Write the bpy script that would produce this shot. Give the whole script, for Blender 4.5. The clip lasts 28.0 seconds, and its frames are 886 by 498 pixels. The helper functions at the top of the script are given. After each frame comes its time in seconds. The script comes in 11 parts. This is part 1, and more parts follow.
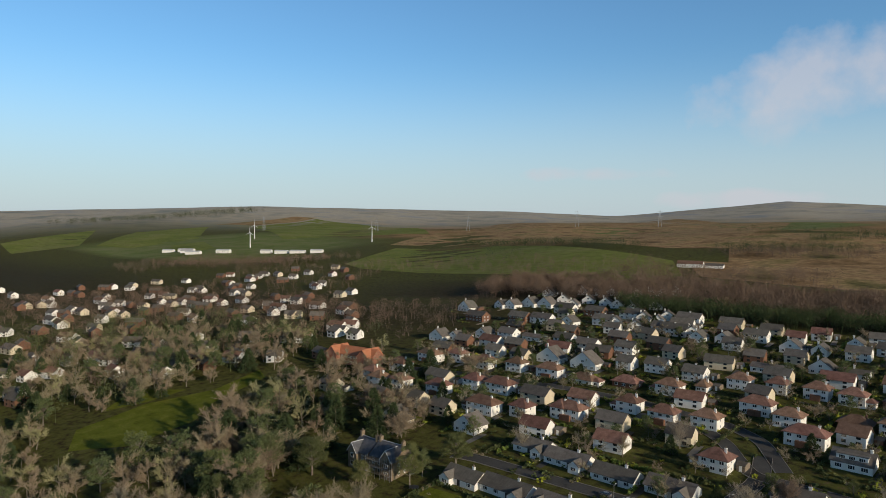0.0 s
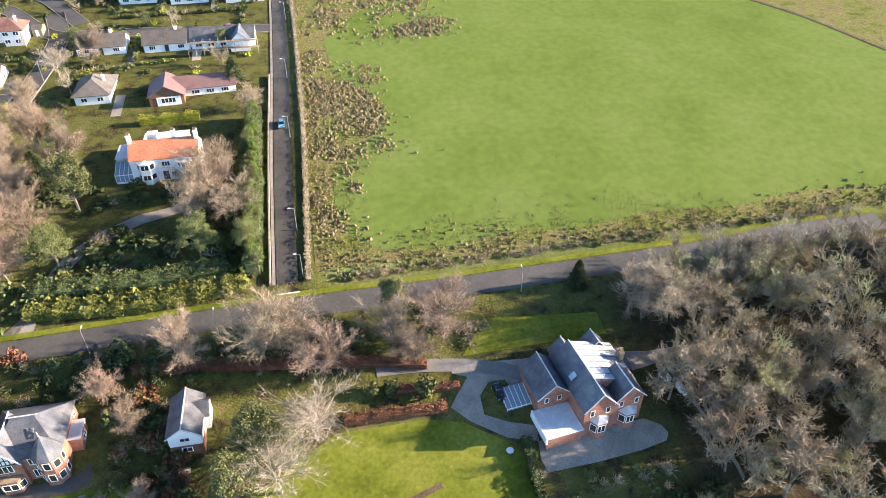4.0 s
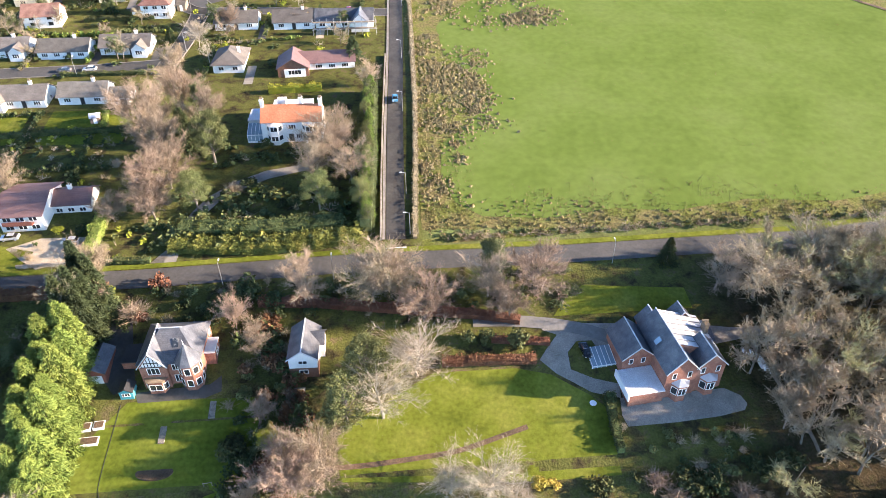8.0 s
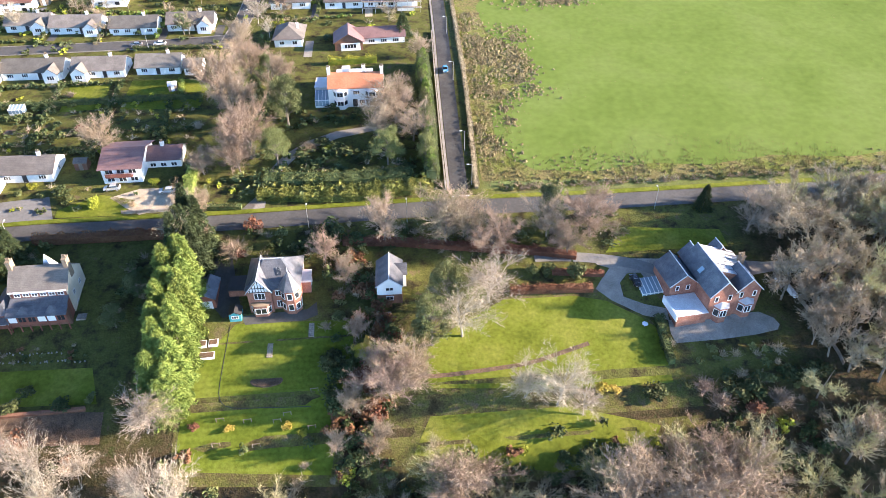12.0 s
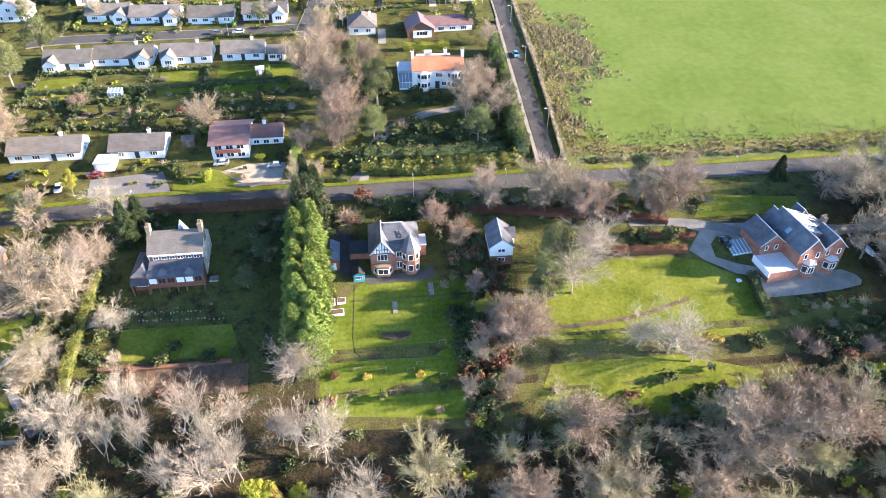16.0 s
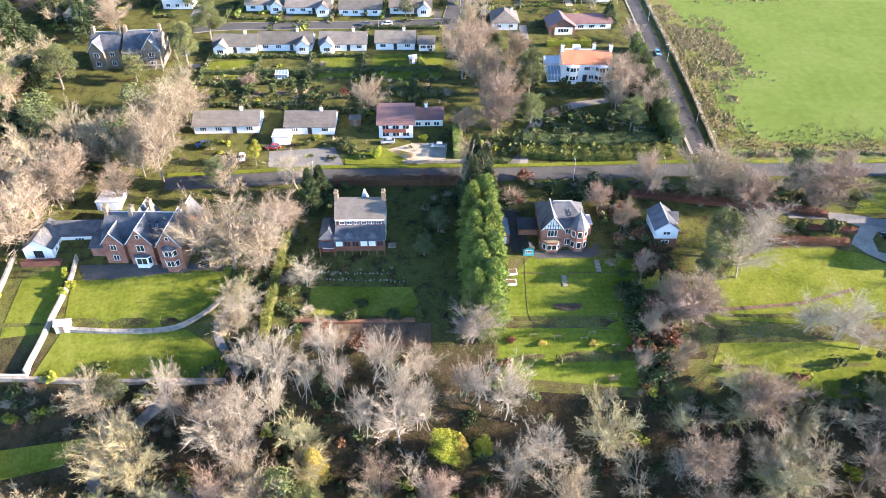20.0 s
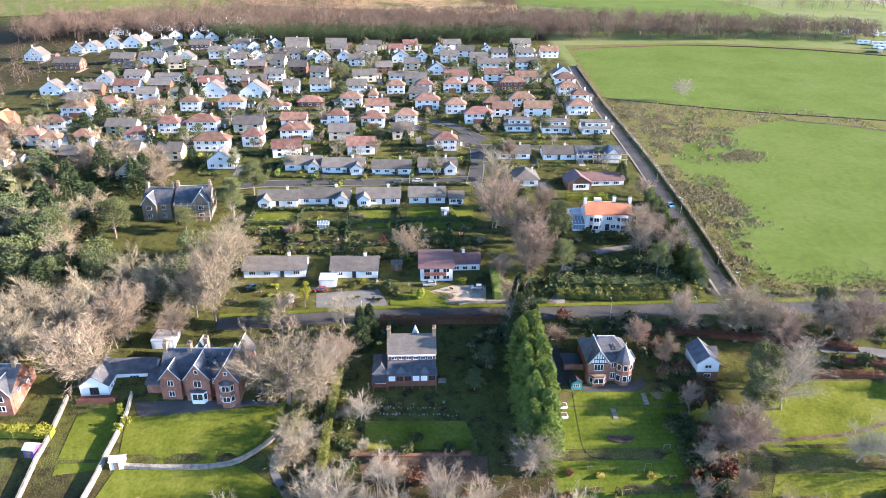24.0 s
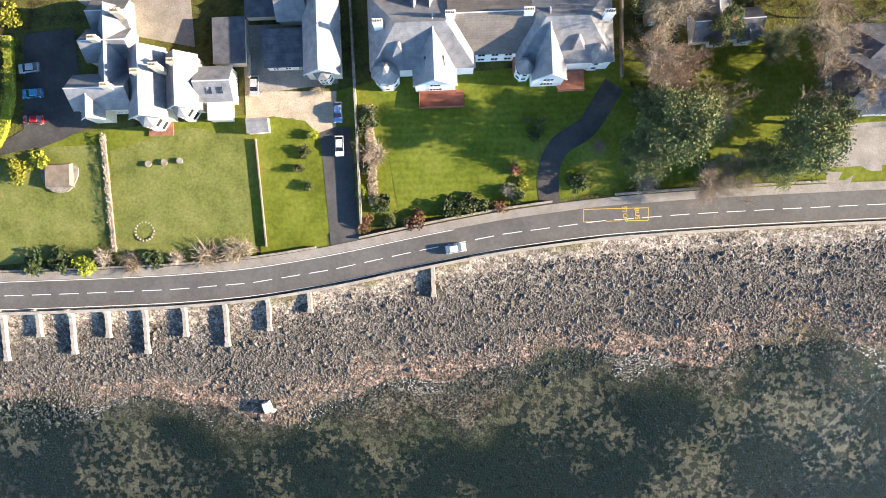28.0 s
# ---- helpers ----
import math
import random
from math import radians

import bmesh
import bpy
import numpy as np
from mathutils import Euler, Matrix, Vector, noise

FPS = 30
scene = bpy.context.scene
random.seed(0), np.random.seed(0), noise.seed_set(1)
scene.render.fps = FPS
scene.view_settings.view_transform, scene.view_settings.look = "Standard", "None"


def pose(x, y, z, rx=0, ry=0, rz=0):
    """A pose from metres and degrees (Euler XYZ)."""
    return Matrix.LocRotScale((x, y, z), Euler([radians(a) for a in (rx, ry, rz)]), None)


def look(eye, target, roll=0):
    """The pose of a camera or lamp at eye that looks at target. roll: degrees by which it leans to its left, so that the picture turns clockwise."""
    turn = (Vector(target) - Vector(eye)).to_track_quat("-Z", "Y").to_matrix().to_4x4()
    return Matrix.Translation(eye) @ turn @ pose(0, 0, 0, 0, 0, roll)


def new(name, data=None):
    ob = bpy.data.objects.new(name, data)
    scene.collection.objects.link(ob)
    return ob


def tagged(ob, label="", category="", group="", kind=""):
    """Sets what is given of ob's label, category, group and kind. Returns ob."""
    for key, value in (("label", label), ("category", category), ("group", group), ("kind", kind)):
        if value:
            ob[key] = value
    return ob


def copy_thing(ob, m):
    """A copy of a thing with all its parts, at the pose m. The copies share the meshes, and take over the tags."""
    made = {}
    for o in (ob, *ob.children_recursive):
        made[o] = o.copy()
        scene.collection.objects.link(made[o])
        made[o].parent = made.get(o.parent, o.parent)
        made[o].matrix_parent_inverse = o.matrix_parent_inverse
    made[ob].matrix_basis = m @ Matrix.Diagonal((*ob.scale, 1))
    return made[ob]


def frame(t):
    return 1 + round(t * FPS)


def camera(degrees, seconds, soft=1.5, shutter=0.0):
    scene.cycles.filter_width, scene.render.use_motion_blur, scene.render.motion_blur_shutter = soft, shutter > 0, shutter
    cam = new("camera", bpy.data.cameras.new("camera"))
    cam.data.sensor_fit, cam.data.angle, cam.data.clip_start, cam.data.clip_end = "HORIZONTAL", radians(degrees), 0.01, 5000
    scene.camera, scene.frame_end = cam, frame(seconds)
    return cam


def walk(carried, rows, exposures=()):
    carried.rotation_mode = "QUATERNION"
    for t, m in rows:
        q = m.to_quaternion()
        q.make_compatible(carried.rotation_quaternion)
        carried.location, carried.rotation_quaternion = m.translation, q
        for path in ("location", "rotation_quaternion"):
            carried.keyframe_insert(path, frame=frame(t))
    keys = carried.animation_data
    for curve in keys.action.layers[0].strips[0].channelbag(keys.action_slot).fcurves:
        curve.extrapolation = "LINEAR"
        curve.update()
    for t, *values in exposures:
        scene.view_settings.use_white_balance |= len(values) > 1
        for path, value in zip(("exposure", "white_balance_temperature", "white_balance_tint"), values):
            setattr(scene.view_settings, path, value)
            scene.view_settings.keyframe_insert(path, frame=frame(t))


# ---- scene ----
cam = camera(64.9, 28.0, 0.65)

# seconds, place, turn
ROWS = [
    (0.0, -0.00, 0.00, 154.00, 87.82, -0.50, 42.26),
    (0.3, -0.03, -0.02, 153.95, 87.78, -1.10, 18.99),
    (0.5, -0.06, -0.03, 153.92, 87.86, -0.56, 5.00),
    (1.0, -0.29, -0.05, 153.81, 87.79, -0.78, -12.54),
    (1.5, -0.49, -0.11, 153.64, 87.15, -0.73, -12.56),
    (2.0, -0.64, -0.20, 153.42, 82.64, -0.62, -12.59),
    (2.5, -0.81, -0.49, 153.07, 73.79, -0.46, -12.54),
    (3.0, -1.24, -1.28, 152.81, 63.18, -0.35, -12.51),
    (3.5, -1.07, -1.81, 153.02, 55.61, -0.11, -12.35),
    (4.0, -1.35, -1.65, 153.40, 52.35, -0.06, -12.35),
    (4.5, -1.71, -2.09, 153.63, 52.14, -0.07, -12.43),
    (6.5, -3.77, -8.35, 153.82, 52.26, 0.16, -12.46),
    (7.0, -5.72, -10.53, 153.89, 52.37, -0.05, -12.63),
    (7.5, -7.74, -12.64, 153.99, 52.35, 0.19, -8.70),
    (8.0, -8.64, -15.29, 154.09, 52.46, 0.33, -4.66),
    (8.5, -9.75, -18.01, 154.23, 52.39, 0.39, -4.61),
    (9.0, -11.31, -20.90, 154.37, 52.39, 0.42, -4.58),
    (9.5, -13.25, -23.82, 154.42, 52.44, 0.35, -4.52),
    (10.0, -15.34, -26.80, 154.61, 52.44, 0.32, -4.50),
    (10.5, -17.77, -29.64, 155.01, 52.34, 0.36, -4.58),
    (11.0, -20.63, -32.10, 155.26, 52.28, 0.31, -4.72),
    (11.5, -23.85, -34.36, 155.31, 52.28, 0.25, -4.87),
    (12.0, -27.34, -36.76, 155.21, 52.34, 0.18, -5.07),
    (12.5, -31.11, -39.24, 154.90, 52.52, 0.11, -5.31),
    (14.5, -46.51, -45.52, 154.91, 52.57, -0.13, -5.92),
    (15.0, -50.34, -46.69, 154.82, 52.59, -0.14, -6.03),
    (15.5, -54.04, -47.68, 154.51, 52.67, -0.13, -6.09),
    (16.0, -57.73, -48.77, 154.13, 52.79, -0.04, -6.19),
    (16.5, -61.27, -49.77, 153.70, 52.92, 0.04, -6.22),
    (17.0, -64.88, -50.68, 153.25, 53.06, 0.15, -6.30),
    (17.5, -68.55, -51.59, 152.74, 53.22, 0.21, -6.35),
    (18.0, -72.24, -52.74, 152.35, 53.41, 0.30, -6.39),
    (18.5, -76.10, -54.22, 152.18, 53.54, 0.34, -6.51),
    (19.0, -79.97, -56.05, 152.21, 53.67, 0.32, -2.59),
    (19.5, -83.82, -57.68, 152.13, 53.71, 0.20, -2.67),
    (20.0, -87.54, -59.19, 151.84, 53.79, -0.00, -1.00),
    (20.5, -91.03, -61.01, 151.53, 53.86, -0.04, -0.98),
    (22.5, -102.31, -67.92, 150.01, 54.40, 0.12, -1.22),
    (23.0, -103.33, -68.46, 150.09, 58.32, -0.25, -1.54),
    (23.5, -103.60, -68.74, 149.97, 64.94, -0.35, -2.00),
    (24.0, -103.71, -69.02, 149.70, 67.18, -0.27, -2.06),
    (24.5, -103.71, -69.30, 149.35, 65.05, -0.25, -2.05),
    (25.0, -103.63, -69.39, 149.00, 58.53, -0.19, -1.99),
    (25.5, -103.59, -69.45, 148.85, 48.28, -0.08, -1.88),
    (26.0, -103.58, -69.39, 148.80, 37.55, 0.15, -1.79),
    (26.5, -103.62, -69.39, 148.88, 26.64, 0.14, -1.66),
    (27.0, -103.68, -69.44, 149.01, 15.84, 0.29, -1.84),
    (27.5, -103.60, -69.46, 148.97, 6.06, 0.42, -1.89),
    (28.0, -103.56, -69.45, 148.60, 0.68, 0.52, -1.91),
]
EXPOSURES = [(0.0, -0.40, 6500, 10), (1.0, -0.15, 6500, 10), (2.2, -0.20, 6500, 11), (2.75, 0.90, 6500, 13), (3.15, 2.11, 6550, 16), (6.0, 2.21, 6550, 21), (10.0, 2.36, 6350, 21), (18.0, 2.53, 6050, 21), (20.5, 2.56, 6050, 21), (22.5, 2.61, 6000, 21), (23.2, 2.46, 5950, 21), (24.0, 2.18, 5850, 21), (25.0, 2.18, 6100, 21), (26.0, 2.51, 6450, 19), (27.0, 2.38, 6450, 15), (28.0, 2.16, 6450, 16)]
walk(cam, [(t, pose(*p)) for t, *p in ROWS], EXPOSURES)

# ---- sky and sun ----
SUN_TURN, SUN_UP = -5.0, 16.5          # degrees from +x towards -y, and above the horizon
world = bpy.data.worlds.new("sky")
scene.world = world
world.use_nodes = True
wn, wl = world.node_tree.nodes, world.node_tree.links
sky = wn.new("ShaderNodeTexSky")
sky.sky_type, sky.sun_disc = "NISHITA", False
sky.sun_elevation, sky.sun_rotation = radians(SUN_UP), radians(90 - SUN_TURN)
sky.air_density, sky.dust_density, sky.ozone_density = 1.0, 0.7, 3.2
backing = wn["Background"]
backing.inputs["Strength"].default_value = 0.115
# one ragged cumulus low over the moor and thin streaks under it
geo = wn.new("ShaderNodeTexCoord")
ragged = wn.new("ShaderNodeTexNoise")
ragged.inputs["Scale"].default_value, ragged.inputs["Detail"].default_value = 13.0, 10.0
ragged.inputs["Roughness"].default_value = 0.55
wl.new(geo.outputs["Generated"], ragged.inputs["Vector"])


def sky_spot(yaw, pitch, wide, high):
    """How near the sky's direction lies to a spot: 1 at its middle, 0 at its rim."""
    a, b = radians(yaw), radians(pitch)
    d = Vector((-math.sin(a) * math.cos(b), math.cos(a) * math.cos(b), math.sin(b)))
    side = Vector((math.cos(a), math.sin(a), 0.0))
    over = side.cross(d)
    total = None
    for axis, size in ((side, wide), (over, high)):
        dot = wn.new("ShaderNodeVectorMath")
        dot.operation = "DOT_PRODUCT"
        dot.inputs[1].default_value = axis
        wl.new(geo.outputs["Generated"], dot.inputs[0])
        sub = wn.new("ShaderNodeMath")
        sub.operation = "SUBTRACT"
        sub.inputs[1].default_value = axis.dot(d)
        wl.new(dot.outputs["Value"], sub.inputs[0])
        div = wn.new("ShaderNodeMath")
        div.operation = "DIVIDE"
        div.inputs[1].default_value = math.sin(radians(size))
        wl.new(sub.outputs[0], div.inputs[0])
        sq = wn.new("ShaderNodeMath")
        sq.operation = "MULTIPLY"
        wl.new(div.outputs[0], sq.inputs[0])
        wl.new(div.outputs[0], sq.inputs[1])
        if total is None:
            total = sq
        else:
            add = wn.new("ShaderNodeMath")
            wl.new(total.outputs[0], add.inputs[0])
            wl.new(sq.outputs[0], add.inputs[1])
            total = add
    inv = wn.new("ShaderNodeMath")
    inv.operation, inv.inputs[0].default_value = "SUBTRACT", 1.0
    wl.new(total.outputs[0], inv.inputs[1])
    return inv


cover = None
for spot in ((16.2, 9.3, 6.8, 3.4), (11.0, 11.4, 7.0, 3.2), (30.0, 4.0, 6.0, 0.7), (20.0, 1.9, 8.0, 0.8)):
    one = sky_spot(*spot)
    if cover is None:
        cover = one
    else:
        most = wn.new("ShaderNodeMath")
        most.operation = "MAXIMUM"
        wl.new(cover.outputs[0], most.inputs[0])
        wl.new(one.outputs[0], most.inputs[1])
        cover = most
soft = wn.new("ShaderNodeMath")
soft.operation = "MULTIPLY_ADD"
soft.inputs[1].default_value = 3.6
wl.new(ragged.outputs["Fac"], soft.inputs[0])
wl.new(cover.outputs[0], soft.inputs[2])
edge = wn.new("ShaderNodeMapRange")
edge.inputs["From Min"].default_value, edge.inputs["From Max"].default_value = 1.9, 3.0
edge.inputs["To Max"].default_value = 0.62
wl.new(soft.outputs[0], edge.inputs["Value"])
gate = wn.new("ShaderNodeMath")
gate.operation = "GREATER_THAN"
gate.inputs[1].default_value = -1.5
wl.new(cover.outputs[0], gate.inputs[0])
both = wn.new("ShaderNodeMath")
both.operation = "MULTIPLY"
wl.new(edge.outputs[0], both.inputs[0])
wl.new(gate.outputs[0], both.inputs[1])
cloud = wn.new("ShaderNodeMix")
cloud.data_type = "RGBA"
cloud.inputs["B"].default_value = (6.8, 6.7, 7.2, 1)
wl.new(both.outputs[0], cloud.inputs["Factor"])
tint = wn.new("ShaderNodeMix")
tint.data_type, tint.blend_type = "RGBA", "MULTIPLY"
tint.inputs["Factor"].default_value = 1.0
deep = wn.new("ShaderNodeValToRGB")
deep.color_ramp.elements[0].position, deep.color_ramp.elements[0].color = 0.31, (1.2, 1.6, 1.75, 1)
deep.color_ramp.elements[1].position, deep.color_ramp.elements[1].color = 0.95, (0.18, 0.21, 0.24, 1)
upper_sky = deep.color_ramp.elements.new(0.5)
upper_sky.color = (0.42, 0.51, 0.58, 1)
wl.new(deep.outputs["Color"], tint.inputs["B"])
wl.new(sky.outputs[0], tint.inputs["A"])
# pale haze round the whole horizon
height = wn.new("ShaderNodeSeparateXYZ")
wl.new(geo.outputs["Generated"], height.inputs[0])
wl.new(height.outputs["Z"], deep.inputs["Fac"])
low = wn.new("ShaderNodeMapRange")
low.interpolation_type = "SMOOTHERSTEP"
low.inputs["From Min"].default_value, low.inputs["From Max"].default_value = 0.26, -0.02
low.inputs["To Max"].default_value = 0.8
wl.new(height.outputs["Z"], low.inputs["Value"])
haze = wn.new("ShaderNodeMix")
haze.data_type = "RGBA"
haze.inputs["B"].default_value = (6.0, 6.9, 7.6, 1)
wl.new(low.outputs[0], haze.inputs["Factor"])
wl.new(tint.outputs["Result"], haze.inputs["A"])
wl.new(haze.outputs["Result"], cloud.inputs["A"])
wl.new(cloud.outputs["Result"], backing.inputs["Color"])

sun = new("sun", bpy.data.lights.new("sun", "SUN"))
sun.data.energy, sun.data.angle, sun.data.color = 5.0, radians(0.6), (1.0, 0.83, 0.60)
sun_way = Vector((math.cos(radians(SUN_TURN)) * math.cos(radians(SUN_UP)), math.sin(radians(SUN_TURN)) * math.cos(radians(SUN_UP)), math.sin(radians(SUN_UP))))
sun.matrix_world = look(sun_way * 400, (0, 0, 0))

# ---- materials ----
def material(name, colours, scale=1.0, rough=0.85, bump=0.0, bump_scale=6.0, metal=0.0, spread=0.0, detail=6.0, fine=0.25, clear=0.0, gloss=0.3):
    """A surface mottled between its colours at two scales; spread: how far one object's tone differs from the next."""
    m = bpy.data.materials.new(name)
    m.use_nodes = True
    n, l = m.node_tree.nodes, m.node_tree.links
    bsdf = n["Principled BSDF"]
    bsdf.inputs["Roughness"].default_value, bsdf.inputs["Metallic"].default_value = rough, metal
    bsdf.inputs["Specular IOR Level"].default_value = gloss
    bsdf.inputs["Coat Weight"].default_value = clear
    co = n.new("ShaderNodeNewGeometry")
    big = n.new("ShaderNodeTexNoise")
    big.inputs["Scale"].default_value, big.inputs["Detail"].default_value = 0.35 / scale, detail
    big.inputs["Roughness"].default_value = 0.62
    l.new(co.outputs["Position"], big.inputs["Vector"])
    ramp = n.new("ShaderNodeValToRGB")
    el = ramp.color_ramp.elements
    while len(el) < len(colours):
        el.new(0.5)
    for i, c in enumerate(colours):
        el[i].position = 0.5 if len(colours) == 1 else 0.32 + 0.36 * i / (len(colours) - 1)
        el[i].color = (*c, 1)
    l.new(big.outputs["Fac"], ramp.inputs["Fac"])
    small = n.new("ShaderNodeTexNoise")
    small.inputs["Scale"].default_value, small.inputs["Detail"].default_value = 4.0 / scale, 4.0
    l.new(co.outputs["Position"], small.inputs["Vector"])
    value = n.new("ShaderNodeMapRange")
    value.inputs["From Min"].default_value, value.inputs["From Max"].default_value = 0.25, 0.75
    value.inputs["To Min"].default_value, value.inputs["To Max"].default_value = 1 - fine, 1 + fine
    l.new(small.outputs["Fac"], value.inputs["Value"])
    hsv = n.new("ShaderNodeHueSaturation")
    l.new(ramp.outputs["Color"], hsv.inputs["Color"])
    if spread:
        info = n.new("ShaderNodeObjectInfo")
        own = n.new("ShaderNodeMapRange")
        own.inputs["To Min"].default_value, own.inputs["To Max"].default_value = 1 - spread, 1 + spread
        l.new(info.outputs["Random"], own.inputs["Value"])
        times = n.new("ShaderNodeMath")
        times.operation = "MULTIPLY"
        l.new(own.outputs[0], times.inputs[0])
        l.new(value.outputs[0], times.inputs[1])
        l.new(times.outputs[0], hsv.inputs["Value"])
        hue = n.new("ShaderNodeMapRange")
        hue.inputs["To Min"].default_value, hue.inputs["To Max"].default_value = 0.5 - spread * 0.07, 0.5 + spread * 0.07
        part_of = n.new("ShaderNodeMath")
        part_of.operation = "FRACT"
        seven = n.new("ShaderNodeMath")
        seven.operation, seven.inputs[1].default_value = "MULTIPLY", 7.3
        l.new(info.outputs["Random"], seven.inputs[0])
        l.new(seven.outputs[0], part_of.inputs[0])
        l.new(part_of.outputs[0], hue.inputs["Value"])
        l.new(hue.outputs[0], hsv.inputs["Hue"])
    else:
        l.new(value.outputs[0], hsv.inputs["Value"])
    l.new(hsv.outputs["Color"], bsdf.inputs["Base Color"])
    if bump:
        grain = n.new("ShaderNodeTexNoise")
        grain.inputs["Scale"].default_value, grain.inputs["Detail"].default_value = bump_scale, 5.0
        l.new(co.outputs["Position"], grain.inputs["Vector"])
        relief = n.new("ShaderNodeBump")
        relief.inputs["Strength"].default_value, relief.inputs["Distance"].default_value = min(bump, 1.0), bump * 0.2
        l.new(grain.outputs["Fac"], relief.inputs["Height"])
        l.new(relief.outputs["Normal"], bsdf.inputs["Normal"])
    return m


def tiled(m, pitch, depth=0.5, axis="Z", soft=0.12):
    """Adds courses (slates, tiles, bricks) to a material as lines of relief and tone along an axis."""
    n, l = m.node_tree.nodes, m.node_tree.links
    co = n.new("ShaderNodeNewGeometry")
    cut = n.new("ShaderNodeSeparateXYZ")
    l.new(co.outputs["Position"], cut.inputs[0])
    saw = n.new("ShaderNodeMath")
    saw.operation, saw.inputs[1].default_value = "PINGPONG", pitch / 2
    l.new(cut.outputs[axis], saw.inputs[0])
    step = n.new("ShaderNodeMapRange")
    step.inputs["From Max"].default_value = pitch * soft
    step.inputs["To Min"].default_value = 1 - depth
    l.new(saw.outputs[0], step.inputs["Value"])
    hsv = next(x for x in n if x.bl_idname == "ShaderNodeHueSaturation")
    mix = n.new("ShaderNodeMix")
    mix.data_type, mix.blend_type = "RGBA", "MULTIPLY"
    mix.inputs["Factor"].default_value = 1.0
    l.new(hsv.outputs["Color"], mix.inputs["A"])
    l.new(step.outputs[0], mix.inputs["B"])
    l.new(mix.outputs["Result"], n["Principled BSDF"].inputs["Base Color"])
    return m


PALEGRASS = material("pale_mown_grass", ((0.10, 0.118, 0.03), (0.145, 0.16, 0.045), (0.185, 0.19, 0.065)), 2.0, 0.95, 0.5, 8.0, gloss=0.04)
GRASS = material("lawn_grass", ((0.084, 0.104, 0.014), (0.124, 0.147, 0.02), (0.168, 0.178, 0.034)), 3.0, 0.95, 0.5, 8.0, gloss=0.04)
MEADOW = material("meadow_grass", ((0.098, 0.142, 0.028), (0.114, 0.160, 0.035), (0.132, 0.175, 0.046)), 9.0, 0.95, 0.3, 3.0, fine=0.12, gloss=0.03)
ROUGH = material("rough_tussock", ((0.085, 0.102, 0.024), (0.125, 0.14, 0.034), (0.15, 0.15, 0.05), (0.17, 0.14, 0.065), (0.105, 0.125, 0.03)), 2.2, 0.95, 1.0, 1.6, fine=0.45, gloss=0.03)
STRIPED = tiled(material("striped_lawn_grass", ((0.084, 0.112, 0.014), (0.118, 0.150, 0.02), (0.15, 0.176, 0.03)), 3.0, 0.95, 0.4, 8.0, gloss=0.04), 1.5, 0.14, "Y", 0.5)
BANK = material("rough_bank", ((0.045, 0.038, 0.02), (0.085, 0.072, 0.032), (0.10, 0.105, 0.03), (0.13, 0.10, 0.06)), 1.4, 0.95, 0.8, 3.0, fine=0.4, gloss=0.03)
FARGREEN = material("far_pasture", ((0.13, 0.16, 0.04), (0.17, 0.20, 0.05), (0.21, 0.205, 0.08)), 40.0, 0.95, fine=0.2, gloss=0.03)
MOOR = material("moor_grass", ((0.12, 0.085, 0.045), (0.24, 0.155, 0.08), (0.34, 0.23, 0.125), (0.24, 0.19, 0.085), (0.11, 0.10, 0.04)), 22.0, 0.95, 0.6, 2.0, fine=0.35, gloss=0.03)
RUSH = material("rush_clumps", ((0.18, 0.148, 0.072), (0.30, 0.242, 0.125)), 0.8, 0.95, 1.0, 3.0, fine=0.4)
ASPHALT = material("asphalt", ((0.036, 0.035, 0.035), (0.055, 0.053, 0.051), (0.08, 0.077, 0.072)), 2.5, 0.85, 0.25, 14.0, fine=0.15)
PALE_ROAD = material("worn_road", ((0.13, 0.128, 0.125), (0.19, 0.187, 0.18)), 2.5, 0.85, 0.25, 14.0, fine=0.15)
SEAROAD = material("coast_tarmac", ((0.085, 0.082, 0.078), (0.12, 0.116, 0.11)), 2.5, 0.85, 0.25, 14.0, fine=0.15)
MIDROAD = material("grey_road", ((0.055, 0.054, 0.053), (0.085, 0.083, 0.08)), 2.5, 0.85, 0.25, 14.0, fine=0.15)
TUSSOCK = material("bleached_tussocks", ((0.12, 0.115, 0.04), (0.19, 0.165, 0.07), (0.25, 0.20, 0.10)), 2.0, 0.95, fine=0.35)
PAVING = material("concrete_paving", ((0.19, 0.175, 0.155), (0.28, 0.262, 0.235)), 1.0, 0.9, 0.25, 9.0)
GRAVEL = material("pale_gravel", ((0.33, 0.28, 0.21), (0.46, 0.40, 0.31)), 1.0, 0.95, 0.6, 12.0, fine=0.3)
SOIL = material("garden_soil", ((0.055, 0.04, 0.028), (0.11, 0.075, 0.05), (0.16, 0.10, 0.06)), 1.0, 0.95, 0.8, 5.0, fine=0.4)
WHITE = material("white_render", ((0.70, 0.69, 0.66), (0.80, 0.79, 0.76)), 1.2, 0.85, 0.15, 10.0, fine=0.05)
CREAM = material("cream_render", ((0.52, 0.45, 0.33), (0.62, 0.55, 0.42)), 1.2, 0.85, 0.15, 10.0, fine=0.06)
BRICK = tiled(material("red_sandstone", ((0.20, 0.085, 0.06), (0.28, 0.125, 0.085), (0.34, 0.17, 0.12)), 0.7, 0.9, 0.3, 7.0, fine=0.3), 0.3, 0.22)
BROWN = tiled(material("brown_brick", ((0.14, 0.07, 0.045), (0.21, 0.11, 0.07)), 0.7, 0.9, 0.3, 7.0, fine=0.25), 0.3, 0.2)
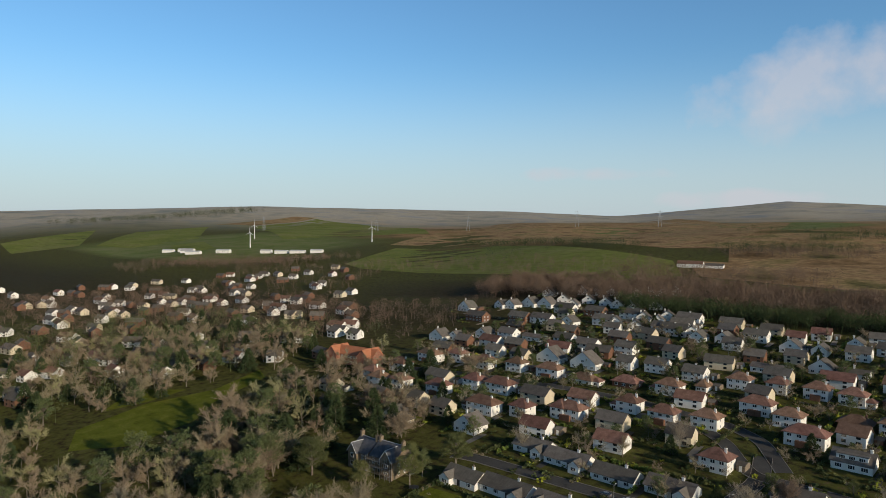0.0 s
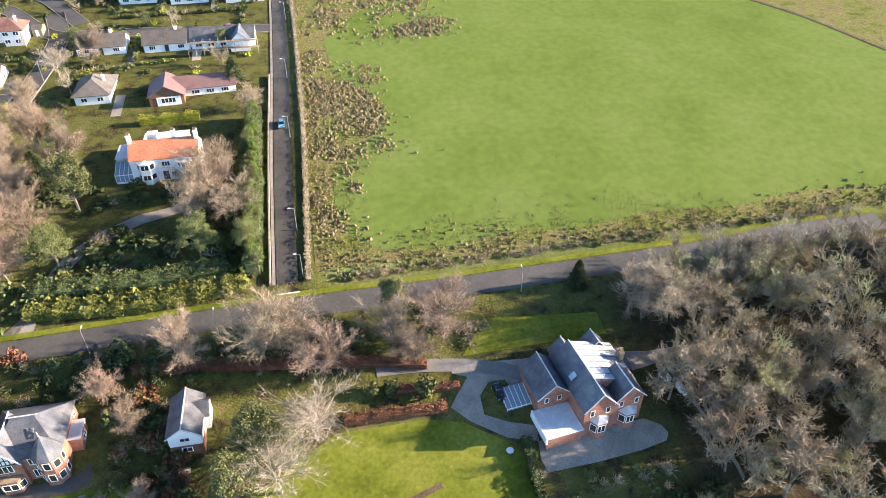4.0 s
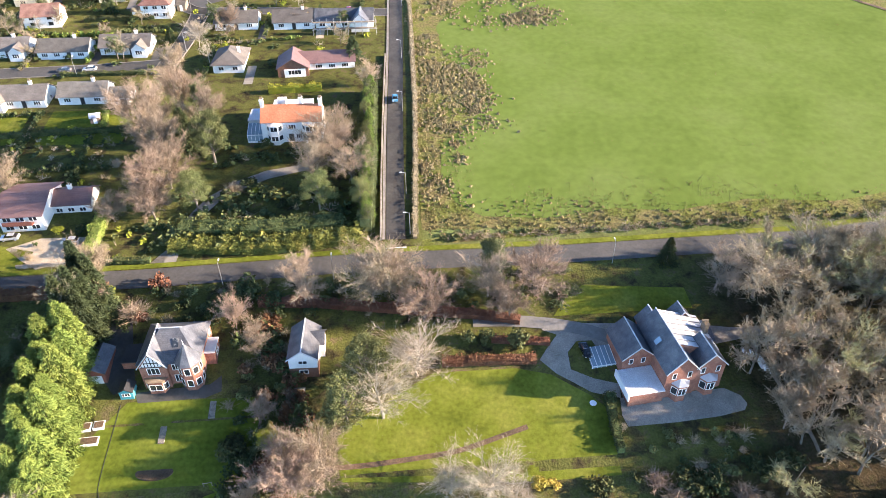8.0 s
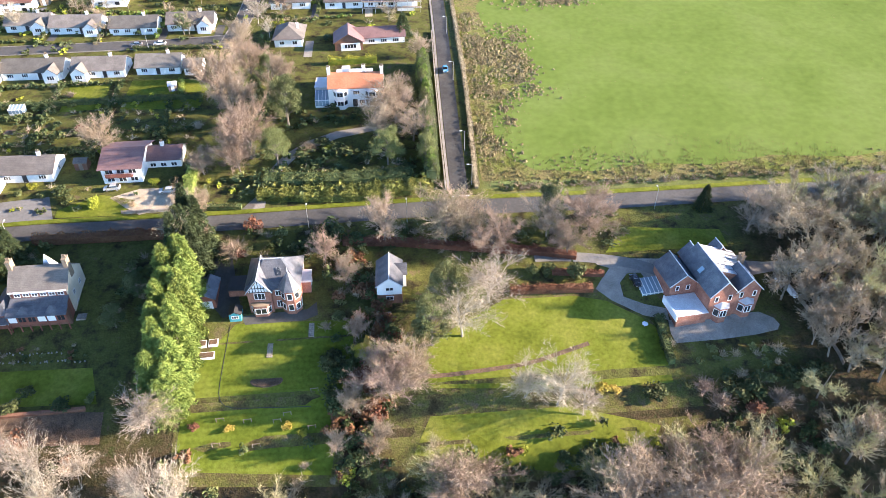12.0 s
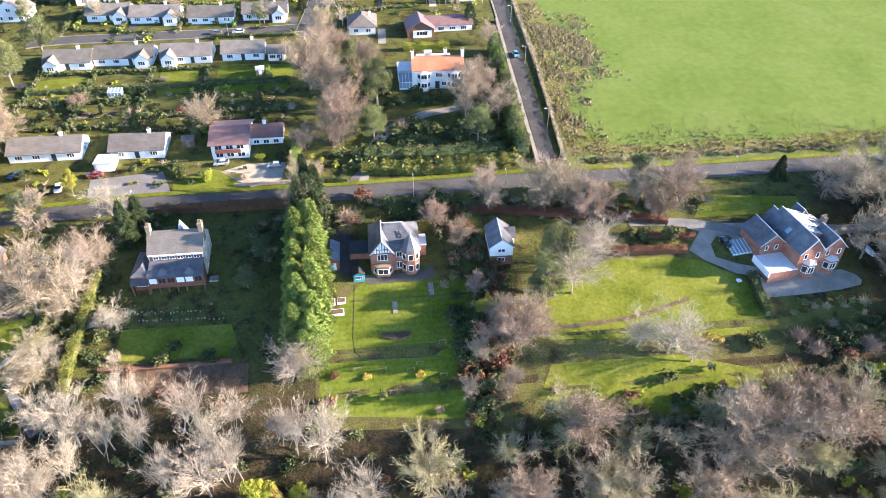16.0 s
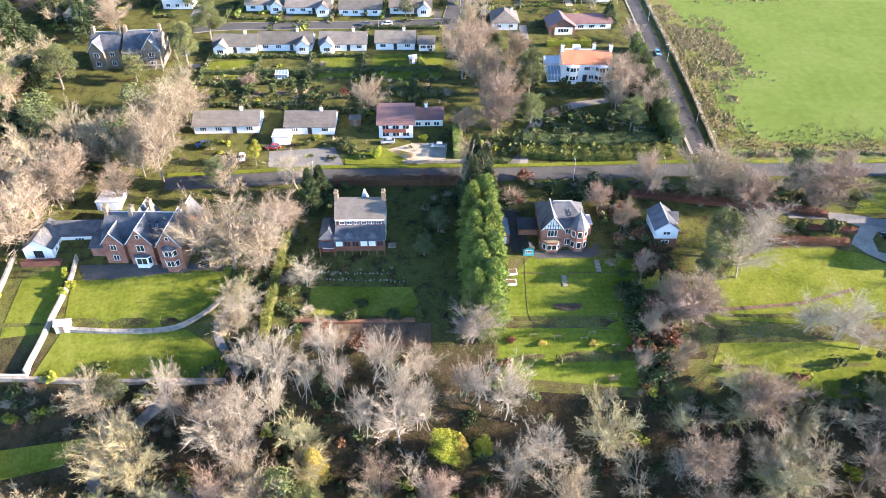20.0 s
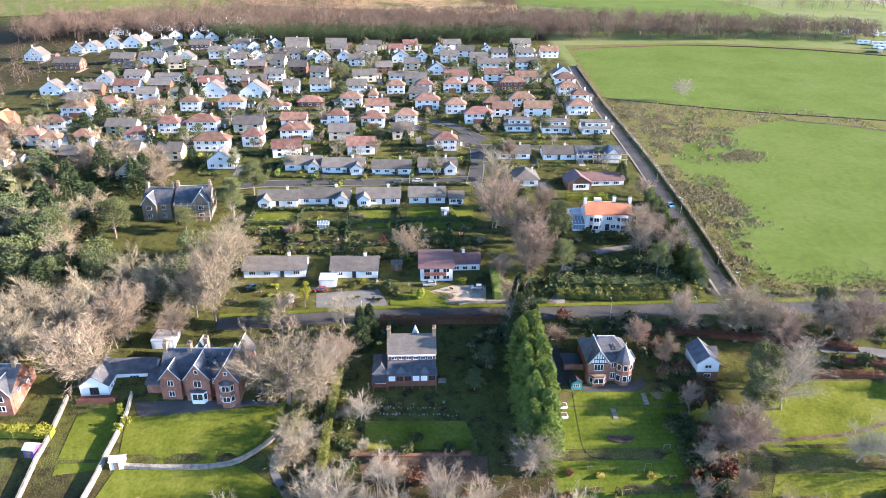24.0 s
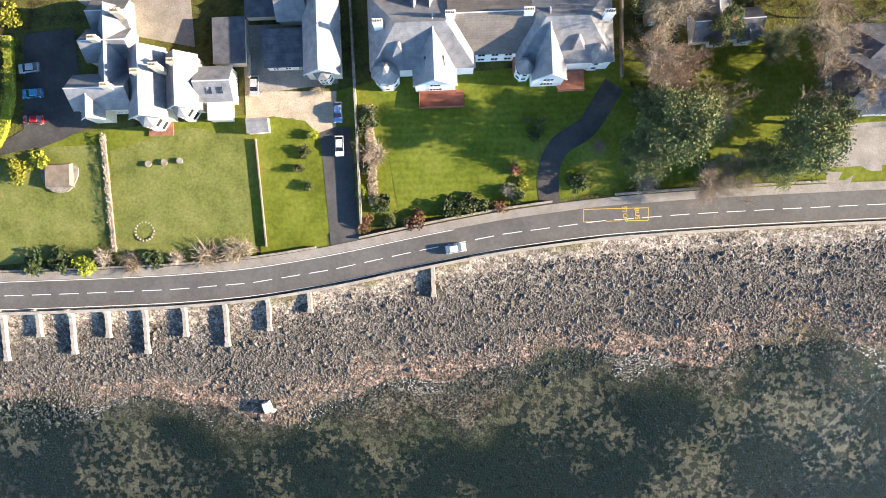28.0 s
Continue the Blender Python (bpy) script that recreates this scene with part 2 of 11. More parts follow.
TANST = tiled(material("buff_stone", ((0.17, 0.13, 0.088), (0.27, 0.21, 0.15)), 0.7, 0.9, 0.3, 5.0, fine=0.25), 0.35, 0.2)
SLATE = tiled(material("blue_slate", ((0.065, 0.07, 0.082), (0.10, 0.105, 0.12), (0.15, 0.15, 0.16)), 0.7, 0.38, 0.2, 9.0, fine=0.25), 0.22, 0.2)
# paler slate: the glare of sun on wet roofs is lifted into its colour
PALESLATE = tiled(material("pale_slate", ((0.14, 0.145, 0.155), (0.20, 0.205, 0.215), (0.27, 0.27, 0.275)), 0.7, 0.4, 0.2, 9.0, fine=0.2), 0.22, 0.15)
GREYT = tiled(material("grey_concrete_tile", ((0.105, 0.096, 0.086), (0.165, 0.15, 0.135)), 0.9, 0.8, 0.2, 9.0, spread=0.25), 0.25, 0.22)
REDT = tiled(material("red_clay_tile", ((0.14, 0.08, 0.058), (0.205, 0.118, 0.086), (0.265, 0.162, 0.122)), 0.8, 0.8, 0.2, 9.0, spread=0.28), 0.25, 0.2)
ORANGET = tiled(material("bright_orange_tile", ((0.38, 0.145, 0.075), (0.48, 0.20, 0.11)), 1.5, 0.75, 0.2, 9.0), 0.25, 0.15)
PURPLET = tiled(material("plum_tile", ((0.14, 0.085, 0.085), (0.20, 0.12, 0.115)), 0.9, 0.7, 0.2, 9.0), 0.25, 0.2)
LEADW = material("lead_ridge", ((0.45, 0.46, 0.48), (0.58, 0.58, 0.60)), 1.0, 0.5, fine=0.08)
FOAM = material("sea_foam", ((0.40, 0.39, 0.38), (0.55, 0.54, 0.52)), 0.3, 0.6, fine=0.1)
TRIM = material("white_paint", ((0.78, 0.78, 0.77),), 1.0, 0.5, fine=0.03)
DARKT = material("dark_paint", ((0.03, 0.03, 0.032), (0.045, 0.045, 0.048)), 1.0, 0.5, fine=0.1)
TIMBER = material("weathered_timber", ((0.15, 0.12, 0.09), (0.25, 0.20, 0.15)), 0.5, 0.85, 0.3, 20.0, fine=0.25)
REDWOOD = material("red_stained_timber", ((0.17, 0.06, 0.04), (0.24, 0.09, 0.06)), 0.5, 0.8, 0.3, 20.0, fine=0.2)
TEAL = material("teal_paint", ((0.06, 0.32, 0.36), (0.08, 0.38, 0.42)), 0.5, 0.6, fine=0.08)
BLUEP = material("blue_plastic", ((0.03, 0.10, 0.36), (0.04, 0.13, 0.42)), 0.5, 0.45, fine=0.08)
PURPLEP = material("purple_paint", ((0.16, 0.07, 0.24), (0.20, 0.09, 0.3)), 0.5, 0.6, fine=0.08)
STONE = material("old_wall_stone", ((0.16, 0.14, 0.12), (0.27, 0.24, 0.20), (0.34, 0.31, 0.27)), 0.4, 0.95, 0.8, 4.0, fine=0.35)
CONCRETE = material("sea_worn_concrete", ((0.24, 0.215, 0.185), (0.37, 0.335, 0.29)), 0.7, 0.9, 0.3, 6.0, fine=0.2)
METAL = material("galvanised_steel", ((0.40, 0.41, 0.42),), 0.4, 0.45, metal=0.6, fine=0.1)
BARK = material("bark", ((0.13, 0.105, 0.085), (0.23, 0.20, 0.165)), 0.3, 0.95, 0.5, 12.0, fine=0.3, spread=0.2)
PALEBARK = material("pale_bark", ((0.26, 0.23, 0.185), (0.40, 0.36, 0.30)), 0.3, 0.95, 0.5, 12.0, fine=0.25, spread=0.15)
TWIG = material("grey_brown_twigs", ((0.20, 0.16, 0.108), (0.34, 0.277, 0.195)), 0.8, 0.95, fine=0.2, spread=0.25)
PINKTWIG = material("reddish_twigs", ((0.20, 0.150, 0.108), (0.325, 0.248, 0.182)), 0.8, 0.95, fine=0.2, spread=0.2)
DUSKTWIG = material("dusky_wood_twigs", ((0.11, 0.077, 0.056), (0.21, 0.147, 0.108)), 6.0, 0.95, fine=0.35)
PALETWIG = material("pale_twigs", ((0.24, 0.205, 0.155), (0.39, 0.335, 0.26)), 0.8, 0.95, fine=0.2, spread=0.2)
MOSSTWIG = material("mossy_twigs", ((0.23, 0.21, 0.11), (0.37, 0.335, 0.185)), 0.8, 0.95, fine=0.25, spread=0.25)
NEEDLE = material("dark_needles", ((0.03, 0.045, 0.018), (0.06, 0.078, 0.028)), 0.6, 0.9, fine=0.3, spread=0.25)
PINE = material("pine_needles", ((0.065, 0.085, 0.034), (0.13, 0.15, 0.06)), 0.6, 0.9, fine=0.35, spread=0.2)
LEYLAND = material("bright_needles", ((0.10, 0.15, 0.028), (0.20, 0.25, 0.055)), 0.6, 0.9, fine=0.3, spread=0.15)
LEAF = material("evergreen_leaves", ((0.025, 0.04, 0.014), (0.055, 0.072, 0.024), (0.09, 0.10, 0.035)), 0.5, 0.9, fine=0.35, spread=0.35)
LAUREL = material("laurel_leaves", ((0.055, 0.075, 0.016), (0.13, 0.145, 0.03), (0.22, 0.21, 0.05)), 0.8, 0.8, fine=0.4)
OLIVE = material("olive_foliage", ((0.075, 0.09, 0.03), (0.145, 0.155, 0.058)), 0.6, 0.9, fine=0.35, spread=0.25)
LIME = material("yellow_green_leaves", ((0.17, 0.20, 0.02), (0.30, 0.30, 0.03)), 0.5, 0.8, fine=0.25, spread=0.2)
GOLD = material("golden_leaves", ((0.26, 0.20, 0.035), (0.42, 0.325, 0.07)), 0.5, 0.8, fine=0.25, spread=0.15)
RUST = material("beech_hedge_leaves", ((0.12, 0.055, 0.03), (0.19, 0.095, 0.05)), 0.5, 0.9, fine=0.3, spread=0.2)
TYRE = material("tyre_rubber", ((0.02, 0.02, 0.02),), 0.5, 0.9)
LAMPG = material("lamp_glass", ((0.55, 0.55, 0.52),), 0.5, 0.2)
MARK = material("road_paint", ((0.62, 0.62, 0.60), (0.75, 0.75, 0.73)), 0.3, 0.7, fine=0.12)
YMARK = material("yellow_road_paint", ((0.55, 0.36, 0.04), (0.66, 0.45, 0.07)), 0.3, 0.7, fine=0.15)
COBBLE = material("shore_stones", ((0.035, 0.032, 0.028), (0.085, 0.077, 0.066), (0.17, 0.152, 0.135)), 0.25, 0.8, fine=0.4)
SOLAR = material("roof_glass", ((0.03, 0.04, 0.055),), 0.5, 0.1)
CANVAS = material("pale_sheeting", ((0.66, 0.66, 0.68),), 0.5, 0.6)


def glazing(name, tint, rough):
    m = bpy.data.materials.new(name)
    m.use_nodes = True
    b = m.node_tree.nodes["Principled BSDF"]
    b.inputs["Base Color"].default_value, b.inputs["Roughness"].default_value = (*tint, 1), rough
    b.inputs["Specular IOR Level"].default_value = 0.9
    return m


GLASS = glazing("window_glass", (0.03, 0.035, 0.04), 0.06)
PALEGLASS = glazing("conservatory_glass", (0.22, 0.30, 0.36), 0.08)
CARGLASS = glazing("car_glass", (0.015, 0.017, 0.02), 0.04)
CARPAINT = {k: material("car_paint_" + k, (c,), 0.5, 0.25, metal=0.2, fine=0.02, clear=0.6) for k, c in
            dict(white=(0.72, 0.72, 0.72), silver=(0.42, 0.44, 0.46), black=(0.02, 0.02, 0.023), red=(0.34, 0.02, 0.03), blue=(0.03, 0.09, 0.26), cyan=(0.05, 0.25, 0.42), grey=(0.12, 0.125, 0.13)).items()}


def ground_material():
    """Garden, wood floor, pasture, moor, painted far haze, shingle and sea bed, laid out by the zones of the ground
    sheet.
    """
    m = bpy.data.materials.new("ground_cover")
    m.use_nodes = True
    n, l = m.node_tree.nodes, m.node_tree.links
    bsdf = n["Principled BSDF"]
    bsdf.inputs["Roughness"].default_value, bsdf.inputs["Specular IOR Level"].default_value = 0.95, 0.04
    co = n.new("ShaderNodeNewGeometry")

    def mottle(colours, scale, detail=8.0):
        t = n.new("ShaderNodeTexNoise")
        t.inputs["Scale"].default_value, t.inputs["Detail"].default_value, t.inputs["Roughness"].default_value = scale, detail, 0.68
        l.new(co.outputs["Position"], t.inputs["Vector"])
        r = n.new("ShaderNodeValToRGB")
        el = r.color_ramp.elements
        while len(el) < len(colours):
            el.new(0.5)
        for i, c in enumerate(colours):
            el[i].position, el[i].color = 0.33 + 0.34 * i / (len(colours) - 1), (*c, 1)
        l.new(t.outputs["Fac"], r.inputs["Fac"])
        return r.outputs["Color"]

    def shore_bands():
        """Pale shingle under the wall, dark weedy stones, then pinkish sand at the tide's edge."""
        cut = n.new("ShaderNodeSeparateXYZ")
        l.new(co.outputs["Position"], cut.inputs[0])
        t = n.new("ShaderNodeTexNoise")
        t.inputs["Scale"].default_value, t.inputs["Detail"].default_value, t.inputs["Roughness"].default_value = 0.16, 9.0, 0.75
        l.new(co.outputs["Position"], t.inputs["Vector"])
        add = n.new("ShaderNodeMath")
        add.operation, add.inputs[1].default_value = "MULTIPLY_ADD", 3.6
        l.new(t.outputs["Fac"], add.inputs[0])
        l.new(cut.outputs["Z"], add.inputs[2])
        rng_ = n.new("ShaderNodeMapRange")
        rng_.inputs["From Min"].default_value, rng_.inputs["From Max"].default_value = 0.2, 5.2
        l.new(add.outputs[0], rng_.inputs["Value"])
        r = n.new("ShaderNodeValToRGB")
        el = r.color_ramp.elements
        for p, c in ((0.05, (0.03, 0.03, 0.024)), (0.10, (0.26, 0.20, 0.13)), (0.16, (0.035, 0.034, 0.028)), (0.22, (0.33, 0.22, 0.16)), (0.25, (0.04, 0.038, 0.03)), (0.29, (0.35, 0.235, 0.18)), (0.33, (0.06, 0.055, 0.045)), (0.40, (0.26, 0.185, 0.14)), (0.46, (0.10, 0.09, 0.075)), (0.60, (0.11, 0.098, 0.082)), (0.72, (0.155, 0.138, 0.116)), (0.88, (0.27, 0.235, 0.20))):
            e = el.new(p)
            e.color = (*c, 1)
        el.remove(el[0])
        el.remove(el[-1])
        l.new(rng_.outputs[0], r.inputs["Fac"])
        out = r.outputs["Color"]
        for scale, dark, light in ((1.1, 0.55, 1.45), (3.2, 0.45, 1.55)):
            cell = n.new("ShaderNodeTexVoronoi")
            cell.inputs["Scale"].default_value = scale
            l.new(co.outputs["Position"], cell.inputs["Vector"])
            grey = n.new("ShaderNodeSeparateColor")
            l.new(cell.outputs["Color"], grey.inputs[0])
            span = n.new("ShaderNodeMapRange")
            span.inputs["To Min"].default_value, span.inputs["To Max"].default_value = dark, light
            l.new(grey.outputs[0], span.inputs["Value"])
            times = n.new("ShaderNodeMix")
            times.data_type, times.blend_type = "RGBA", "MULTIPLY"
            times.inputs["Factor"].default_value = 1.0
            l.new(out, times.inputs["A"])
            l.new(span.outputs[0], times.inputs["B"])
            out = times.outputs["Result"]
        return out

    def sea_bed():
        """Olive sand in drifts, thick with dark weed in spots and beds."""
        def field_of(scale, detail, rough, lo, hi):
            t = n.new("ShaderNodeTexNoise")
            t.inputs["Scale"].default_value, t.inputs["Detail"].default_value, t.inputs["Roughness"].default_value = scale, detail, rough
            l.new(co.outputs["Position"], t.inputs["Vector"])
            k = n.new("ShaderNodeMapRange")
            k.inputs["From Min"].default_value, k.inputs["From Max"].default_value = lo, hi
            l.new(t.outputs["Fac"], k.inputs["Value"])
            return k.outputs[0]
        sand = mottle(((0.17, 0.145, 0.085), (0.26, 0.19, 0.13), (0.22, 0.175, 0.11)), 0.2)
        weed = mottle(((0.012, 0.018, 0.016), (0.03, 0.036, 0.03), (0.02, 0.03, 0.03)), 0.8)
        spots, beds_ = field_of(0.75, 6.0, 0.6, 0.46, 0.52), field_of(0.055, 5.0, 0.6, 0.40, 0.56)
        both_ = n.new("ShaderNodeMath")
        both_.operation, both_.use_clamp = "MULTIPLY_ADD", True
        both_.inputs[1].default_value = 0.75
        l.new(spots, both_.inputs[0])
        l.new(beds_, both_.inputs[2])
        m_ = n.new("ShaderNodeMix")
        m_.data_type = "RGBA"
        l.new(both_.outputs[0], m_.inputs["Factor"])
        l.new(sand, m_.inputs["A"])
        l.new(weed, m_.inputs["B"])
        return m_.outputs["Result"]

    za, zb = n.new("ShaderNodeAttribute"), n.new("ShaderNodeAttribute")
    za.attribute_name, zb.attribute_name = "zone_a", "zone_b"
    ca, cb = n.new("ShaderNodeSeparateColor"), n.new("ShaderNodeSeparateColor")
    l.new(za.outputs["Color"], ca.inputs[0])
    l.new(zb.outputs["Color"], cb.inputs[0])
    out = mottle(((0.03, 0.026, 0.016), (0.062, 0.056, 0.024), (0.085, 0.09, 0.026), (0.098, 0.105, 0.03), (0.115, 0.088, 0.052)), 0.28)
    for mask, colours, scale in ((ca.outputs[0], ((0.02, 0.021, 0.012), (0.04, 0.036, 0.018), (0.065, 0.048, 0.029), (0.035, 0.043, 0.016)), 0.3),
                                 (ca.outputs[1], ((0.12, 0.165, 0.045), (0.165, 0.20, 0.07), (0.21, 0.215, 0.105)), 0.02),
                                 (cb.outputs[0], ((0.13, 0.10, 0.045), (0.24, 0.155, 0.075), (0.32, 0.20, 0.105), (0.17, 0.155, 0.06)), 0.013),
                                 # far hills: aerial haze painted in as pale, bluish ground
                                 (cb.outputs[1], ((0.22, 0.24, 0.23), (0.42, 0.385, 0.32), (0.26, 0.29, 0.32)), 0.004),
                                 (ca.outputs[2], None, 0.35),
                                 (cb.outputs[2], None, 0)):
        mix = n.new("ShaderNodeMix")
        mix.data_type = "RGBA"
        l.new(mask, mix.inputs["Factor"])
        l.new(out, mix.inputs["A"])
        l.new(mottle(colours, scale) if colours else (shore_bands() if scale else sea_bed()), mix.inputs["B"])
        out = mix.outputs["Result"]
    fine = n.new("ShaderNodeTexNoise")
    fine.inputs["Scale"].default_value, fine.inputs["Detail"].default_value = 2.2, 6.0
    l.new(co.outputs["Position"], fine.inputs["Vector"])
    tone = n.new("ShaderNodeMapRange")
    tone.inputs["To Min"].default_value, tone.inputs["To Max"].default_value = 0.55, 1.45
    l.new(fine.outputs["Fac"], tone.inputs["Value"])
    hsv = n.new("ShaderNodeHueSaturation")
    l.new(out, hsv.inputs["Color"])
    l.new(tone.outputs[0], hsv.inputs["Value"])
    l.new(hsv.outputs["Color"], bsdf.inputs["Base Color"])
    bump = n.new("ShaderNodeBump")
    bump.inputs["Strength"].default_value, bump.inputs["Distance"].default_value = 0.7, 0.3
    l.new(fine.outputs["Fac"], bump.inputs["Height"])
    l.new(bump.outputs["Normal"], bsdf.inputs["Normal"])
    return m


def water_material():
    """Clear shallow sea: tinted see-through, with the sky's gloss on small waves."""
    m = bpy.data.materials.new("sea_water")
    m.use_nodes = True
    n, l = m.node_tree.nodes, m.node_tree.links
    n.remove(n["Principled BSDF"])
    co = n.new("ShaderNodeNewGeometry")
    bump_in = None
    for scale, strength, dist in ((0.7, 0.8, 0.45), (2.6, 0.9, 0.16)):
        w = n.new("ShaderNodeTexNoise")
        w.inputs["Scale"].default_value, w.inputs["Detail"].default_value, w.inputs["Distortion"].default_value = scale, 4.0, 0.6
        l.new(co.outputs["Position"], w.inputs["Vector"])
        b = n.new("ShaderNodeBump")
        b.inputs["Strength"].default_value, b.inputs["Distance"].default_value = strength, dist
        l.new(w.outputs["Fac"], b.inputs["Height"])
        if bump_in:
            l.new(bump_in.outputs["Normal"], b.inputs["Normal"])
        bump_in = b
    clear, gloss, mix, fres = n.new("ShaderNodeBsdfTransparent"), n.new("ShaderNodeBsdfGlossy"), n.new("ShaderNodeMixShader"), n.new("ShaderNodeLayerWeight")
    clear.inputs["Color"].default_value = (0.66, 0.76, 0.75, 1)
    gloss.inputs["Roughness"].default_value = 0.07
    steep = n.new("ShaderNodeMath")
    steep.operation, steep.inputs[1].default_value = "POWER", 4.6
    keep = n.new("ShaderNodeMath")
    keep.operation, keep.inputs[1].default_value, keep.inputs[2].default_value = "MULTIPLY_ADD", 0.95, 0.025
    l.new(bump_in.outputs["Normal"], gloss.inputs["Normal"])
    l.new(bump_in.outputs["Normal"], fres.inputs["Normal"])
    l.new(fres.outputs["Facing"], steep.inputs[0])
    l.new(steep.outputs[0], keep.inputs[0])
    l.new(keep.outputs[0], mix.inputs[0])
    l.new(clear.outputs[0], mix.inputs[1])
    l.new(gloss.outputs[0], mix.inputs[2])
    l.new(mix.outputs[0], n["Material Output"].inputs["Surface"])
    return m


GROUND, WATER = ground_material(), water_material()

# ---- the lie of the land: one height function for everything ----
ROAD_X = (-330, -200, -180, -161, -145, -128, -110, -92, -72, -54, -36, -15, 40, 200)
ROAD_Y = (-74.5, -74.4, -74.4, -74.2, -73.4, -71.2, -67.9, -65, -63, -62.2, -61.8, -61.5, -61.3, -61)
PROFILE = ((-600, -14), (-140, -4.5), (-111, -1.2), (-94, 0), (-71, 2.6), (-70, 2.9), (-69.5, 4.3), (-66, 4.5), (-60, 4.6), (-20, 8),
           (2, 11), (12, 15), (36, 29), (52, 38.5), (62, 43), (75, 46), (90, 50), (118, 55), (160, 60), (190, 63), (230, 67), (300, 73),
           (450, 87), (500, 91), (800, 116), (1100, 138), (1600, 156), (2600, 158), (9000, 150))
PU = tuple(p[0] for p in PROFILE)
PH = tuple(p[1] for p in PROFILE)
RIDGE_A = (-180, -110, -60, -45, -38, -35, -25, -12, 0, 8, 16, 28, 37, 57, 75, 110, 180)
RIDGE_E = (0.2, 0.2, 0.3, 0.35, 0.8, 0.6, 1.4, 1.3, 1.4, 1.3, 1.7, 0.6, 0.9, 1.1, 0.5, 0.2, 0.2)


def ease(a, b, v):
    k = np.clip((v - a) / (b - a), 0, 1)
    return k * k * (3 - 2 * k)


def coast(x):
    """The coast road's centre line."""
    return np.interp(x, ROAD_X, ROAD_Y)


def land(x, y):
    """Height of the ground, for numbers or arrays."""
    x, y = np.asarray(x, float), np.asarray(y, float)
    u = y - (coast(x) + 66) * (1 - ease(0, 60, y))
    z = np.interp(u, PU, PH)
    z = z - ease(-80, -90, u) * (1 - ease(-60, -40, y)) * (0.55 * ease(-130, -172, x) + 0.16 * np.sin(x / 7) + 0.14 * np.sin(x / 17 + 1) + 0.1 * np.sin(x / 3.1 + y / 4))
    z = z - 85 * ease(180, 900, x) * ease(380, 1000, y) - 22 * ease(-300, -900, x) * ease(150, 400, y)
    r, a = np.hypot(x, y), np.degrees(np.arctan2(-x, y))
    top = 154 + 4600 * np.tan(np.radians(np.interp(a, RIDGE_A, RIDGE_E)))
    far = ease(2300, 4500, r) * ease(100, 700, y)
    roll = (np.sin(x / 173 + 1.3) * np.sin(y / 211) * 5 + np.sin(x / 71 + y / 93) * 2) * ease(330, 900, r) * ease(150, 600, y)
    hill = (np.sin(x / 420 + 0.7) * np.sin(y / 510 + 0.4)) * 22 * ease(1200, 2400, r) * (1 - far) * ease(100, 700, y)
    return z * (1 - far) + top * far + roll * (1 - 0.7 * far) + hill

# ---- the ground sheet and the sea ----
def axis(lo, a, b, hi, step, grow=1.13, most=85.0):
    mid = np.arange(a, b + step / 2, step)
    left, right, s = [], [], step
    p = a
    while p > lo:
        s = min(s * grow, most)
        p -= s
        left.append(max(p, lo))
    p, s = b, step
    while p < hi:
        s = min(s * grow, most)
        p += s
        right.append(min(p, hi))
    return np.r_[left[::-1], mid, right]


